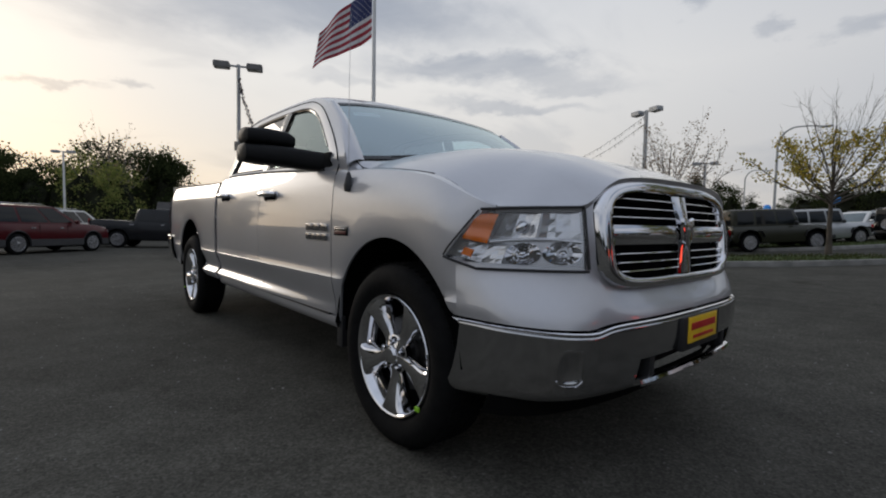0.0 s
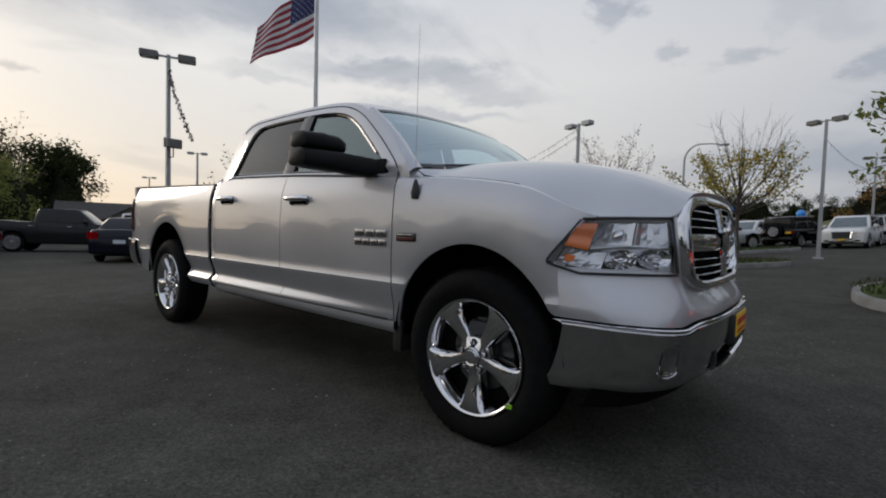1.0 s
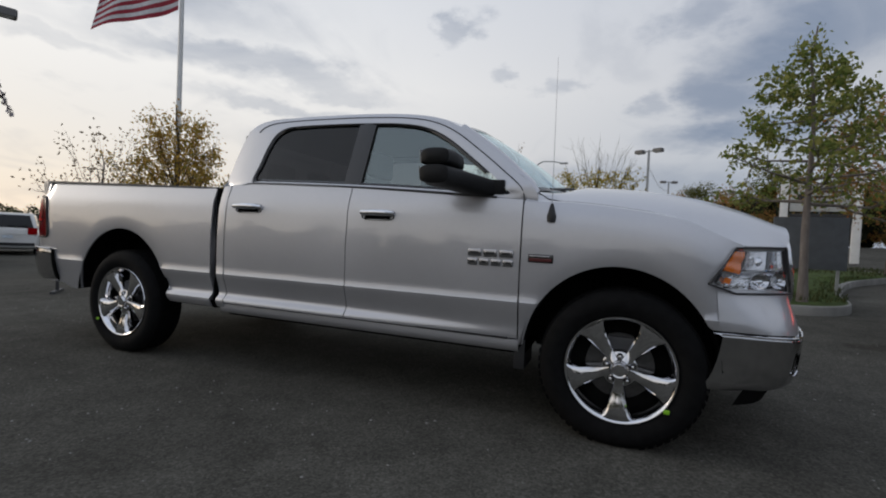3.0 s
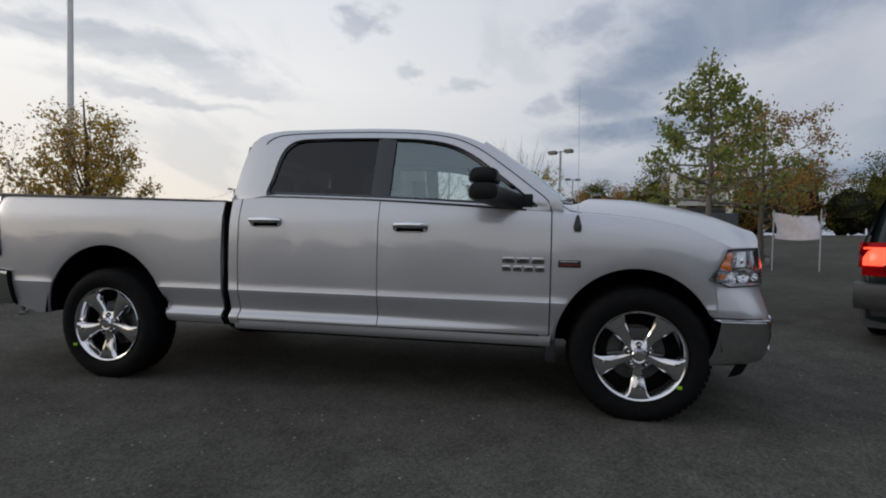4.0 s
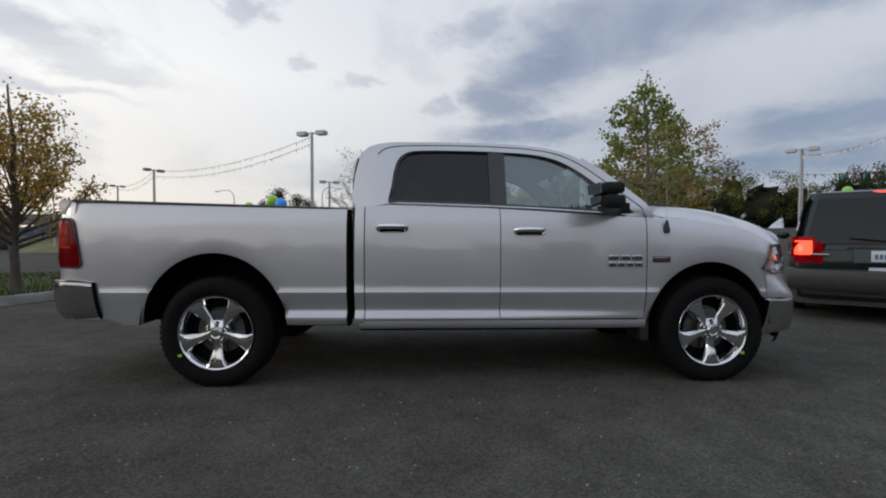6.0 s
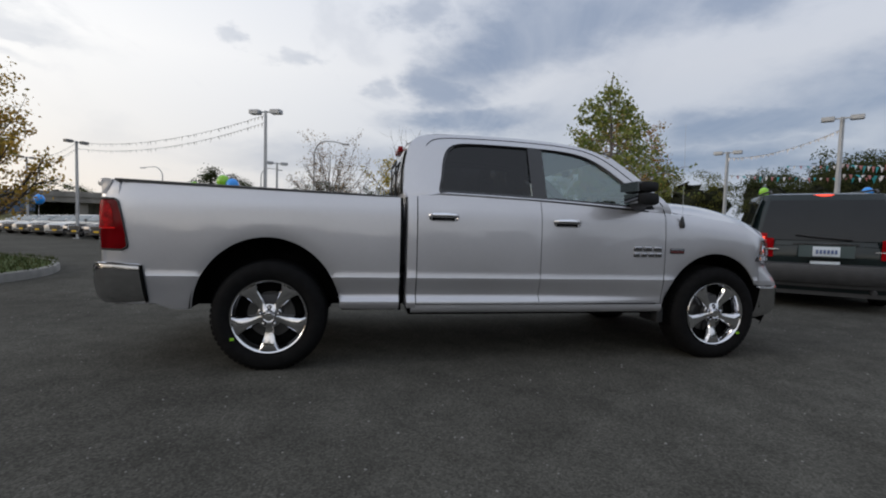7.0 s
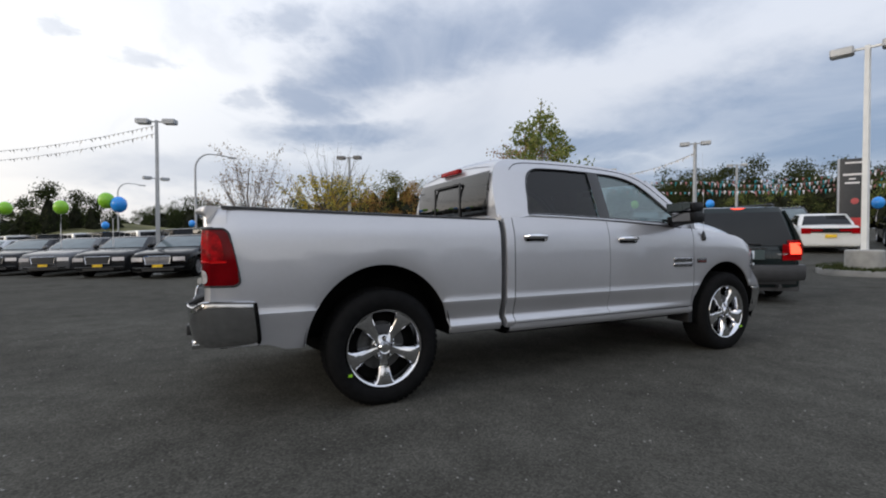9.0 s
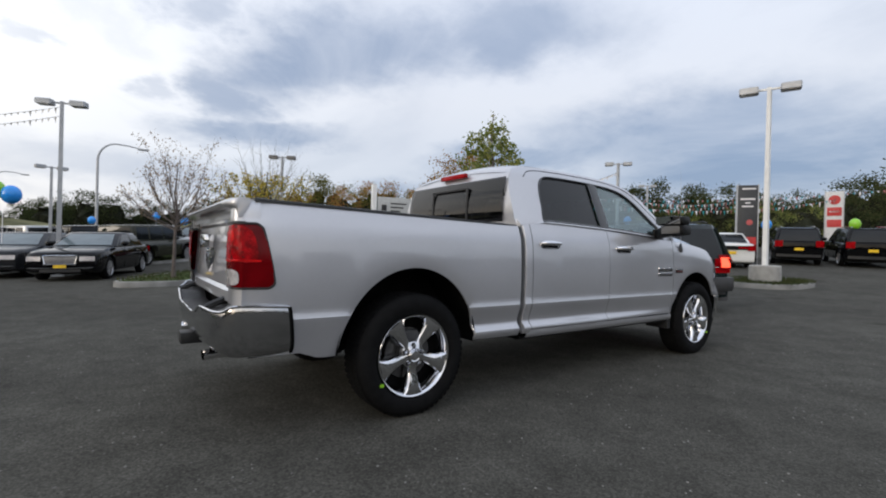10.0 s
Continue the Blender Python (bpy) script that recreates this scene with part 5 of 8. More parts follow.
put(box(-2.74, -0.55, 0.09, 0.12, 0.55, 1.345), "door_card", DASH, both=True)


# wheels
def wheel_geo():
    tyre = lathe_y([(0.268, 0.235), (0.285, 0.012), (0.300, 0.0), (0.335, -0.010), (0.372, -0.006), (0.398, 0.012), (0.412, 0.032), (0.418, 0.06), (0.419, 0.12), (0.418, 0.19), (0.410, 0.225), (0.36, 0.255), (0.30, 0.258)], 72)
    treads = Geo()
    for k in range(60):
        a = 2 * math.pi * k / 60
        for y0, y1, sk in ((0.030, 0.085, 0.02), (0.10, 0.145, -0.02), (0.16, 0.22, 0.02)):
            pts = []
            for r in (0.4165, 0.4205):
                for aa, yy in ((a - 0.036, y0), (a + 0.036, y0 + 0.0), (a + 0.036 + sk, y1), (a - 0.036 + sk, y1)):
                    pts.append((r * math.cos(aa), yy, r * math.sin(aa)))
            treads.add(pts, [[4, 5, 6, 7], [0, 1, 5, 4], [1, 2, 6, 5], [2, 3, 7, 6], [3, 0, 4, 7]])
    rim = lathe_y([(0.262, 0.23), (0.240, 0.20), (0.235, 0.10), (0.248, 0.045), (0.262, 0.016), (0.268, 0.004), (0.276, 0.002), (0.281, 0.008), (0.282, 0.02)], 72)
    rim.f = rim.f[:-2]
    return tyre, treads, rim


def spoke():
    """One broad five-spoke arm: a crowned face that flares into the rim, with bright flanks that fall into the pockets."""
    rs = [0.048, 0.070, 0.095, 0.125, 0.160, 0.195, 0.225, 0.245, 0.262]
    hw = [0.030, 0.031, 0.033, 0.038, 0.045, 0.053, 0.063, 0.077, 0.104]
    yf = [0.018, 0.026, 0.030, 0.027, 0.020, 0.013, 0.009, 0.008, 0.010]
    n = len(rs)
    cross = ((-0.72, 0.0), (-0.40, -0.0035), (0.0, -0.0045), (0.40, -0.0035), (0.72, 0.0))
    face = Geo().add([(r, y + dy, w * k) for r, w, y in zip(rs, hw, yf) for k, dy in cross], [[i * 5 + j, i * 5 + j + 1, i * 5 + j + 6, i * 5 + j + 5] for i in range(n - 1) for j in range(4)])
    fl = Geo()
    for s in (-1, 1):
        v = [p for r, w, y in zip(rs, hw, yf) for p in ((r, y, s * w * 0.72), (r, y + 0.006, s * w * 0.86), (r, y + 0.020, s * w), (r - 0.004, y + 0.062, s * w * 1.08))]
        fl.add(v, [[i * 4 + j, i * 4 + j + 1, i * 4 + j + 5, i * 4 + j + 4] for i in range(n - 1) for j in range(3)])
    return face, fl


TY, TR, RIM = wheel_geo()


def wheel(x, y, flip, turn):
    m = Matrix.Translation((x, y, 0.41)) @ (Matrix.Rotation(math.pi, 4, "Z") if flip else Matrix.Identity(4)) @ Matrix.Rotation(radians(turn), 4, "Y")
    w = put(TY.moved(m), "wheel", RUBBER, label="black tyre on a chrome five-spoke wheel", sharp=40)
    put(TR.moved(m), "tread", RUBBER, w, sharp=0)
    put(RIM.moved(m), "rim", ALLOY, w, sharp=50)
    fc, fl = spoke()
    for k in range(5):
        r = m @ Matrix.Rotation(2 * math.pi * k / 5, 4, "Y")
        put(fc.moved(r), "spoke", ALLOY, w, sharp=20)
        put(fl.moved(r), "spoke_flank", ALLOY, w, sharp=20)
        a = 2 * math.pi * (k + 0.5) / 5
        put(lathe_y([(0.017, 0.034), (0.017, 0.026), (0.013, 0.027)], 14, (0.068 * math.cos(a), 0.0, 0.068 * math.sin(a))).moved(m), "lug_seat", BLACK_GLOSS, w)
        put(lathe_y([(0.0115, 0.034), (0.0115, 0.010), (0.009, 0.005), (0.001, 0.003)], 6, (0.068 * math.cos(a), 0.0, 0.068 * math.sin(a))).moved(m), "lug_nut", CHROME, w, sharp=20)
    put(lathe_y([(0.092, 0.062), (0.090, 0.034), (0.082, 0.030), (0.050, 0.029), (0.046, 0.012)], 32).moved(m), "hub", ALLOY, w, sharp=30)
    put(lathe_y([(0.046, 0.022), (0.045, 0.008), (0.041, 0.003), (0.034, 0.005), (0.031, 0.001), (0.012, -0.002), (0.001, -0.002)], 28).moved(m), "hub_cap", CHROME, w, sharp=30)
    put(lathe_y([(0.225, 0.13), (0.24, 0.13), (0.24, 0.14), (0.001, 0.14)], 40).moved(m), "wheel_back", UNDER, w)
    put(lathe_y([(0.175, 0.125), (0.175, 0.11), (0.09, 0.11), (0.085, 0.09), (0.001, 0.09)], 40).moved(m), "brake_disc", STEEL, w)
    put(box(-0.16, -0.09, 0.07, 0.128, -0.06, 0.10, 0.012).moved(m), "caliper", DARKGREY, w)
    tx, tz = (0.228, -0.173) if x > -1 else (-0.254, -0.165)
    tag = box(tx - 0.014, tx + 0.014, -0.016, -0.006, tz - 0.010, tz + 0.010, 0.003)
    put(tag.moved(Matrix.Translation((x, y, 0.41)) @ (Matrix.Rotation(math.pi, 4, "Z") if flip else Matrix.Identity(4))), "inspection_tag", BALLOON_GREEN, w, "small yellow-green paint tag")


wheel(0.0, -0.005, False, 90)
wheel(-3.797, -0.005, False, 90)
wheel(0.0, 2.005, True, 90)
wheel(-3.797, 2.005, True, 20)

# ---------------- trees ----------------


def leaf_cloud(rng, spots, size, n, spread):
    """Small four-sided leaves scattered round the given spots."""
    spots = np.array(spots)
    pick = rng.integers(0, len(spots), n)
    c = spots[pick] + rng.normal(0, spread, (n, 3)) * np.array([1, 1, 0.75])
    a = rng.normal(size=(n, 3))
    a /= np.linalg.norm(a, axis=1)[:, None]
    b = np.cross(a, rng.normal(size=(n, 3)))
    b /= np.linalg.norm(b, axis=1)[:, None]
    s = (size * rng.uniform(0.6, 1.3, n))[:, None]
    v = np.stack([c - a * s, c - b * s * 0.55, c + a * s, c + b * s * 0.55], 1).reshape(-1, 3)
    f = np.arange(n * 4).reshape(-1, 4)
    return v.tolist(), f.tolist()


def tree(label, x, y, h, clear, spread, leaf, n_leaves, size, seed, bark=BARK, shape="oval", lift=0.0, twigs=5, limbs=16, r0=0.075, scatter=0.13, lean=(0.0, 0.0), leafy=(0.0, 9.0)):
    """A tapered trunk with limbs and twigs, and a loose crown of single leaves."""
    rng = np.random.default_rng(seed)
    t = thing("tree", (x, y, ground_z(x, y) + lift - 0.05), label, "tree")
    trunk = Geo()
    top_z = h * (0.96 if shape != "fountain" else 0.80)
    axis = [Vector((lean[0] * k / 8 + 0.05 * rng.normal() * (k > 1) * (k / 8), lean[1] * k / 8 + 0.05 * rng.normal() * (k > 1) * (k / 8), top_z * k / 8)) for k in range(9)]
    trunk.add(*(lambda g: (g.v, g.f))(tube(axis, [r0 * (1.25 if k == 0 else 1 - 0.105 * k) for k in range(9)], 10)))

    def along(q):
        k = min(7.999, max(0, q * 8))
        i = int(k)
        return axis[i].lerp(axis[i + 1], k - i)
    spots = [tuple(along(1.0))]
    for i in range(limbs):
        q = clear + (0.92 - clear) * (i + rng.uniform(0, 0.8)) / limbs
        a = i * 2.4 + rng.uniform(-0.4, 0.4)
        rel = (q - clear) / (1 - clear)
        if shape == "cone":
            reach = spread * (1.05 - 0.9 * rel)
        elif shape == "fountain":
            q = clear + 0.40 * (1 - clear) * (i + rng.uniform(0, 0.8)) / limbs
            reach = spread * (1.0 - 0.72 * rel ** 1.2)
        else:
            reach = spread * math.sqrt(max(0.08, 1 - (1.75 * rel - 0.55) ** 2 * 0.8))
        reach *= rng.uniform(0.8, 1.1)
        rise = {"cone": 0.25, "oval": 0.55, "fountain": 0.75 + 3.6 * rel * rel}[shape] * rng.uniform(0.8, 1.2)
        base = along(q * 0.96)
        d = Vector((math.cos(a), math.sin(a), rise)).normalized()
        tall = rise * reach * 0.8
        if shape == "fountain":
            tall = min(rise * reach, h * rng.uniform(0.90, 1.02) - base.z)
        tip = base + Vector((math.cos(a) * reach, math.sin(a) * reach, tall))
        mid = base.lerp(tip, 0.5) + Vector((0, 0, -0.06 * reach)) + Vector(rng.normal(0, 0.05, 3))
        if shape == "fountain":             # limbs leave the trunk outwards and bend up
            mid += Vector((math.cos(a), math.sin(a), -0.3)) * 0.10 * reach
        r = r0 * 0.42 * (1.1 - rel)
        trunk.add(*(lambda g: (g.v, g.f))(tube([base, base.lerp(mid, 0.5), mid, mid.lerp(tip, 0.5), tip], [r, r * 0.75, r * 0.55, r * 0.35, r * 0.12], 6)))
        for k in range(twigs):
            f = 0.3 + 0.7 * (k + rng.uniform(0, 1)) / twigs
            s = base.lerp(mid, f * 2) if f < 0.5 else mid.lerp(tip, f * 2 - 1)
            e = s + (d * rng.uniform(0.3, 1.0) + Vector(rng.normal(0, 0.55, 3))).normalized() * max(reach, 0.55 * spread) * rng.uniform(0.22, 0.42)
            if shape == "fountain":
                e = s + (d * rng.uniform(0.6, 1.2) + Vector((0, 0, 0.25)) + Vector(rng.normal(0, 0.42, 3))).normalized() * spread * rng.uniform(0.16, 0.34)
            m2 = s.lerp(e, 0.5) + Vector(rng.normal(0, 0.03, 3))
            trunk.add(*(lambda g: (g.v, g.f))(tube([s, m2, e], [r * 0.32, r * 0.2, r * 0.08], 4)))
            spots += [tuple(m2), tuple(e), tuple(s.lerp(e, 0.8))]
        spots += [tuple(tip), tuple(mid.lerp(tip, 0.6))]
    spots = [p for p in spots if leafy[0] * h <= p[2] <= leafy[1] * h]
    trunk.obj("trunk", bark, t, sharp=60)
    if n_leaves:
        v, f = leaf_cloud(rng, spots, size, n_leaves, scatter)
        make("crown", v, f, leaf, t, sharp=0)
    return t


def woods(name, label, trees, leaf, seed, size=0.34, per=420):
    """A far stand of trees: clumped leaves round dark cores that stand in for crown shade, in one object."""
    rng = np.random.default_rng(seed)
    V, F, ids = [], [], []
    for x, y, h, w in trees:
        z0 = ground_z(x, y)
        spots = []
        for k in range(26):
            q = rng.uniform(0.12, 1.0)
            a = rng.uniform(0, 6.283)
            rr = w * math.sqrt(max(0.05, 1 - (1.6 * q - 0.6) ** 2 * 0.9)) * rng.uniform(0.25, 1.0)
            spots.append((x + rr * math.cos(a), y + rr * math.sin(a), z0 + h * q * rng.uniform(0.9, 1.04)))
        v, f = leaf_cloud(rng, spots, size * 0.50 * h / 7, int(per * 3.2), 0.062 * h)
        k = len(V)
        V += v
        F += [[i + k for i in q] for q in f]
        ids += [0] * len(f)
        # rough dark ball in place of the shade deep in the crown
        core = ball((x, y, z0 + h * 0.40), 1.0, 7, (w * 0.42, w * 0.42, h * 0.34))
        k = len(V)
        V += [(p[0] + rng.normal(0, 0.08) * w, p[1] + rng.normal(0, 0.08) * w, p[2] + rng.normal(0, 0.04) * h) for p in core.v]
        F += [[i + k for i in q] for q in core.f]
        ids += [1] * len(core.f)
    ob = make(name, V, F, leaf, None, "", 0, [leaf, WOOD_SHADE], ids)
    return tagged(ob, label, "trees", kind="stuff")


def polar(az, dist, cx=-2.0, cy=-1.5):
    return cx + dist * math.cos(radians(az)), cy + dist * math.sin(radians(az))


def stand(az0, az1, dist, h, w, n, seed, jitter=4.0, hv=0.25):
    rng = np.random.default_rng(seed)
    out = []
    for i in range(n):
        az = az0 + (az1 - az0) * (i + rng.uniform(0.1, 0.9)) / n
        x, y = polar(az, dist + rng.uniform(-jitter, jitter))
        out.append((x, y, h * rng.uniform(1 - hv, 1 + hv), w * rng.uniform(0.8, 1.3)))
    return out


# ---------------- other vehicles ----------------
CAR_DARKGLASS = simple("tinted_car_glass", (0.012, 0.014, 0.016), 0.03, 0, 0.0, 0.1, 3, 0, 0.35)
CAR_SCREEN = simple("car_windscreen", (0.10, 0.13, 0.14), 0.06, 0.0, 0.0, 0.15, 2, 0, 1.0)
P_BLACK = paint("black_paint", (0.003, 0.003, 0.0035), 0.0, 0.05, 0.0, 1.5, 0.25)
P_CHAR = paint("charcoal_paint", (0.022, 0.023, 0.025), 0.2, 0.15, 0.0, 1.5, 0.3)
P_GREY = paint("grey_paint", (0.11, 0.11, 0.115), 0.4, 0.25, 0.3)
P_SILV = paint("light_silver_paint", (0.45, 0.46, 0.47), 0.6, 0.35, 0.8)
P_WHITE = paint("white_paint", (0.74, 0.74, 0.72), 0.0, 0.3, 0.8)
P_RED = paint("dark_red_paint", (0.075, 0.003, 0.006), 0.0, 0.30, 0.2, 1.5, 0.3)
CAR_RIM = simple("cast_wheel_alloy", (0.42, 0.42, 0.43), 0.28, 0.8, 0, 0.1)
P_NAVY = paint("navy_paint", (0.006, 0.008, 0.016), 0.0, 0.08, 0.0, 1.5, 0.3)
P_GREEN = paint("dark_green_paint", (0.010, 0.017, 0.018), 0.0, 0.15, 0.0)
P_TEAL = paint("grey_green_paint", (0.10, 0.135, 0.14), 0.45, 0.35, 0.8)
P_OLIVE = paint("olive_paint", (0.024, 0.025, 0.014), 0.0, 0.25, 0.0)

SPECS = {
    "sedan": dict(L=5.04, W=1.90, clear=0.20, wb=3.05, wr=0.345, top=[(-2.52, 0.80), (-2.46, 1.00), (-2.3, 1.06), (-1.6, 1.07), (0.9, 1.02), (1.4, 0.99), (2.1, 0.91), (2.40, 0.84), (2.50, 0.72), (2.52, 0.62)],
                  base=(-1.75, 1.05, 1.04), roof=(-1.15, 0.15, 1.485), side=[(0.06, 0.46), (0.50, 0.92)], front_over=1.0),
    "suv": dict(L=4.82, W=1.94, clear=0.24, wb=2.91, wr=0.37, top=[(-2.41, 0.85), (-2.38, 1.05), (-2.2, 1.12), (0.8, 1.12), (1.3, 1.10), (2.0, 1.03), (2.30, 0.96), (2.39, 0.82), (2.41, 0.66)],
                base=(-2.30, 1.05, 1.10), roof=(-2.05, 0.10, 1.74), side=[(0.04, 0.28), (0.31, 0.62), (0.65, 0.93)], front_over=0.9),
    "minivan": dict(L=5.09, W=1.99, clear=0.20, wb=3.03, wr=0.34, top=[(-2.545, 0.74), (-2.535, 0.92), (-2.49, 1.00), (1.2, 1.02), (1.7, 0.98), (2.2, 0.86), (2.45, 0.72), (2.545, 0.58)],
                    base=(-2.50, 1.45, 0.99), roof=(-2.20, 0.25, 1.745), side=[(0.035, 0.30), (0.325, 0.60), (0.625, 0.93)], front_over=1.0),
    "pickup": dict(L=5.85, W=2.0, clear=0.32, wb=3.57, wr=0.40, top=[(-2.92, 0.95), (-2.90, 1.28), (-1.1, 1.28), (-1.05, 1.30), (0.75, 1.28), (1.2, 1.26), (2.3, 1.20), (2.80, 1.10), (2.90, 0.92), (2.925, 0.70)],
                   base=(-1.05, 1.10, 1.27), roof=(-0.90, 0.45, 1.86), side=[(0.05, 0.46), (0.50, 0.93)], front_over=0.98),
    "jeep": dict(L=4.55, W=1.82, clear=0.34, wb=2.95, wr=0.41, top=[(-2.20, 0.80), (-2.19, 1.12), (-2.1, 1.14), (0.75, 1.14), (0.85, 1.13), (2.05, 1.08), (2.16, 1.00), (2.20, 0.70)],
                 base=(-2.17, 0.86, 1.13), roof=(-2.12, 0.62, 1.83), side=[(0.04, 0.30), (0.34, 0.64), (0.68, 0.95)], front_over=0.75),
}


def car(name, kind, label, m, body_mat, group="", lower_mat=None, screen=CAR_SCREEN, side_glass=CAR_DARKGLASS, plate=YELLOW, lit=False, grille_mat=BLACK, rim_mat=CAR_RIM, tail="bar"):
    s = SPECS[kind]
    c = thing(name, (0, 0, 0), label, {"sedan": "car", "suv": "SUV", "minivan": "minivan", "pickup": "pickup truck", "jeep": "off-roader"}[kind], group)
    L, W, cl, top = s["L"], s["W"], s["clear"], s["top"]
    hw = W / 2
    fwx, rwx = s["wb"] / 2 + (0.05 if kind != "pickup" else 0.1), -s["wb"] / 2 + (0.05 if kind != "pickup" else 0.1)
    boxy = kind == "jeep"
    wr = s["wr"]
    AR = wr + (0.065 if not boxy else 0.11)
    xs = sorted(set([-L / 2 + L * i / 36 for i in range(37)] + [a for a, _ in top] + [w_ + AR * math.cos(math.pi * k / 14) for w_ in (fwx, rwx) for k in range(15)]))

    def well(x):
        """Lower edge of the body over the wheels."""
        z = 0.0
        for w_ in (fwx, rwx):
            if abs(x - w_) < AR:
                z = max(z, wr + math.sqrt(AR * AR - (x - w_) ** 2))
        return z
    def bend(x, y):
        """Rounds nose and tail in plan."""
        return x - math.copysign(0.10 * (abs(y) / hw) ** 2.2 * (0.3 if boxy else 1.0) * max(0.0, (abs(x) - L / 2 + 0.5) / 0.5), x)
    secs = []
    for x in xs:
        e = abs(x) / (L / 2)
        w = hw * (1 - (0.03 if boxy else 0.10) * max(0.0, (e - 0.72) / 0.28) ** 2.0)
        zt = spline(top, x)
        z0 = max(well(x), cl + (0.10 if not boxy else 0.22) * max(0.0, (e - 0.8) / 0.2) ** 2)
        z1 = cl + 0.02
        zz = [max(z0 + 0.012 * i, z1 + f * (zt - z1)) for i, f in enumerate((0.0, 0.05, 0.18, 0.45, 0.68, 0.88, 0.975))]
        half = list(zip([k * w for k in (0.80, 0.95, 0.99, 1.0, 0.995, 0.965, 0.90)], zz)) + [(0.70 * w, max(zt + 0.008, zz[-1] + 0.01)), (0.0, zt + 0.022)]
        half = [(bend(x, y), y, z) for y, z in half]
        secs.append(half + [(a, -y, z) for a, y, z in reversed(half[:-1])])
    loft(secs).obj("body", body_mat, c, sharp=40)
    if lower_mat:
        low = []
        for x in xs:
            e = abs(x) / (L / 2)
            w = hw * (1 - (0.03 if boxy else 0.10) * max(0.0, (e - 0.72) / 0.28) ** 2.0) + 0.010
            za, zc = max(cl + 0.03, well(x) - 0.008), max(cl + 0.30, well(x) + 0.055)
            low.append([(bend(x, y), y, z) for y, z in ((-w * 0.97, za), (-w, za + 0.02), (-w, zc - 0.02), (-w * 0.97, zc), (w * 0.97, zc), (w, zc - 0.02), (w, za + 0.02), (w * 0.97, za))])
        loft(low).obj("lower_cladding", lower_mat, c, sharp=40)
    box(-L / 2 + 0.25, L / 2 - 0.25, -hw * 0.62, hw * 0.62, cl + 0.01, cl + 0.35).obj("underbody_and_shade", UNDER, c)
    b0, b1, zb = s["base"]
    r0, r1, zr = s["roof"]
    wb_, wr_ = hw * 0.925, hw * (0.74 if not boxy else 0.86)
    levels = []
    for k, (q, bow) in enumerate(((0.0, 0), (0.33, 0.012), (0.66, 0.016), (0.88, 0.01), (0.97, 0.0), (1.0, -0.05))):
        z = zb - 0.03 + (zr - zb + 0.03) * q
        x0, x1, w = b0 + (r0 - b0) * q - bow * 1.5, b1 + (r1 - b1) * q + bow * 1.5, wb_ + (wr_ - wb_) * q + bow
        if q == 1.0:
            x0, x1, w = x0 + 0.12, x1 - 0.14, w - 0.10
        rc = 0.10
        levels.append([(x1, w - rc, z), (x1 - rc, w, z), ((x0 + x1) / 2, w + 0.012, z), (x0 + rc, w, z), (x0, w - rc, z), (x0 - 0.02, 0, z), (x0, -w + rc, z), (x0 + rc, -w, z), ((x0 + x1) / 2, -w - 0.012, z), (x1 - rc, -w, z), (x1, -w + rc, z), (x1 + 0.05, 0, z)])
    loft(levels).obj("cabin", body_mat, c, sharp=45)

    def edge(q):
        z = zb - 0.03 + (zr - zb + 0.03) * q
        return b0 + (r0 - b0) * q, b1 + (r1 - b1) * q, wb_ + (wr_ - wb_) * q, z
    qa, qb = 0.10, 0.86

    def end_pane(nm, front):
        def fn(u, v):
            q = qa + (qb - qa) * v
            x0, x1, w, z = edge(q)
            bow = 0.016 * math.sin(math.pi * min(1, q)) * 1.5
            yy = (w - 0.10) * (2 * u - 1)
            cur = (0.05 if front else 0.02) * (1 - (2 * u - 1) ** 2)
            return (x1 + cur + bow + 0.012, yy, z) if front else (x0 - cur - bow - 0.012, yy, z)
        return grid(10, 6, fn).obj(nm, screen if front else side_glass, c, sharp=30)
    end_pane("windscreen", True)
    end_pane("rear_window", False)
    for sg in (-1, 1):
        for u0, u1 in s["side"]:
            def fn(u, v, u0=u0, u1=u1, sg=sg):
                q = qa + (qb - qa) * v
                x0, x1, w, z = edge(q)
                f = u0 + (u1 - u0) * u
                bow = 0.016 * math.sin(math.pi * min(1, q))
                mid = 0.012 * (1 - abs(2 * f - 1))
                return (x0 + 0.08 + (x1 - x0 - 0.16) * f, sg * (w + bow + mid + 0.010), z)
            grid(4, 5, fn).obj("side_window", side_glass, c, sharp=30)
        mx = b1 - 0.35
        ball((mx, sg * (hw + 0.10), zb + 0.07), 1.0, 6, (0.07, 0.11, 0.085)).obj("wing_mirror", body_mat if kind != "jeep" else BLACK, c, sharp=50)
    for wx in (fwx, rwx):
        for sg in (-1, 1):
            w = lathe_y([(wr * 0.66, 0.20), (wr * 0.70, 0.01), (wr * 0.85, -0.005), (wr * 0.97, 0.02), (wr, 0.06), (wr, 0.18), (wr * 0.9, 0.2)], 28)
            mm = Matrix.Translation((wx, sg * hw * 0.985, wr)) @ (Matrix.Rotation(math.pi, 4, "Z") if sg > 0 else Matrix.Identity(4))
            tyre = w.moved(mm).obj("wheel", RUBBER, c, sharp=45)
            # dark backing disc in place of the shade behind the spokes
            lathe_y([(wr * 0.68, 0.05), (wr * 0.3, 0.075), (0.001, 0.075)], 24).moved(mm).obj("brake_shadow", UNDER, tyre, sharp=40)
            hub = Geo()
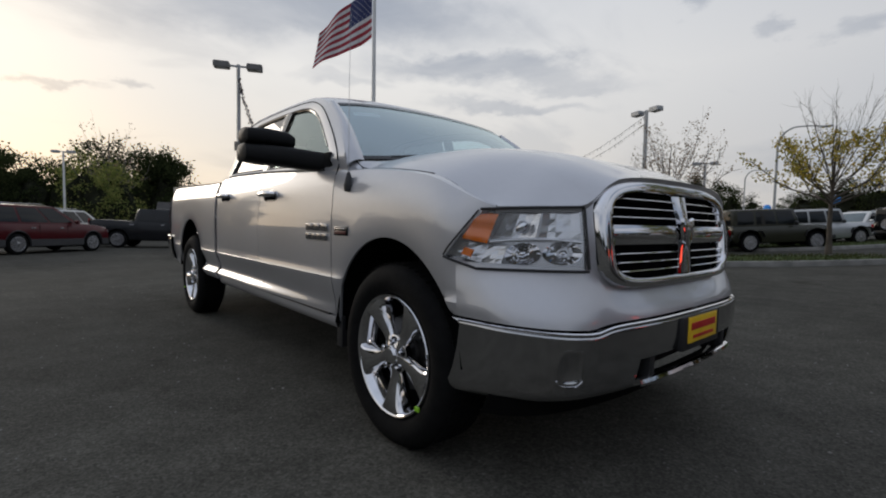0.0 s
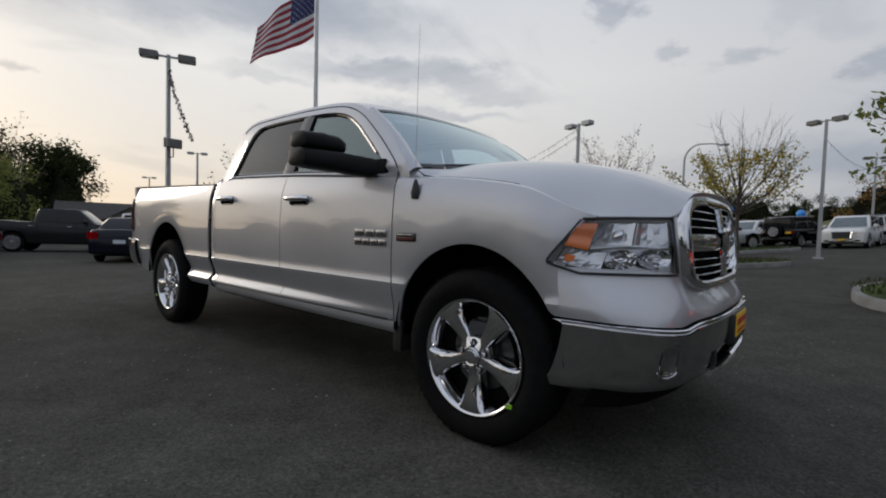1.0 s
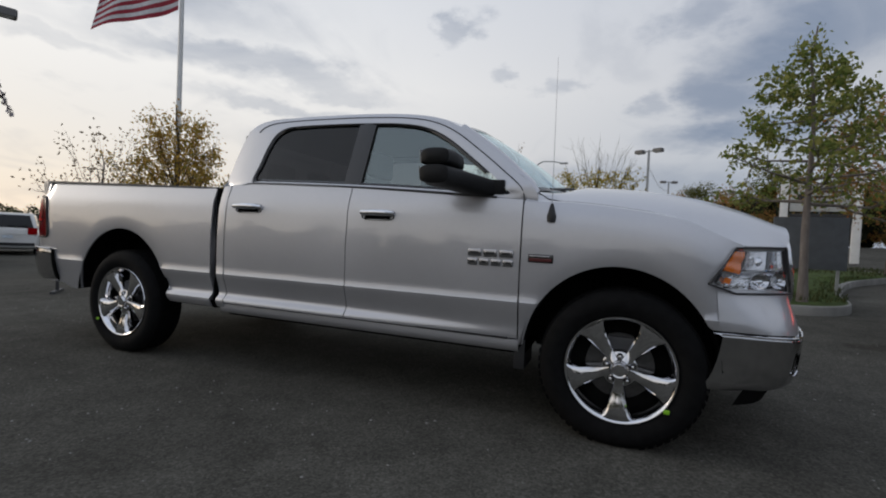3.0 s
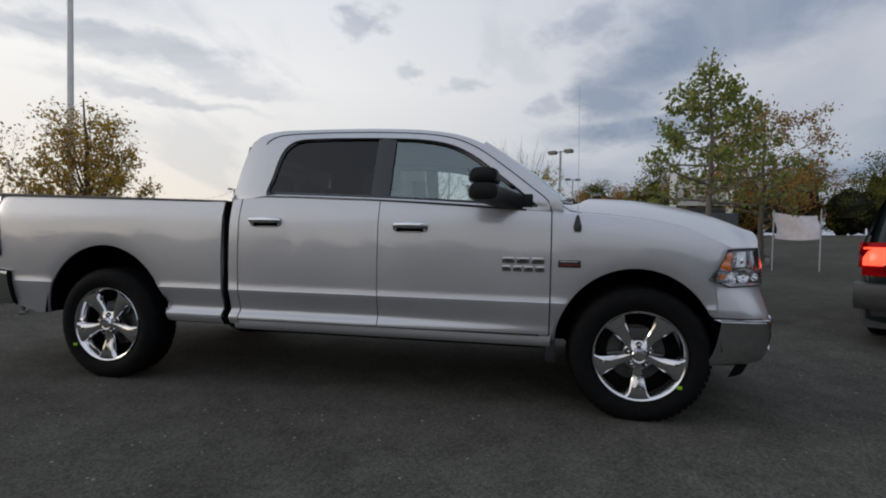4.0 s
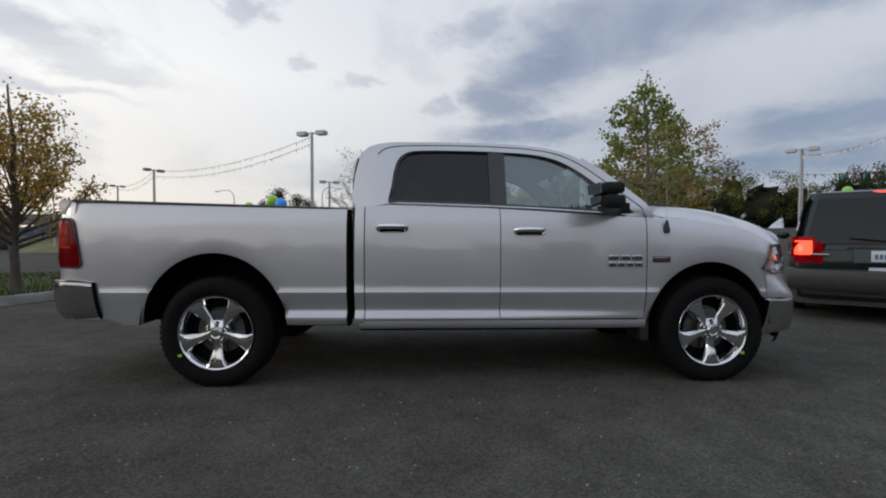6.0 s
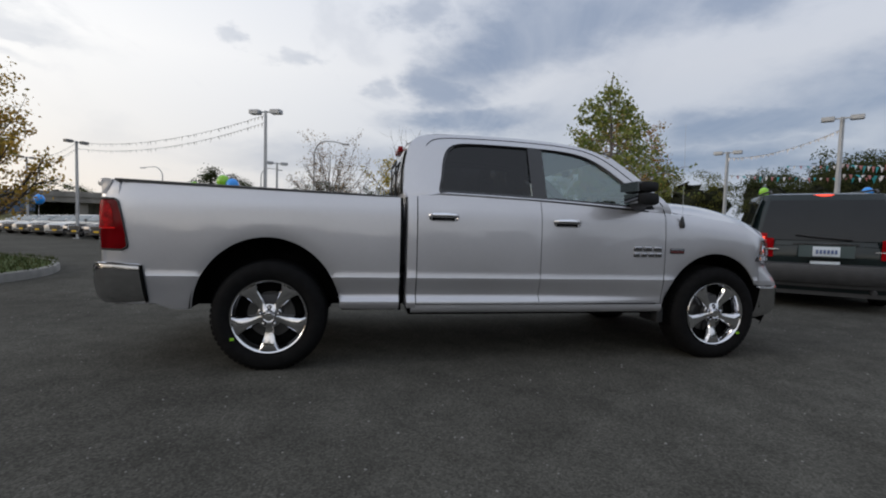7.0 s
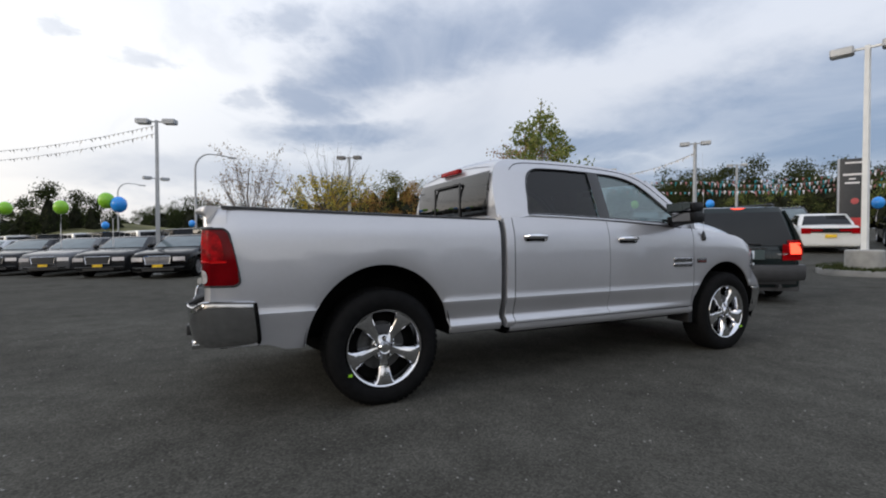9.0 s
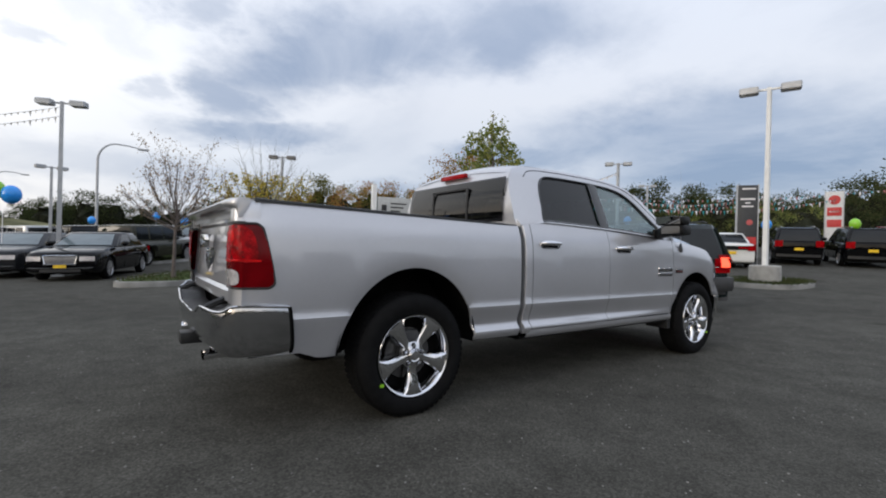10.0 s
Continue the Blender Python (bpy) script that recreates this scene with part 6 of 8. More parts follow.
            for g in (lathe_y([(wr * 0.70, 0.02), (wr * 0.70, 0.004), (wr * 0.665, 0.002), (wr * 0.64, 0.02), (wr * 0.63, 0.06)], 28), lathe_y([(0.075, 0.05), (0.07, 0.012), (0.045, 0.004), (0.001, 0.004)], 14)):
                hub.add(g.v, g.f)
            for k in range(5):
                a = 2 * math.pi * k / 5 + 0.3
                d, n2 = Vector((math.cos(a), 0, math.sin(a))), Vector((-math.sin(a), 0, math.cos(a)))
                g = loft([[d * r_ + n2 * w_ + Vector((0, y_ + 0.03, 0)), d * r_ + n2 * w_ + Vector((0, y_, 0)), d * r_ - n2 * w_ + Vector((0, y_, 0)), d * r_ - n2 * w_ + Vector((0, y_ + 0.03, 0))] for r_, w_, y_ in ((0.04, 0.034, 0.010), (wr * 0.4, 0.028, 0.014), (wr * 0.655, 0.040, 0.012))])
                hub.add(g.v, g.f)
            hub.moved(mm).obj("rim", rim_mat, tyre, sharp=30)
            grid(16, 2, lambda u, v: (wx + (AR - 0.012) * math.cos(math.pi * u), sg * hw * (0.93 - 0.33 * v), wr * 0.9 + (AR - 0.012 + 0.1 * wr) * math.sin(math.pi * u))).obj("wheel_arch", UNDER, c, sharp=60)
            grid(16, 1, lambda u, v: (wx + AR * math.cos(math.pi * u) * v, sg * hw * 0.62, wr * 0.6 + (AR + 0.3 * wr) * math.sin(math.pi * u) * v)).obj("inner_arch", UNDER, c, sharp=60)
    zf = spline(top, L / 2 - 0.10)
    # front
    gz0, gz1 = cl + 0.22, zf - 0.08
    fx = L / 2 + 0.004

    def nose(y, z):
        return fx - 0.10 * (abs(y) / hw) ** 2.2 * (0.3 if boxy else 1.0)

    def front_patch(y0, y1, z0, z1, nm, mat, off=0.01, lab=""):
        g = grid(8, 3, lambda u, v: (nose(y0 + (y1 - y0) * u, 0) + off - 0.10 * max(0, (z0 + (z1 - z0) * v) - 0.62), y0 + (y1 - y0) * u, z0 + (z1 - z0) * v))
        return g.obj(nm, mat, c, lab, sharp=30)
    if kind == "jeep":
        for k in range(7):
            front_patch(-0.36 + 0.11 * k, -0.31 + 0.11 * k, 0.74, 1.0, "grille_slot", BLACK_GLOSS, 0.012)
        for sg in (-1, 1):
            lathe_y([(0.10, 0.0), (0.10, -0.02), (0.001, -0.03)], 18).moved(Matrix.Translation((fx + 0.0, sg * 0.56, 0.90)) @ Matrix.Rotation(radians(90), 4, "Z")).obj("headlamp", WHITE_LENS, c)
        box(fx - 0.05, fx + 0.12, -0.85, 0.85, 0.50, 0.66, 0.03).obj("front_bumper", BLACK, c)
        box(-L / 2 - 0.12, -L / 2 + 0.05, -0.85, 0.85, 0.50, 0.64, 0.03).obj("rear_bumper", BLACK, c)
        sp = lathe_y([(wr * 0.3, 0.22), (wr * 0.66, 0.2), (wr * 0.70, 0.01), (wr * 0.85, -0.005), (wr * 0.97, 0.02), (wr, 0.06), (wr, 0.18), (wr * 0.9, 0.22)], 28).moved(Matrix.Translation((-L / 2 - 0.24, 0.05, 0.98)) @ Matrix.Rotation(radians(-90), 4, "Z"))
        spare = sp.obj("spare_wheel", RUBBER, c, sharp=45)
        srim = Geo()
        for g in (lathe_y([(wr * 0.70, 0.02), (wr * 0.66, 0.0), (wr * 0.60, 0.02), (wr * 0.58, 0.06)], 24), lathe_y([(0.12, 0.04), (0.10, 0.0), (0.001, 0.0)], 16)):
            srim.add(g.v, g.f)
        for k in range(5):
            a = 2 * math.pi * k / 5 + 0.5
            d, n2 = Vector((math.cos(a), 0, math.sin(a))), Vector((-math.sin(a), 0, math.cos(a)))
            g = loft([[d * r_ + n2 * 0.055 + Vector((0, 0.04, 0)), d * r_ + n2 * 0.05 + Vector((0, 0.006, 0)), d * r_ - n2 * 0.05 + Vector((0, 0.006, 0)), d * r_ - n2 * 0.055 + Vector((0, 0.04, 0))] for r_ in (0.08, wr * 0.62)])
            srim.add(g.v, g.f)
        srim.moved(Matrix.Translation((-L / 2 - 0.245, 0.05, 0.98)) @ Matrix.Rotation(radians(-90), 4, "Z")).obj("spare_rim", ALLOY if body_mat is P_OLIVE else rim_mat, spare)
        for sg in (-1, 1):
            for wx in (fwx, rwx):
                g = grid(12, 2, lambda u, v: (wx + 0.56 * math.cos(math.pi * u), sg * (hw - 0.02 + 0.12 * v), 0.62 + 0.28 * min(1.0, 1.6 * math.sin(math.pi * u))))
                g.obj("fender_flare", BLACK, c, sharp=40)
            box(-L / 2 - 0.02, -L / 2 + 0.01, sg * 0.83 - 0.05, sg * 0.83 + 0.05, 0.82, 0.98, 0.01).obj("tail_lamp", RED_LENS, c)
        box(-L / 2 - 0.02, -L / 2 + 0.0, -0.78, -0.48, 0.84, 0.96, 0.004).obj("rear_plate", plate, c)
    else:
        gw = 0.40 if kind != "minivan" else 0.34
        front_patch(-gw, gw, gz0 + 0.10, gz1, "grille", grille_mat, 0.014)
        for z in (gz0 + 0.09, gz1 + 0.01):
            tube([(nose(-gw + 2 * gw * k / 10, 0) + 0.016 - 0.10 * max(0, z - 0.62), -gw + 2 * gw * k / 10, z) for k in range(11)], 0.019, 6).obj("grille_trim", CHROME, c)
        for sg in (-1, 1):
            tube([(nose(gw, 0) + 0.018, sg * gw * 0.92, gz0 + 0.09), (nose(gw, 0) + 0.010 - 0.10 * max(0, gz1 - 0.62), sg * (gw + 0.02), gz1)], 0.019, 6).obj("grille_trim", CHROME, c)
            front_patch(sg * (gw + 0.07), sg * (hw * 0.88), gz1 - 0.14, gz1 - 0.01, "headlamp", WHITE_LENS, 0.012, "clear headlamp")
            front_patch(sg * 0.52, sg * 0.72, cl + 0.14, cl + 0.22, "fog_lamp", BLACK_GLOSS, 0.010)
        front_patch(-0.50, 0.50, cl + 0.08, cl + 0.17, "lower_intake", BLACK, 0.012)
        if kind in ("sedan", "pickup"):
            tube([(nose(-0.8 + 1.6 * k / 12, 0) + 0.012, -0.8 + 1.6 * k / 12, cl + 0.20) for k in range(13)], 0.012, 6).obj("bumper_strip", CHROME, c)
        front_patch(-0.16, 0.16, cl + 0.20, cl + 0.31, "front_plate", plate, 0.022, "yellow dealer plate" if plate is YELLOW else "")
        # back
        rx = -L / 2 - 0.004
        zt = spline(top, -L / 2 + 0.06)

        def tailx(y):
            return rx + 0.10 * (abs(y) / hw) ** 2.2

        def back_patch(y0, y1, z0, z1, nm, mat, off=0.01, lab=""):
            g = grid(6, 3, lambda u, v: (tailx(y0 + (y1 - y0) * u) - off, y0 + (y1 - y0) * u, z0 + (z1 - z0) * v))
            return g.obj(nm, mat, c, lab, sharp=30)
        lamp_mat = BRAKE_GLOW if lit else RED_LENS
        tz0, tz1 = (zt - 0.24, zt - 0.02) if kind in ("sedan",) else (zt - 0.22, zt + 0.06)
        for sg in (-1, 1):
            back_patch(sg * hw * 0.62, sg * hw * 0.93, tz0, tz1, "tail_lamp", lamp_mat, 0.012, "red tail lamp")
        if tail == "racetrack":
            back_patch(-0.62, 0.62, zt - 0.20, zt - 0.03, "tail_panel", BLACK_GLOSS, 0.010)
            for sg in (-1, 1):
                back_patch(sg * 0.25, sg * 0.58, zt - 0.15, zt - 0.07, "inner_lamp", RED_LENS, 0.014)
        back_patch(-0.17, 0.17, zt - 0.38, zt - 0.26, "rear_plate", plate, 0.014)
        back_patch(-hw * 0.85, hw * 0.85, cl + 0.16, cl + 0.28, "bumper_insert", BLACK if kind != "sedan" else body_mat, 0.02)
        if kind == "pickup":
            box(rx - 0.14, rx + 0.08, -0.92, 0.92, 0.56, 0.76, 0.03).obj("rear_bumper", CHROME_SOFT, c)
        if kind in ("suv", "minivan"):
            for sg in (-1, 1):
                tube([(r0 + 0.1, sg * (wr_ - 0.10), zr + 0.0), (r0 + 0.2, sg * (wr_ - 0.10), zr + 0.04), (r1 - 0.4, sg * (wr_ - 0.10), zr + 0.045), (r1 - 0.3, sg * (wr_ - 0.10), zr + 0.01)], 0.016, 6).obj("roof_rail", BLACK if kind == "minivan" else ALLOY, c)
        for x in (-L * 0.2, L * 0.02):
            for sg in (-1, 1):
                box(x, x + 0.17, sg * hw * 0.985 - 0.014, sg * hw * 0.985 + 0.014, zb - 0.19, zb - 0.155, 0.006).obj("door_handle", CHROME_SOFT, c)
                box(x + 0.30, x + 0.308, sg * hw * 0.992 - 0.006, sg * hw * 0.992 + 0.006, cl + 0.10, zb - 0.04).obj("door_gap", UNDER, c)
    c.matrix_world = m
    return c


def heading(x, y, az):
    return rest(x, y, az)


# the dark green minivan behind the pickup's nose
van = car("minivan", "minivan", "dark green minivan with lit brake lamps on asphalt", heading(5.17, 3.95, 50), P_GREEN, lower_mat=DARKGREY, screen=CAR_SCREEN, plate=PLATE_WHITE, lit=False)


def van_details():
    s = SPECS["minivan"]
    rx = -s["L"] / 2
    # two-tone rear pillars
    for sg in (-1, 1):
        g = grid(4, 8, lambda u, v: (-2.51 + 0.30 * v + 0.20 * u - 0.012, sg * (0.93 - 0.185 * v + 0.018 + 0.012 * math.sin(math.pi * v)), 1.0 + 0.66 * v))
        g.obj("rear_pillar", P_TEAL, van, "grey-green painted pillar")
        lamp = grid(8, 6, lambda u, v: (-2.590 + 0.10 * ((0.70 + 0.26 * u) / 0.995) ** 2.2 + 0.06 * v ** 2 + 0.06 * u ** 4, sg * (0.70 + 0.26 * u), 0.86 + 0.27 * v))
        lamp.obj("brake_lamp", RED_LENS, van, "red lamp housing")
        lamp2 = grid(6, 5, lambda u, v: (-2.600 + 0.10 * ((0.73 + 0.19 * u) / 0.995) ** 2.2 + 0.06 * (0.12 + 0.72 * v) ** 2 + 0.03 * u ** 4, sg * (0.73 + 0.19 * u), 0.89 + 0.19 * v))
        lamp2.obj("lit_brake_lamp", BRAKE_GLOW, van, "glowing brake lamp")
    grid(6, 2, lambda u, v: (-2.225 - 0.02 * (1 - (2 * u - 1) ** 2), -0.14 + 0.28 * u, 1.68 + 0.035 * v)).obj("centre_brake_lamp", BRAKE_GLOW, van, "glowing high brake lamp")
    b = [[(rx - 0.10 + 0.16 * (abs(y) / 0.99) ** 2.5 + o, y, z) for o, z in ((0.06, 0.70), (0.0, 0.69), (-0.02, 0.62), (-0.01, 0.48), (0.04, 0.42), (0.2, 0.42), (0.2, 0.70))] for y in [-0.99 + 1.98 * k / 20 for k in range(21)]]
    loft(b).obj("rear_bumper", DARKGREY, van, sharp=40)
    grid(10, 1, lambda u, v: (rx - 0.115 + 0.16 * (abs(-0.93 + 1.86 * u) / 0.99) ** 2.5, -0.93 + 1.86 * u, 0.60 + 0.03 * v)).obj("bumper_strip", LAMP_GREY, van)
    tube([(rx + 0.03, -0.38, 0.985), (rx + 0.02, 0, 0.99), (rx + 0.03, 0.38, 0.985)], 0.012, 6).obj("hatch_trim", CHROME_SOFT, van)
    grid(6, 2, lambda u, v: (rx - 0.050, -0.32 + 0.64 * u, 0.80 + 0.17 * v)).obj("plate_recess", P_TEAL, van)
    box(rx - 0.066, rx - 0.052, -0.155, 0.155, 0.815, 0.955, 0.004).obj("rear_number_plate", PLATE_WHITE, van, "pale number plate with unreadable dark bars")
    for k in range(6):
        box(rx - 0.070, rx - 0.062, -0.125 + 0.043 * k, -0.095 + 0.043 * k, 0.85, 0.91, 0.002).obj("plate_bar", PLATE_INK, van)
    for y in (-0.75, 0.55):
        box(rx - 0.004 - (0.0 if abs(y) < 0.6 else -0.05), rx + 0.02, y, y + 0.20, 0.885, 0.905, 0.002).obj("badge_bar", ALLOY, van)
    tube([(-2.53, -0.3, 1.06), (-2.525, 0.1, 1.09), (-2.51, 0.35, 1.12)], 0.012, 6).obj("rear_wiper", BLACK, van)
    tube([(rx + 0.2, -0.55, 0.34), (rx - 0.06, -0.56, 0.33)], 0.03, 10).obj("exhaust", DARKGREY, van)


van_details()

# cars behind the pickup's tail
car("estate_car", "suv", "dark red estate off-roader with grey lower trim", heading(-21.4, -1.55, 132), P_RED, lower_mat=DARKGREY, plate=PLATE_WHITE)
car("pickup_truck", "pickup", "dark grey crew cab pickup parked on the lot", heading(-24.6, 3.2, 65), P_CHAR, plate=PLATE_WHITE)
car("sedan", "sedan", "navy sedan seen from behind on the lot", heading(-18.2, 4.05, 150), P_NAVY, plate=PLATE_WHITE)
car("hatchback", "suv", "silver car parked behind the red one", heading(-27.5, -0.4, 140), P_SILV, plate=PLATE_WHITE)
car("pickup_truck", "pickup", "white pickup with its tailgate towards the lane", heading(-27.0, 6.6, 165), P_WHITE, plate=PLATE_WHITE)
car("suv", "suv", "white off-roader parked behind the navy sedan", heading(-25.0, 9.5, 150), P_WHITE, plate=PLATE_WHITE)

# the island's off-roader and the row beyond it
car("off_roader", "jeep", "olive green hardtop off-roader side-on behind the kerb", heading(-4.3, 23.1, 52), P_OLIVE)
row = dict(group="row of parked off-roaders")
car("suv", "suv", "white off-roader facing the lane, yellow plate", heading(-3.0, 36.4, 250), P_WHITE, **row)
car("suv", "suv", "dark brown-black off-roader facing the lane, yellow plate", heading(-0.7, 37.8, 250), P_BLACK, **row)
car("suv", "suv", "white off-roader at the end of the row", heading(2.3, 32.2, 258), P_WHITE, **row)
car("suv", "suv", "silver off-roader parked side-on across the lane", heading(5.2, 35.7, 352), P_SILV)
car("pickup_truck", "pickup", "silver pickup parked at the far kerb", heading(8.3, 41.5, 262), P_SILV)
car("sedan", "sedan", "dark red car parked under the trees", heading(9.2, 35.2, 350), P_RED)
car("sedan", "sedan", "black car parked under the trees", heading(14.0, 44.0, 70), P_BLACK)

# dealership row with their fronts to the lane
front_mats = [(P_BLACK, "black sedan with a chrome grille and yellow plate"), (P_CHAR, "charcoal sedan with a chrome grille and yellow plate"), (P_GREY, "grey sedan with a dark grille and yellow plate"), (P_SILV, "silver sedan with a yellow plate")]
row_x, row_y = -6.1, 17.0
dx, dy = -2.02, 2.05
pattern = [0, 1, 2, 1, 3, 2, 1, 3, 2, 3, 2, 3]
first = {}
for i, k in enumerate(pattern):
    x, y = row_x + dx * i * (1 + 0.012 * i), row_y + dy * i * (0.95 + 0.012 * i)
    m = heading(x, y, 252 + 0.3 * (i % 3))
    if k not in first:
        first[k] = car("sedan", "sedan", front_mats[k][1], m, front_mats[k][0], group="row of parked sedans", grille_mat=ALLOY_GREY if k == 0 else BLACK)
    else:
        copy_thing(first[k], m)
# off-roaders with hard tops in the rows behind
jm = heading(-3.5, 28.1, 55)
j1 = car("off_roader", "jeep", "silver off-roader with black hard top and spare wheel", jm, P_SILV, group="rows of off-roaders", side_glass=CAR_DARKGLASS)
for x, y, a in ((-9.5, 29.5, 118), (-13.5, 34.0, 118), (-18.0, 38.0, 118)):
    copy_thing(j1, heading(x, y, a))
j2 = car("off_roader", "jeep", "black off-roader with hard top", heading(-7.4, 27.2, 112), P_BLACK, group="rows of off-roaders")
for x, y, a in ((-0.1, 33.6, 65), (-11.6, 31.6, 118), (-15.8, 36.0, 118), (-22.0, 42.0, 118), (-26.0, 46.0, 118)):
    copy_thing(j2, heading(x, y, a))

# cars ahead, tails to the lane
car("coupe", "sedan", "white four-door with a full-width dark tail panel", heading(17.6, 7.6, 35), P_WHITE, tail="racetrack", group="cars with tails to the lane")
d1 = car("suv", "suv", "black off-roader with its tail to the lane", heading(22.0, 6.2, 26), P_BLACK, group="cars with tails to the lane")
for x, y, a in ((23.1, 3.9, 26), (24.2, 1.5, 26), (25.4, -1.0, 26)):
    copy_thing(d1, heading(x, y, a))
car("sedan", "sedan", "red car with its tail to the lane", heading(14.6, 10.8, 62), P_RED, group="cars with tails to the lane")
for x, y in ((22.0, 14.5), (25.0, 12.6), (19.0, 17.5)):
    copy_thing(d1, heading(x, y, 220))

# ---------------- light poles ----------------


def light_pole(x, y, h, az, label="pale grey twin-head car park light pole", heads=BRONZE, pole=LAMP_GREY, base=0.0, scale=0.74, group="car park light poles"):
    """A square pole with two shoebox heads; az is the way the arms run."""
    p = thing("light_pole", (x, y, ground_z(x, y)), label, "light pole", group)
    loft([[(s * a, s * b, z) for a, b in ((-1, -1), (1, -1), (1, 1), (-1, 1))] for s, z in ((0.066, 0.0), (0.060, h * 0.5), (0.050, h))]).obj("pole", pole, p, sharp=30)
    box(-0.16, 0.16, -0.16, 0.16, -0.02, 0.05, 0.01).obj("base_plate", pole, p)
    if base:
        loft([[(r * math.cos(2 * math.pi * k / 20), r * math.sin(2 * math.pi * k / 20), z) for k in range(20)] for r, z in ((0.42, -0.05), (0.41, base - 0.03), (0.38, base))]).obj("concrete_base", CONCRETE, p, "round concrete base", sharp=40)
    c, s = math.cos(radians(az)), math.sin(radians(az))
    r = Matrix.Translation((0, 0, h)) @ Matrix.Rotation(radians(az), 4, "Z") @ Matrix.Scale(scale, 4)
    box(-0.32, 0.32, -0.03, 0.03, -0.10, -0.03, 0.01).moved(r).obj("arm", pole, p)
    for sg in (-1, 1):
        hd = loft([[(sg * x0, yy, zz) for yy, zz in ((-w, z0), (w, z0), (w, z1), (w * 0.8, z1 + 0.03), (-w * 0.8, z1 + 0.03), (-w, z1))] for x0, w, z0, z1 in ((0.30, 0.17, -0.15, 0.0), (0.34, 0.20, -0.17, 0.02), (0.82, 0.20, -0.17, 0.02), (0.86, 0.17, -0.15, 0.0))])
        if sg < 0:
            hd.f = [list(reversed(f)) for f in hd.f]
        head = hd.moved(r).obj("lamp_head", heads, p, sharp=30)
        box(min(sg * 0.37, sg * 0.80), max(sg * 0.37, sg * 0.80), -0.16, 0.16, -0.185, -0.168, 0.004).moved(r).obj("lens", LAMP_LENS, head)
    return p


light_pole(-15.44, 4.0, 6.75, 66, heads=BRONZE, scale=0.92)
light_pole(-7.15, 17.1, 5.8, -20, heads=LAMP_GREY, scale=0.82)
light_pole(-19.7, 27.2, 5.75, 60)
light_pole(-30.5, 40.4, 6.3, 60)
light_pole(-46.0, 53.0, 6.4, 60)
light_pole(1.0, 20.6, 5.2, -30)
light_pole(3.3, 37.5, 5.4, 15)
light_pole(14.9, 11.2, 4.9, 130, heads=LAMP_GREY)
light_pole(15.6, 17.5, 4.3, 130, heads=LAMP_GREY)
light_pole(28.5, 17.8, 4.9, 130, heads=LAMP_GREY)
light_pole(10.5, 3.1, 6.0, 110, heads=LAMP_GREY, scale=0.90, base=0.62, label="tall white twin-head light pole on a round concrete base", pole=WHITE_PAINT)
light_pole(34.0, 4.0, 5.6, 100, heads=LAMP_GREY)
light_pole(-36.0, -0.35, 5.6, 60, heads=LAMP_GREY, pole=WHITE_PAINT)
light_pole(-33.0, 11.9, 6.5, 60, heads=LAMP_GREY)
light_pole(-54.5, 15.6, 6.5, 60, heads=LAMP_GREY)
light_pole(-8.3, 26.6, 4.7, 20, heads=LAMP_GREY)

# tinsel garland and a small flood lamp on the pole behind the tail
gp = thing("garland", (-15.44, 4.0, 0), "tinsel garland hanging from the light pole", "garland")
rng = np.random.default_rng(5)
pts = [(0.05 + 0.55 * (k / 40) ** 1.4, 0.02 + 0.5 * (k / 40) ** 1.4, 5.9 - 2.2 * k / 40) for k in range(41)]
tube(pts, 0.006, 4).obj("cord", BLACK, gp)
v, f = leaf_cloud(rng, pts, 0.05, 260, 0.03)
make("tinsel", v, f, simple("tinsel", (0.25, 0.22, 0.22), 0.3, 0.6), gp, sharp=0)
fl = thing("flood_lamp", (-15.44, 4.0, 3.55), "dark flood lamp clamped to the light pole", "lamp")
loft([[(0.12 + x0, w * a, w * b * 0.6 - 0.1 * x0) for a, b in ((-1, -1), (1, -1), (1, 1), (-1, 1))] for x0, w in ((0.0, 0.16), (0.25, 0.26), (0.5, 0.20))]).obj("housing", BRONZE, fl, sharp=30)
tube([(0.05, 0, -0.45), (0.3, 0.05, -0.45), (0.3, 0.05, -0.1)], 0.02, 6).obj("bracket", BRONZE, fl)

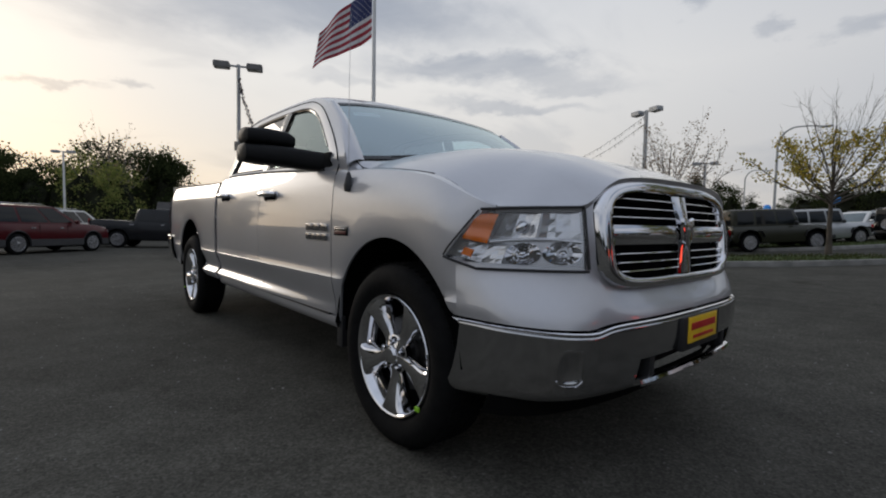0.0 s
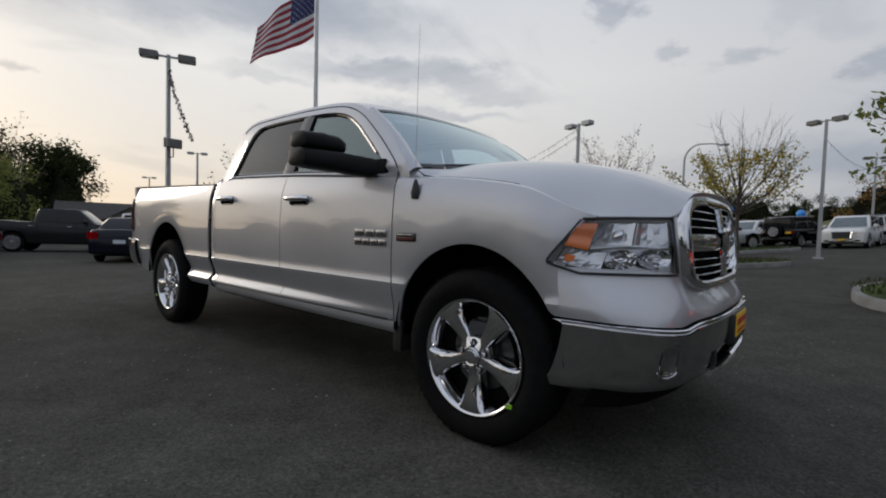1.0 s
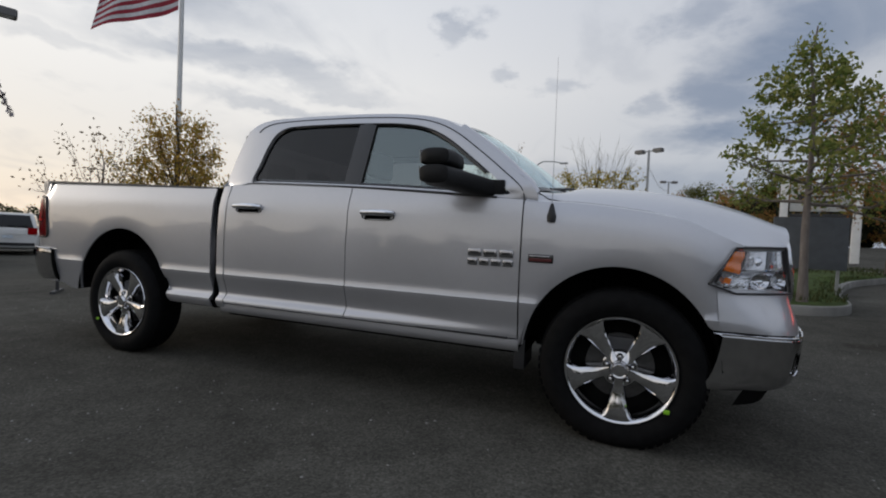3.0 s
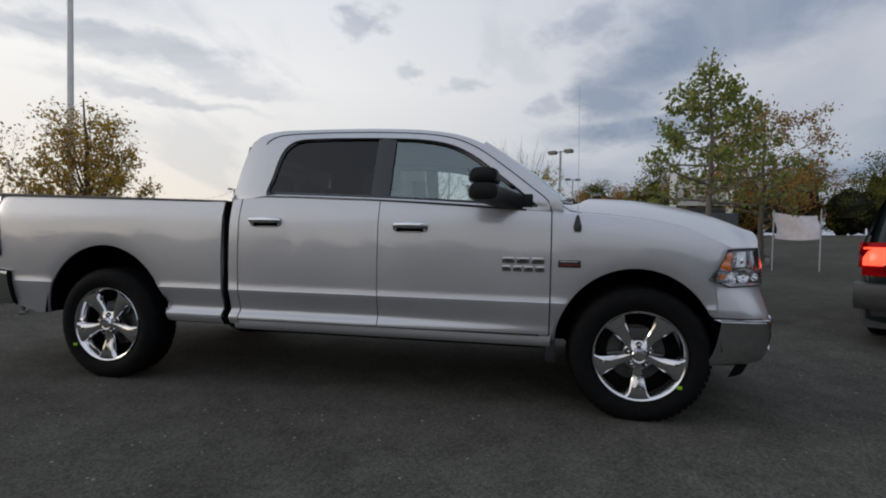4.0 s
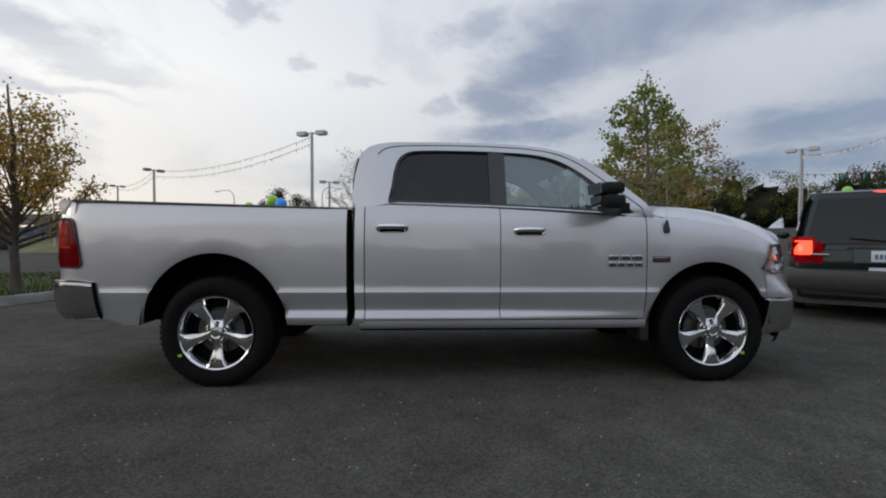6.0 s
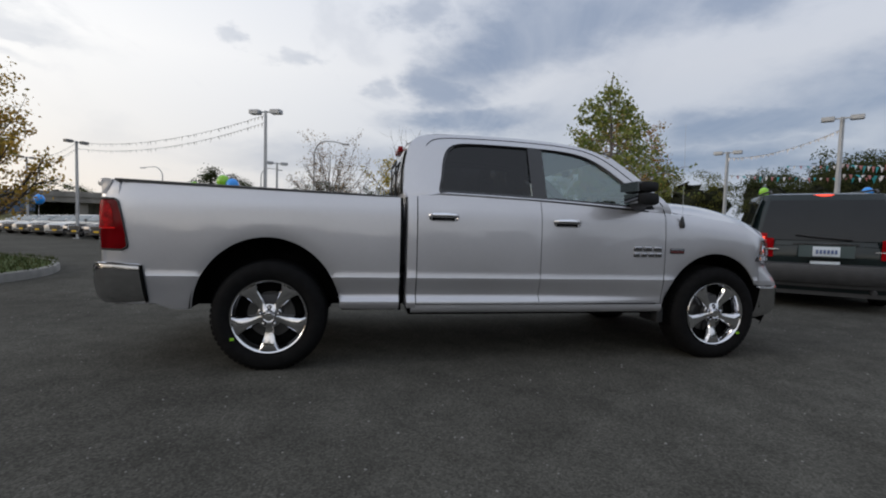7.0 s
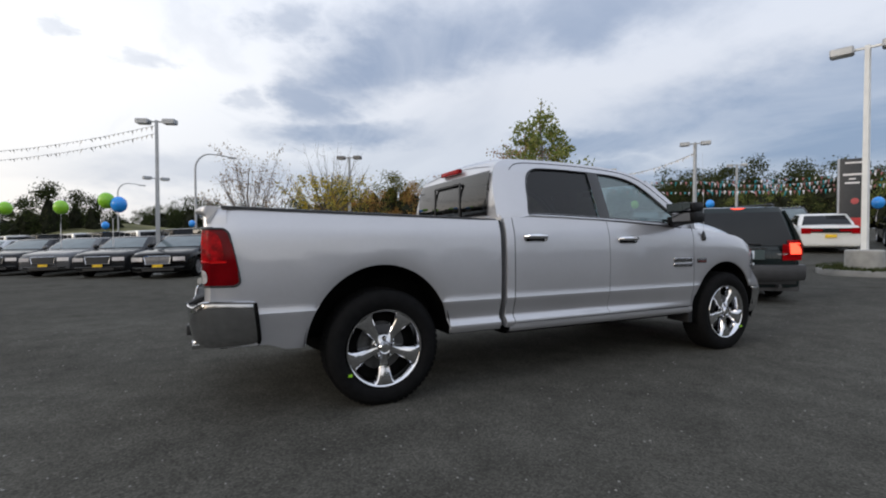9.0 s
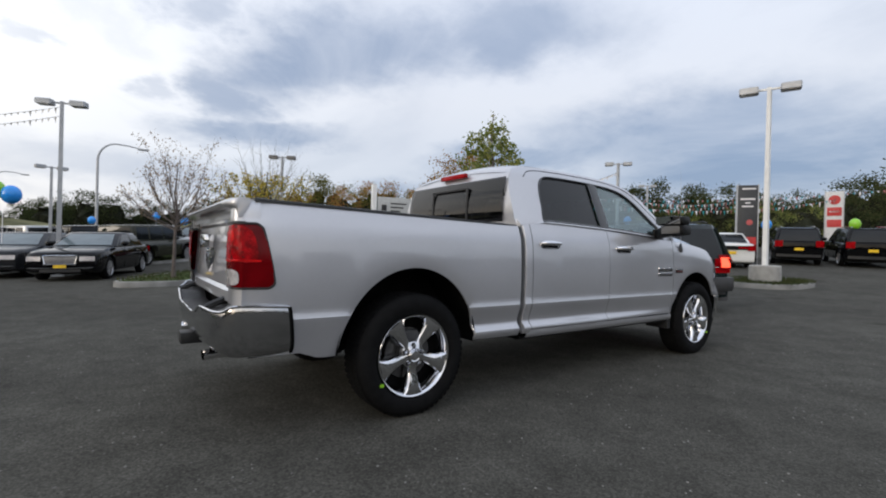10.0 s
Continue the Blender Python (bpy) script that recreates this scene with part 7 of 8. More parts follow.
# strings between the far poles
for a, b, sag in (((-7.15, 17.1, 5.5), (-19.7, 27.2, 5.3), 0.5), ((-7.15, 17.1, 5.2), (-19.7, 27.2, 4.95), 0.55), ((-19.7, 27.2, 5.3), (-30.5, 40.4, 5.7), 0.4), ((-19.7, 27.2, 4.95), (-30.5, 40.4, 5.4), 0.45), ((-30.5, 40.4, 5.6), (-46.0, 53.0, 5.8), 0.5), ((1.0, 20.6, 4.8), (3.3, 37.5, 5.6), 0.4), ((14.9, 11.2, 5.2), (15.6, 17.5, 5.0), 0.3)):
    st = thing("pennant_string", a, "thin line with faded pennants between light poles", "pennant string", "pennant strings")
    A, B = Vector((0, 0, 0)), Vector(b) - Vector(a)
    pts = [A.lerp(B, k / 24) - Vector((0, 0, sag * 4 * (k / 24) * (1 - k / 24))) for k in range(25)]
    tube(pts, 0.007, 4).obj("line", BLACK, st)
    rng = np.random.default_rng(int(abs(a[0] * 10 + b[0])))
    V, F = [], []
    for k in range(1, 72):
        p = A.lerp(B, k / 72) - Vector((0, 0, sag * 4 * (k / 72) * (1 - k / 72)))
        d = B.normalized() * 0.05
        w = Vector(rng.normal(0, 0.05, 3))
        i = len(V)
        V += [p - d, p + d, p + Vector((0, 0, -0.13)) + w]
        F.append([i, i + 1, i + 2])
    tagged(make("bunting", V, F, FLAG_WHITE if a[0] > 10 else LAMP_GREY, st, sharp=0), kind="stuff")
# coloured pennants across the far corner
for k, (a, b) in enumerate((((14.9, 11.2, 3.9), (24.0, 8.0, 4.6)), ((14.9, 11.2, 3.5), (26.0, 5.0, 4.4)), ((15.6, 17.5, 4.1), (30.0, 9.0, 4.8)), ((22.0, 20.0, 5.2), (34.0, 4.0, 5.6)))):
    st = thing("pennant_string", a, "string of teal, white and red pennants", "pennant string", "pennant strings")
    A, B = Vector((0, 0, 0)), Vector(b) - Vector(a)
    tube([A.lerp(B, q / 20) - Vector((0, 0, 1.8 * (q / 20) * (1 - q / 20))) for q in range(21)], 0.007, 4).obj("line", BLACK, st)
    for j, mat in enumerate((simple("teal_pennant", (0.03, 0.30, 0.33), 0.6), FLAG_WHITE, simple("red_pennant", (0.35, 0.14, 0.13), 0.6))):
        V, F = [], []
        for q in range(j, 66, 3):
            p = A.lerp(B, q / 66) - Vector((0, 0, 1.8 * (q / 66) * (1 - q / 66)))
            d = B.normalized() * 0.06
            i = len(V)
            V += [p - d, p + d, p + Vector((0, 0, -0.19)) + Vector(np.random.default_rng(q).normal(0, 0.05, 3))]
            F.append([i, i + 1, i + 2])
        tagged(make("bunting", V, F, mat, st, sharp=0), kind="stuff")

# ---------------- flagpole ----------------
FX, FY = -14.2, 8.75
fp = thing("flagpole", (FX, FY, ground_z(FX, FY)), "tall white flagpole flying a striped flag", "flagpole")
tube([(0, 0, 0), (0, 0, 4), (0, 0, 8), (0, 0, 12)], [0.095, 0.09, 0.075, 0.05], 16).obj("pole", WHITE_PAINT, fp)
ball((0, 0, 12.08), 0.09, 8).obj("finial", YELLOW, fp)
tube([(0.10, 0, 1.2), (0.09, 0.02, 6.0), (0.07, 0, 11.9)], 0.006, 4).obj("halyard", LAMP_GREY, fp)
fdir = Vector((-0.62, -0.78, 0)).normalized()


def flag_pt(u, v):
    """u from the hoist to the fly, v from the bottom up; it sags in a light wind."""
    wave = 0.14 * math.sin(7.0 * u + 1.0) * u + 0.06 * math.sin(13 * u + 3 * v)
    droop = 1.35 * u ** 1.1 + 0.12 * math.sin(5 * u) * (1 - v)
    p = Vector((0, 0, 8.45 + 2.0 * v * (1 - 0.25 * u) - droop)) + fdir * (0.10 + 2.35 * u * (1 - 0.12 * v))
    side = Vector((fdir.y, -fdir.x, 0))
    q = p + side * wave
    return (q.x, q.y, q.z)


flag = new("flag")
flag.parent = fp
NU = 30
for k in range(13):
    v0, v1 = k / 13, (k + 1) / 13
    u0 = 0.40 if k >= 6 else 0.0
    g = grid(NU, 2, lambda u, v: flag_pt(u0 + (1 - u0) * u, v0 + (v1 - v0) * v))
    g.obj("stripe", FLAG_RED if k % 2 == 0 else FLAG_WHITE, flag, sharp=60)
grid(12, 12, lambda u, v: flag_pt(0.40 * u, 6 / 13 + 7 / 13 * v)).obj("canton", FLAG_BLUE, flag, sharp=60)
star = Geo()
for r in range(9):
    for c in range(6 if r % 2 == 0 else 5):
        u, v = 0.40 * ((c + (0.5 if r % 2 == 0 else 1.0)) / 6), 6 / 13 + 7 / 13 * (r + 0.7) / 9.4
        p, px, py = Vector(flag_pt(u, v)), Vector(flag_pt(u + 0.01, v)), Vector(flag_pt(u, v + 0.01))
        ex, ey = (px - p).normalized(), (py - p).normalized()
        n = ex.cross(ey) * 0.008
        for s in (-1, 1):
            pts = [p + n * s + (ex * math.sin(2 * math.pi * k / 10) + ey * math.cos(2 * math.pi * k / 10)) * (0.033 if k % 2 == 0 else 0.014) for k in range(10)]
            star.add(pts, [list(range(10))])
star.obj("stars", FLAG_WHITE, flag, sharp=0)

# ---------------- islands ----------------


def island(name, pts, label, mound=0.08):
    """A kerbed bed: concrete rim with a lawn inside."""
    isl = thing(name, (pts[0][0], pts[0][1], 0), label, "kerbed island", kind="structure")
    o = Vector((pts[0][0], pts[0][1], 0))
    n = len(pts)
    P = [Vector((x, y, ground_z(x, y))) for x, y in pts]
    # finer outline
    fine = []
    for i in range(n):
        p0, p1, p2, p3 = P[i - 1], P[i], P[(i + 1) % n], P[(i + 2) % n]
        for k in range(6):
            t = k / 6
            fine.append(0.5 * ((2 * p1) + (p2 - p0) * t + (2 * p0 - 5 * p1 + 4 * p2 - p3) * t * t + (3 * p1 - p0 - 3 * p2 + p3) * t ** 3))
    c = sum(fine, Vector()) / len(fine)
    secs = []
    for p in fine:
        d = (c - p)
        d.z = 0
        d.normalize()
        g = Vector((p.x, p.y, ground_z(p.x, p.y)))
        secs.append([g + Vector((0, 0, -0.05)) - o, g - o + Vector((0, 0, 0.10)), g - o + d * 0.02 + Vector((0, 0, 0.145)), g - o + d * 0.15 + Vector((0, 0, 0.15)), g - o + d * 0.16 + Vector((0, 0, -0.05))])
    secs.append(secs[0])
    loft(secs, True, False).obj("kerb", KERB, isl, "weathered concrete kerb", sharp=50)
    V, F = [], []
    m = len(fine)
    for ring_, q in enumerate((0.0, 0.35, 0.7)):
        for p in fine:
            d = (c - p)
            dn = d.normalized()
            pp = p + dn * 0.14 + (d - dn * 0.14) * q
            V.append((pp.x - o.x, pp.y - o.y, ground_z(pp.x, pp.y) + 0.135 + mound * math.sin(q * 1.57)))
    V.append((c.x - o.x, c.y - o.y, ground_z(c.x, c.y) + 0.135 + mound))
    for r_ in range(2):
        for i in range(m):
            a, b = r_ * m + i, r_ * m + (i + 1) % m
            F.append([a, b, b + m, a + m])
    F += [[2 * m + i, 2 * m + (i + 1) % m, 3 * m] for i in range(m)]
    make("lawn", V, F, GRASS, isl, sharp=60)
    # grass blades
    rng = np.random.default_rng(len(pts) * 7 + int(abs(pts[0][0] * 10)))
    poly = [(p.x, p.y) for p in fine]
    BV, BF = [], []
    xs, ys = [p[0] for p in poly], [p[1] for p in poly]
    tries = 0
    while len(BF) < 2600 and tries < 20000:
        tries += 1
        x, y = rng.uniform(min(xs), max(xs)), rng.uniform(min(ys), max(ys))
        inside = False
        j = len(poly) - 1
        for i in range(len(poly)):
            if (poly[i][1] > y) != (poly[j][1] > y) and x < (poly[j][0] - poly[i][0]) * (y - poly[i][1]) / (poly[j][1] - poly[i][1]) + poly[i][0]:
                inside = not inside
            j = i
        if not inside:
            continue
        a = rng.uniform(0, 6.28)
        h = rng.uniform(0.05, 0.11)
        z = ground_z(x, y) + 0.13 + mound * 0.5
        i = len(BV)
        BV += [(x - o.x - 0.012 * math.cos(a), y - o.y - 0.012 * math.sin(a), z), (x - o.x + 0.012 * math.cos(a), y - o.y + 0.012 * math.sin(a), z), (x - o.x + rng.normal(0, 0.03), y - o.y + rng.normal(0, 0.03), z + h)]
        BF.append([i, i + 1, i + 2])
    make("grass_blades", BV, BF, LEAF_DULL, isl, sharp=0)
    return isl


island("island_main", [(1.7, 7.2), (2.55, 6.35), (3.5, 6.75), (4.1, 8.8), (5.3, 11.4), (7.2, 13.6), (6.4, 15.5), (4.0, 14.0), (2.6, 11.0), (1.7, 9.2)], "grassed island with a concrete kerb", 0.16)
island("island_tail", [(-9.2, 4.5), (-9.0, 6.4), (-10.2, 8.6), (-12.5, 10.2), (-14.9, 9.8), (-14.5, 8.0), (-12.0, 6.0), (-10.4, 4.4)], "planted island with a concrete kerb round the flagpole", 0.05)
island("island_row", [(-5.6, 11.9), (-4.2, 11.4), (-2.8, 12.4), (-1.0, 14.2), (0.4, 16.2), (-0.6, 17.6), (-2.6, 16.6), (-4.6, 14.4)], "narrow grass island with a concrete kerb", 0.05)
island("island_far", [(-7.5, 23.0), (-4.4, 22.2), (-1.0, 25.6), (0.2, 28.8), (-1.2, 30.2), (-5.0, 27.6)], "long grass island with a low kerb", 0.05)
island("island_pole", [(9.4, 3.5), (10.0, 2.3), (11.7, 2.2), (11.9, 3.3), (10.6, 4.1)], "small kerbed bed under the light pole", 0.0)

# ---------------- trees near the lot ----------------
tree("young maple with thinning green leaves in a grass island", 2.90, 6.90, 4.85, 0.36, 1.45, LEAF_GREEN, 4700, 0.052, 11, BARK_PALE, "cone", 0.20, 8, 30, 0.075, 0.080, (-0.06, 0.06))
tree("ornamental tree in yellowing olive autumn leaf", -9.5, 5.0, 4.65, 0.24, 1.18, LEAF_OLIVE, 9000, 0.036, 23, BARK, "fountain", 0.13, 11, 36, 0.085, 0.075)
tree("nearly bare young tree with sparse buff leaves", -4.2, 12.6, 4.15, 0.44, 1.42, LEAF_BUFF, 1700, 0.034, 31, BARK_MID, "fountain", 0.13, 14, 30, 0.056, 0.07)
tree("ornamental tree with bare upper twigs and yellow lower leaves", -1.0, 15.7, 4.45, 0.40, 1.85, LEAF_YELLOW, 2800, 0.050, 47, BARK, "fountain", 0.30, 12, 30, 0.075, 0.08, (0.0, 0.0), (0.42, 0.76))
tree("orange and russet maple on the grass island", 6.6, 12.9, 5.0, 0.28, 1.8, LEAF_ORANGE, 5200, 0.05, 53, BARK, "oval", 0.15, 7, 22, 0.09, 0.15)
tree("thin tree with a few brown leaves", -14.0, 6.2, 4.2, 0.28, 1.6, LEAF_BROWN, 1000, 0.045, 61, BARK_PALE, "fountain", 0.0, 9, 20, 0.07, 0.14)
tree("bare thin tree standing behind the lamps", -40.5, 2.4, 9.7, 0.40, 2.6, LEAF_BUFF, 260, 0.09, 67, BARK_PALE, "fountain", 0, 8, 22, 0.15, 0.25)

# ---------------- far woods ----------------
woods("woods_west", "dark mixed woodland beyond the car park", stand(172, 196, 68, 9.0, 3.2, 15, 1) + stand(174, 190, 60, 7.0, 2.6, 8, 2), LEAF_DARK, 3, 0.26, 900)
woods("trees_round", "dark rounded evergreen trees", stand(167.8, 172.0, 47, 7.0, 2.5, 4, 4, 3, 0.10), LEAF_DARK, 5, 0.24, 1100)
woods("trees_light", "yellow-green broadleaf trees", stand(172.6, 177.2, 37, 5.2, 1.9, 5, 6, 2, 0.15), LEAF_GREEN, 7, 0.22, 700)
woods("hedge_west", "low dark hedge behind parked cars", stand(150, 169, 58, 2.9, 2.6, 26, 8, 2, 0.15), LEAF_DARK, 9, 0.5, 320)
woods("woods_east", "dull green woodland beyond the lot", stand(8, 46, 60, 6.7, 3.6, 28, 10, 6) + stand(10, 44, 50, 4.6, 2.8, 18, 12, 3), LEAF_DULL, 11, 0.24, 900)
woods("woods_east_near", "bright green shrubs in front of the woodland", stand(14, 34, 46, 3.4, 2.2, 6, 14, 3), LEAF_GREEN, 15, 0.22, 600)
woods("woods_north", "dark woodland across the lot", stand(72, 99, 82, 5.4, 3.6, 26, 16, 5), LEAF_DARK, 17, 0.25, 900)
woods("trees_autumn", "russet and gold autumn trees beyond the lot", stand(56, 84, 50, 5.9, 2.8, 13, 18, 6), LEAF_ORANGE, 19, 0.22, 800)
woods("trees_autumn_green", "green-gold trees beyond the lot", stand(48, 82, 54, 6.2, 2.8, 14, 20, 6), LEAF_MOSS, 21, 0.22, 800)
woods("woods_south", "dark belt of trees along the near side of the lot", stand(206, 352, 54, 5.6, 3.6, 50, 30, 4, 0.3), LEAF_DARK, 31, 0.30, 520)
woods("woods_bank", "dark trees along the motorway bank", stand(97, 122, 88, 4.7, 3.4, 22, 22, 8, 0.35) + [(-24.7, 68.8, 8.0, 1.9), (-27.2, 70.5, 6.2, 2.2), (-20.5, 70.0, 6.4, 1.7), (-22.6, 71.5, 6.9, 1.9), (-18.6, 72.0, 5.2, 2.0)], LEAF_DARK, 23, 0.26, 800)

# grass bank and motorway bridge
bank = []
for k in range(25):
    az = 78 + 54 * k / 24
    row_ = []
    for d, z in ((62, 0.0), (66, 0.8), (72, 2.6), (78, 3.4), (96, 3.6), (120, 3.2)):
        x, y = polar(az, d + 2 * math.sin(k * 1.3))
        row_.append((x, y, ground_z(x, y) - 0.4 + z * (0.75 + 0.25 * math.sin(k * 0.7)) * (1 if az < 116 else 0.55)))
    bank.append(row_)
tagged(loft(bank, False, False).obj("bank", EARTH, None, sharp=80), "dry grass bank below the motorway", "bank", kind="structure")
br = thing("bridge", (*polar(124, 74), 0), "grey concrete motorway bridge beyond the lot", "bridge")
bo = Vector((*polar(124, 74), 0))
p0, p1 = Vector((*polar(114, 76), 0)), Vector((*polar(141, 98), 0))
d = (p1 - p0).normalized()
n = Vector((-d.y, d.x, 0))


def beam(a, b, z0, z1, w):
    pts = []
    for p in (a, b):
        pts.append([p - n * w + Vector((0, 0, z0)) - bo, p + n * w + Vector((0, 0, z0)) - bo, p + n * w + Vector((0, 0, z1)) - bo, p - n * w + Vector((0, 0, z1)) - bo])
    return loft(pts)


OLD_CONCRETE = simple("weathered_concrete", (0.19, 0.185, 0.175), 0.9, 0, 0, 0.3, 0.6, 0.3)
beam(p0, p1, 2.5, 3.2, 3.0).obj("deck", OLD_CONCRETE, br, sharp=30)
beam(p0, p1, 3.2, 3.9, 3.15).obj("parapet", OLD_CONCRETE, br, sharp=30)
for q in (0.15, 0.4, 0.65, 0.9):
    c = p0.lerp(p1, q)
    beam(c - d * 0.7, c + d * 0.7, -1.0, 2.5, 2.2).obj("pier", OLD_CONCRETE, br, sharp=30)
# skyline ridge, with the blue of distant haze put into its colour
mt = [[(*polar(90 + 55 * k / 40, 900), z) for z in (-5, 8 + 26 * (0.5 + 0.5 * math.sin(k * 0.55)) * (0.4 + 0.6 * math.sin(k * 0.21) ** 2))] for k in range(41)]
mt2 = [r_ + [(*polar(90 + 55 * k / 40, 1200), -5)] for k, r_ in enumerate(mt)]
tagged(loft(mt2, False, False).obj("mountains", simple("far_ridge_haze", (0.10, 0.14, 0.20), 1.0, 0, 0, 0.2, 0.01), None, sharp=80), "far ridge on the skyline, painted haze blue", "hills", kind="structure")

# curved motorway lamps
for x, y, h, a in ((-6.8, 34.1, 7.2, 0), (-27.0, 58.0, 7.4, 170), (-16.0, 60.0, 7.4, 0)):
    sl = thing("street_lamp", (x, y, ground_z(x, y)), "tall curved grey street lamp", "street lamp", "curved street lamps")
    c, s = math.cos(radians(a)), math.sin(radians(a))
    tube([(0, 0, 0)] + [(1.0 * (1 - math.cos(q * 0.19)) * c, 1.0 * (1 - math.cos(q * 0.19)) * s, h * 0.84 + h * 0.16 * math.sin(q * 0.19)) for q in range(9)] + [(1.6 * c, 1.6 * s, h - 0.03), (2.3 * c, 2.3 * s, h - 0.14)], [0.09] + [0.07 - 0.003 * q for q in range(9)] + [0.042, 0.04], 8).obj("mast", LAMP_GREY, sl)
    box(-0.3, 0.3, -0.12, 0.12, -0.08, 0.04, 0.03).moved(Matrix.Translation((2.4 * c, 2.4 * s, h - 0.15)) @ Matrix.Rotation(radians(a), 4, "Z")).obj("head", LAMP_GREY, sl)

# ---------------- house, signs and small things ----------------
hx, hy = -42.0, 10.2
hz = ground_z(hx, hy)
house = thing("house", (hx, hy, hz), "low house with a dark gabled roof beyond the lot", "house")
hm = Matrix.Rotation(radians(-12), 4, "Z")
box(-3.5, 3.5, -4.0, 4.0, 0, 1.9).moved(hm).obj("wall", SIDING, house)
rf = loft([[(-4.0, y, 1.75), (0, y, 3.0), (4.0, y, 1.75), (4.0, y, 1.6), (0, y, 2.82), (-4.0, y, 1.6)] for y in (-4.5, 4.5)])
rf.moved(hm).obj("roof", ROOF_DARK, house, sharp=30)
gb = loft([[(3.2, y, 1.7), (3.2, (y * 0.0), 2.6), (3.2, -y, 1.7)] for y in (1.6,)] + [[(4.4, 1.6, 1.7), (4.4, 0, 2.6), (4.4, -1.6, 1.7)]])
gb.moved(hm).obj("gable", SIDING, house, sharp=30)
loft([[(3.0, -1.9, 1.62), (3.0, 0, 2.72), (3.0, 1.9, 1.62), (3.0, 1.9, 1.5), (3.0, 0, 2.6), (3.0, -1.9, 1.5)], [(4.7, -1.9, 1.62), (4.7, 0, 2.72), (4.7, 1.9, 1.62), (4.7, 1.9, 1.5), (4.7, 0, 2.6), (4.7, -1.9, 1.5)]]).moved(hm).obj("gable_roof", ROOF_DARK, house, sharp=30)
for y in (-0.5,):
    w = box(4.39, 4.44, y, y + 1.0, 0.7, 1.6, 0.01).moved(hm).obj("window", WHITE_PAINT, house)
    box(4.43, 4.46, y + 0.08, y + 0.92, 0.78, 1.52).moved(hm).obj("pane", CAR_DARKGLASS, w)


def hydrant(x, y, lift):
    h = thing("fire_hydrant", (x, y, ground_z(x, y) + lift), "red fire hydrant with a silver bonnet and caps", "fire hydrant")
    body = lathe_z([(0.15, 0.0), (0.15, 0.03), (0.115, 0.04), (0.11, 0.10), (0.105, 0.44), (0.13, 0.45), (0.13, 0.49), (0.11, 0.50)], 20).obj("barrel", HYDRANT_RED, h, sharp=35)
    lathe_z([(0.155, 0.50), (0.155, 0.53), (0.14, 0.56), (0.11, 0.61), (0.06, 0.645), (0.035, 0.65), (0.035, 0.70), (0.001, 0.705)], 20).obj("bonnet", LAMP_GREY, h, "silver bonnet", sharp=35)
    for a in (20, 110, 200):
        m = Matrix.Translation((0, 0, 0.40)) @ Matrix.Rotation(radians(a), 4, "Z")
        lathe_y([(0.05, -0.09), (0.055, -0.14), (0.06, -0.145), (0.06, -0.18), (0.02, -0.185), (0.02, -0.21), (0.001, -0.21)], 14).moved(m).obj("outlet_cap", LAMP_GREY, h, sharp=35)
    return h


hydrant(2.25, 7.25, 0.32)

# grey board on posts, white sign frame and a torn white banner
gx, gy = 3.35, 8.3
bd = thing("notice_board", (gx, gy, ground_z(gx, gy) + 0.22), "plain grey board on two thin posts, seen from behind", "sign")
bm_ = Matrix.Rotation(radians(-8), 4, "Z")
box(-0.55, 0.62, -0.02, 0.02, 0.42, 1.42, 0.006).moved(bm_).obj("panel", simple("slate_panel", (0.10, 0.11, 0.125), 0.6), bd)
for x in (-0.45, 0.5):
    box(x - 0.025, x + 0.025, 0.02, 0.06, -0.2, 1.4, 0.004).moved(bm_).obj("post", LAMP_GREY, bd)
wx, wy = 7.7, 21.5
ws_ = thing("roadside_sign", (wx, wy, ground_z(wx, wy)), "white framed roadside sign with a pale panel", "sign")
wm = Matrix.Rotation(radians(-12), 4, "Z")
for x in (-1.1, 1.35):
    box(x - 0.14, x + 0.14, -0.14, 0.14, -0.3, 4.1 if x < 0 else 3.5, 0.02).moved(wm).obj("post", WHITE_PAINT, ws_)
box(-0.9, 1.2, -0.08, 0.08, 2.2, 3.4, 0.02).moved(wm).obj("panel", simple("pale_panel", (0.48, 0.49, 0.48), 0.6), ws_)
box(-0.9, 1.2, -0.06, 0.06, 1.7, 2.1, 0.02).moved(wm).obj("dark_panel", BLACK, ws_)
box(-0.65, -0.35, -0.095, -0.08, 2.6, 2.95, 0.02).moved(wm).obj("mark", BLACK, ws_)
for k in range(3):
    box(-0.1, 0.9 - 0.2 * k, -0.092, -0.082, 3.0 - 0.22 * k, 3.08 - 0.22 * k).moved(wm).obj("text_bar", BLACK, ws_)
bx, by = 6.7, 11.2
bn = thing("banner", (bx, by, ground_z(bx, by) + 0.15), "torn white cloth banner hanging on a line", "banner")
bnm = Matrix.Rotation(radians(-28), 4, "Z")
grid(12, 8, lambda u, v: (-0.5 + 1.0 * u + 0.06 * math.sin(5 * v), 0.08 * math.sin(6 * u + 2 * v), 0.75 + 0.75 * v - 0.12 * u * v - 0.05 * math.sin(3 * u))).moved(bnm).obj("cloth", simple("white_cloth", (0.66, 0.62, 0.66), 0.85), bn, sharp=60)
for x in (-0.52, 0.52):
    tube([(x, 0, -0.25), (x, 0, 1.55)], 0.018, 6).moved(bnm).obj("stake", LAMP_GREY, bn)


ax, ay = -7.6, 1.97
ab = thing("sign_board", (ax, ay, ground_z(ax, ay)), "low white sign board with two rows of dark bars", "sign")
am = Matrix.Rotation(radians(48), 4, "Z")
box(-0.36, 0.36, -0.015, 0.015, 1.02, 1.44, 0.008).moved(am).obj("panel", WHITE_PAINT, ab)
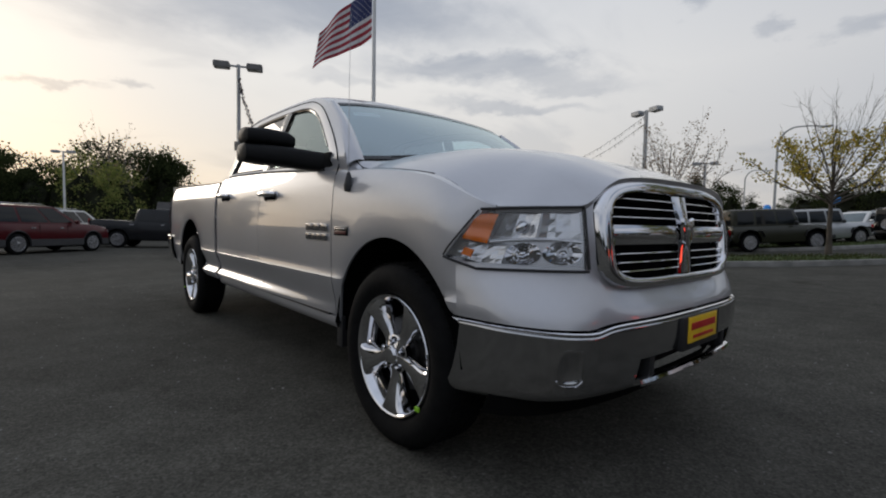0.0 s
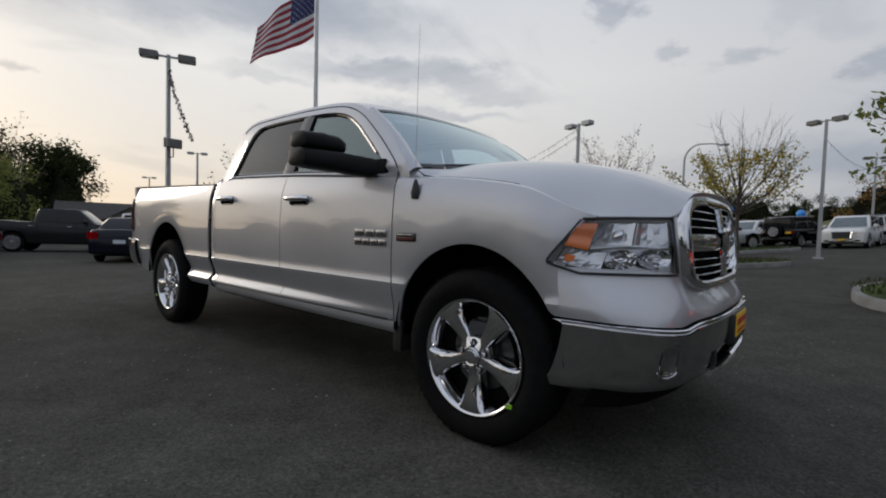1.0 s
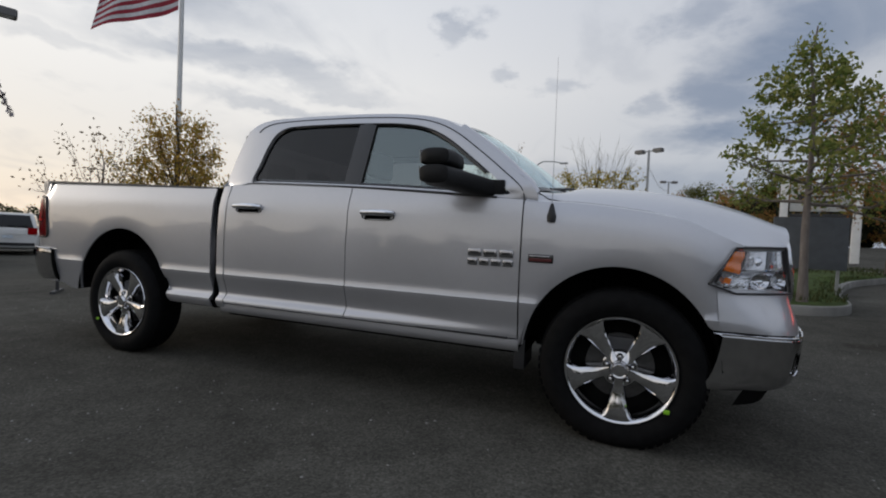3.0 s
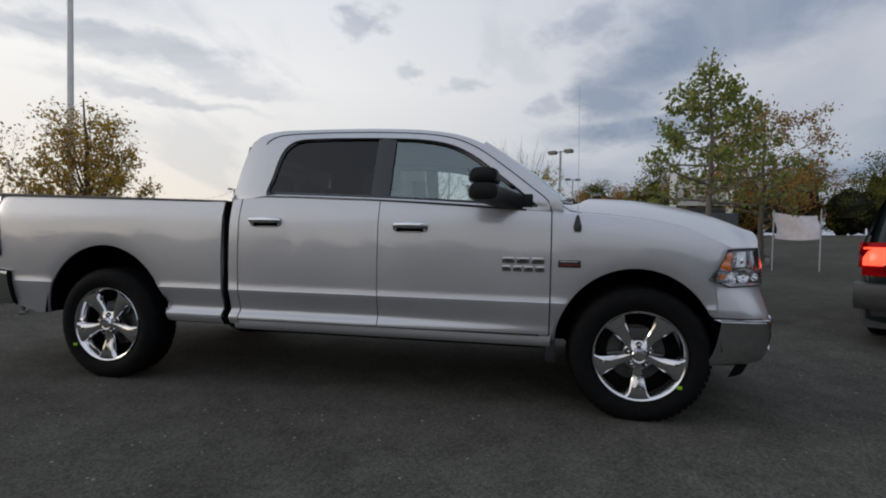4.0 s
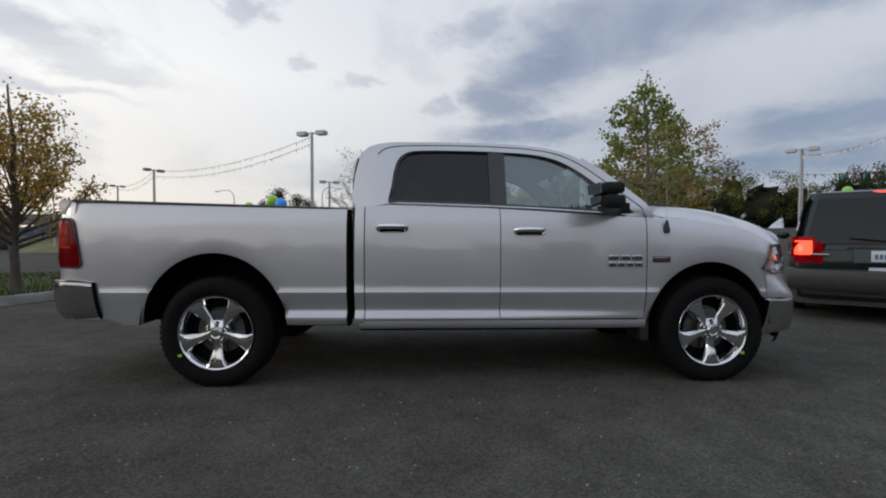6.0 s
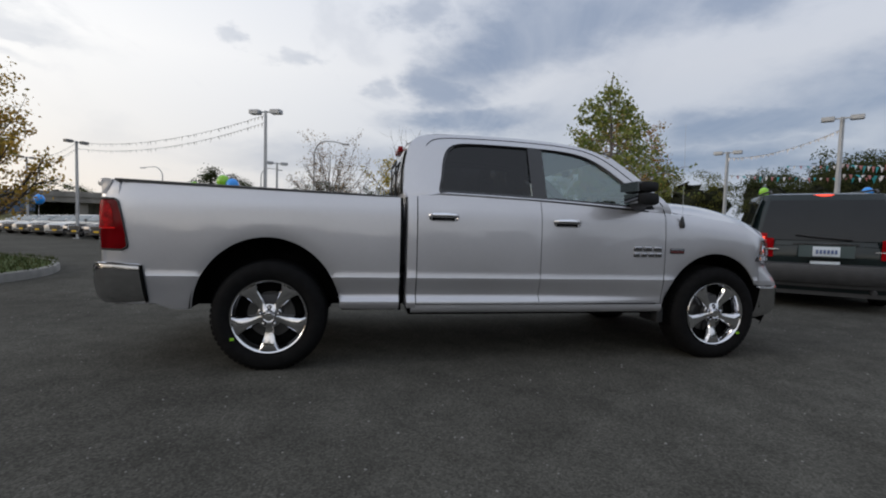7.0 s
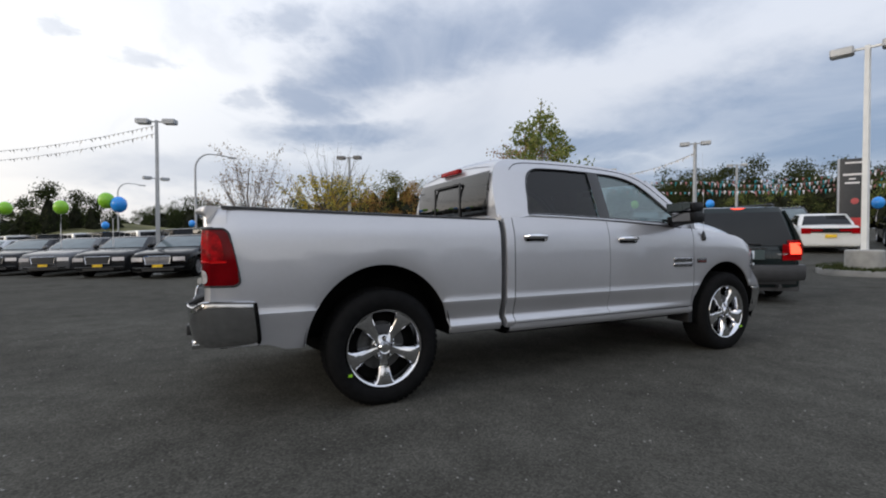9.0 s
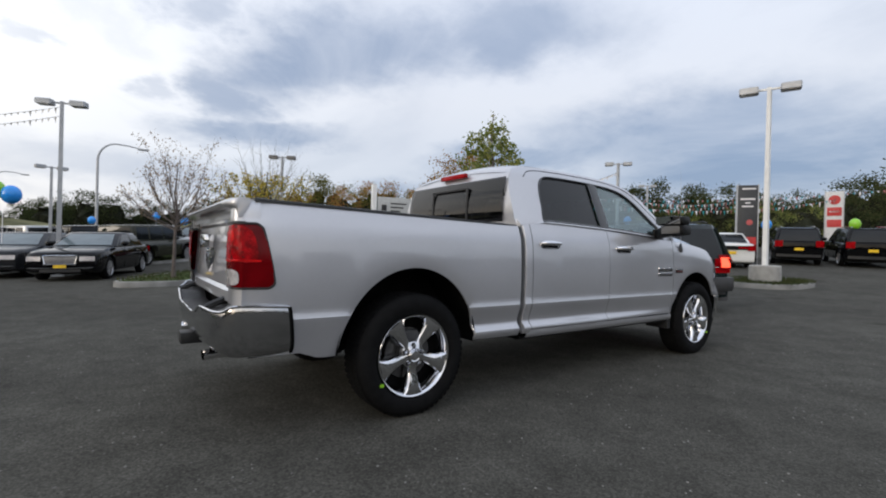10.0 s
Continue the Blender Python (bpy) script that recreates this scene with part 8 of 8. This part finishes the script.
for x in (-0.30, 0.30):
    box(x - 0.02, x + 0.02, 0.015, 0.05, -0.02, 1.40, 0.004).moved(am).obj("leg", DARKGREY, ab)
    box(x - 0.03, x + 0.03, -0.22, 0.24, -0.01, 0.03, 0.006).moved(am).obj("foot", DARKGREY, ab)
for x in (-0.30, -0.09, 0.12):
    box(x, x + 0.17, -0.022, -0.013, 1.19, 1.33, 0.004).moved(am).obj("letter_block", BLACK, ab)
for k in range(5):
    box(-0.30 + 0.125 * k, -0.20 + 0.125 * k, -0.022, -0.013, 1.09, 1.14, 0.002).moved(am).obj("text_bar", BLACK, ab)


def pylon(x, y, h, w, yaw, mat, label, bars, top_=True):
    p = thing("pylon_sign", (x, y, ground_z(x, y)), label, "sign")
    m = Matrix.Rotation(radians(yaw), 4, "Z")
    box(-w / 2, w / 2, -0.12, 0.12, 0.3, h, 0.02).moved(m).obj("panel", mat, p)
    box(-w / 2 - 0.04, -w / 2, -0.14, 0.14, -0.2, h + 0.03, 0.01).moved(m).obj("edge", LAMP_GREY, p)
    box(w / 2, w / 2 + 0.04, -0.14, 0.14, -0.2, h + 0.03, 0.01).moved(m).obj("edge", LAMP_GREY, p)
    for kind, x0, x1, z0, z1, mt_ in bars:
        if kind == "bar":
            box(x0, x1, -0.135, -0.118, z0, z1, 0.004).moved(m).obj("text_bar", mt_, p)
        else:
            lathe_y([(x1, -0.118), (x1, -0.135), (0.001, -0.14)], 24, (x0, 0, z0)).moved(m).obj("mark", mt_, p)
    return p


pylon(17.3, 6.3, 3.60, 0.76, -58, simple("black_panel", (0.03, 0.032, 0.036), 0.45), "black dealership pylon sign with pale bars and a red mark",
      [("bar", -0.22, 0.30, 3.40, 3.47, FLAG_WHITE), ("bar", -0.28, 0.28, 2.94, 3.02, FLAG_WHITE), ("bar", -0.10, 0.10, 2.78, 2.84, FLAG_WHITE), ("bar", -0.22, 0.22, 2.62, 2.69, FLAG_WHITE), ("dot", 0.08, 0.12, 1.95, 0, simple("mark_red", (0.45, 0.08, 0.08), 0.5)), ("bar", -0.34, 0.34, 0.95, 1.3, simple("sign_red", (0.5, 0.03, 0.03), 0.5))])
RED_PANEL = simple("sign_panel_red", (0.48, 0.03, 0.03), 0.5)
pylon(25.6, 5.4, 3.65, 0.72, -72, simple("pale_grey_panel", (0.60, 0.60, 0.60), 0.5), "pale pylon sign with a round red badge and red panels",
      [("dot", 0.0, 0.25, 3.20, 0, RED_PANEL), ("bar", -0.30, 0.30, 2.35, 2.80, RED_PANEL), ("bar", -0.30, 0.30, 1.75, 2.15, RED_PANEL), ("bar", -0.17, 0.17, 3.17, 3.24, FLAG_WHITE), ("bar", -0.21, 0.21, 2.53, 2.62, FLAG_WHITE)])


def balloons(x, y, z, r, cols, post=True):
    b = thing("balloon_cluster", (x, y, ground_z(x, y)), "pair of tied party balloons on a thin stick" if len(cols) > 1 else "party balloon on a thin stick", "balloons", "party balloons")
    rng = np.random.default_rng(int(abs(x * 100)))
    hz_ = z - ground_z(x, y)
    for i, cmat in enumerate(cols):
        off = Vector(((i - (len(cols) - 1) / 2) * r * 1.5, rng.uniform(-0.1, 0.1), rng.uniform(-0.12, 0.12)))
        g = ball((off.x, off.y, hz_ + off.z), r, 10, (1, 1, 1.12))
        g.obj("balloon", cmat, b, sharp=60)
        tube([(off.x, off.y, hz_ + off.z - r * 1.1), (0, 0, hz_ - r * 2.4)], 0.004, 4).obj("ribbon", FLAG_WHITE, b)
    tube([(0, 0, 1.1), (0, 0, hz_ - r * 2.4)], 0.012, 5).obj("stick", FLAG_WHITE, b)


BB, BG = BALLOON_BLUE, BALLOON_GREEN
for x, y, z, r, cols in ((-8.35, 16.0, 2.5, 0.25, (BG, BB)), (-12.9, 20.6, 2.45, 0.24, (BB, BG)), (-16.6, 24.6, 2.3, 0.26, (BG, BB)), (-22.2, 28.0, 2.0, 0.28, (BB,)), (-10.4, 18.4, 2.35, 0.24, (BG,)), (-7.0, 33.5, 2.4, 0.22, (BB,)), (-3.6, 33.0, 2.7, 0.22, (BB,)), (-11.6, 31.5, 2.1, 0.22, (BB,)),
                           (-0.6, 47.0, 3.2, 0.35, (BB,)), (3.0, 46.0, 3.1, 0.35, (BG,)), (16.9, 16.4, 3.1, 0.22, (BG,)), (19.6, 13.6, 3.2, 0.22, (BB,)), (19.0, 6.2, 2.6, 0.22, (BB,)), (21.6, 3.6, 2.7, 0.22, (BG,)), (23.4, 2.4, 2.6, 0.22, (BB,))):
    balloons(x, y, z, r, cols)

bus = thing("school_bus", (-10.5, 50.0, ground_z(-10.5, 50)), "yellow bus roofline beyond the parked cars", "bus")
SBY = simple("bus_yellow", (0.52, 0.30, 0.02), 0.45, 0, 0.3)
bmx = Matrix.Rotation(radians(160), 4, "Z") @ Matrix.Scale(0.64, 4)
box(-4.5, 3.2, -1.2, 1.2, 0.6, 2.6, 0.18, 3).moved(bmx).obj("body", SBY, bus)
box(3.1, 4.6, -1.0, 1.0, 0.6, 1.6, 0.15, 3).moved(bmx).obj("bonnet", SBY, bus)
for k in range(8):
    for s in (-1, 1):
        box(-4.2 + 0.9 * k, -3.45 + 0.9 * k, s * 1.2 - 0.015, s * 1.2 + 0.015, 1.7, 2.3, 0.005).moved(bmx).obj("window", CAR_DARKGLASS, bus)
for x in (-2.8, 3.4):
    for s in (-1, 1):
        lathe_y([(0.2, 0.1), (0.45, 0.1), (0.48, 0.0), (0.45, -0.1), (0.2, -0.1)], 20, (x, s * 1.05, 0.48)).moved(bmx).obj("wheel", RUBBER, bus)

# loose grit and a dropped leaf or two on the asphalt
rng = np.random.default_rng(77)
V, F = [], []
for k in range(1500):
    x, y = rng.uniform(-9, 4), rng.uniform(-3.4, 4.5)
    if -5.2 < x < 1.0 and -0.1 < y < 2.1:
        continue
    s = rng.uniform(0.003, 0.009)
    z = ground_z(x, y)
    i = len(V)
    V += [(x + s * math.cos(a) * rng.uniform(0.7, 1.3), y + s * math.sin(a) * rng.uniform(0.7, 1.3), z + 0.001) for a in (0, 1.57, 3.14, 4.71)] + [(x, y, z + s * 0.8)]
    F += [[i, i + 1, i + 4], [i + 1, i + 2, i + 4], [i + 2, i + 3, i + 4], [i + 3, i, i + 4]]
tagged(make("grit", V, F, simple("pale_grit", (0.22, 0.215, 0.20), 0.9), None, sharp=0), "small pale stones scattered on the asphalt", "gravel", kind="stuff")
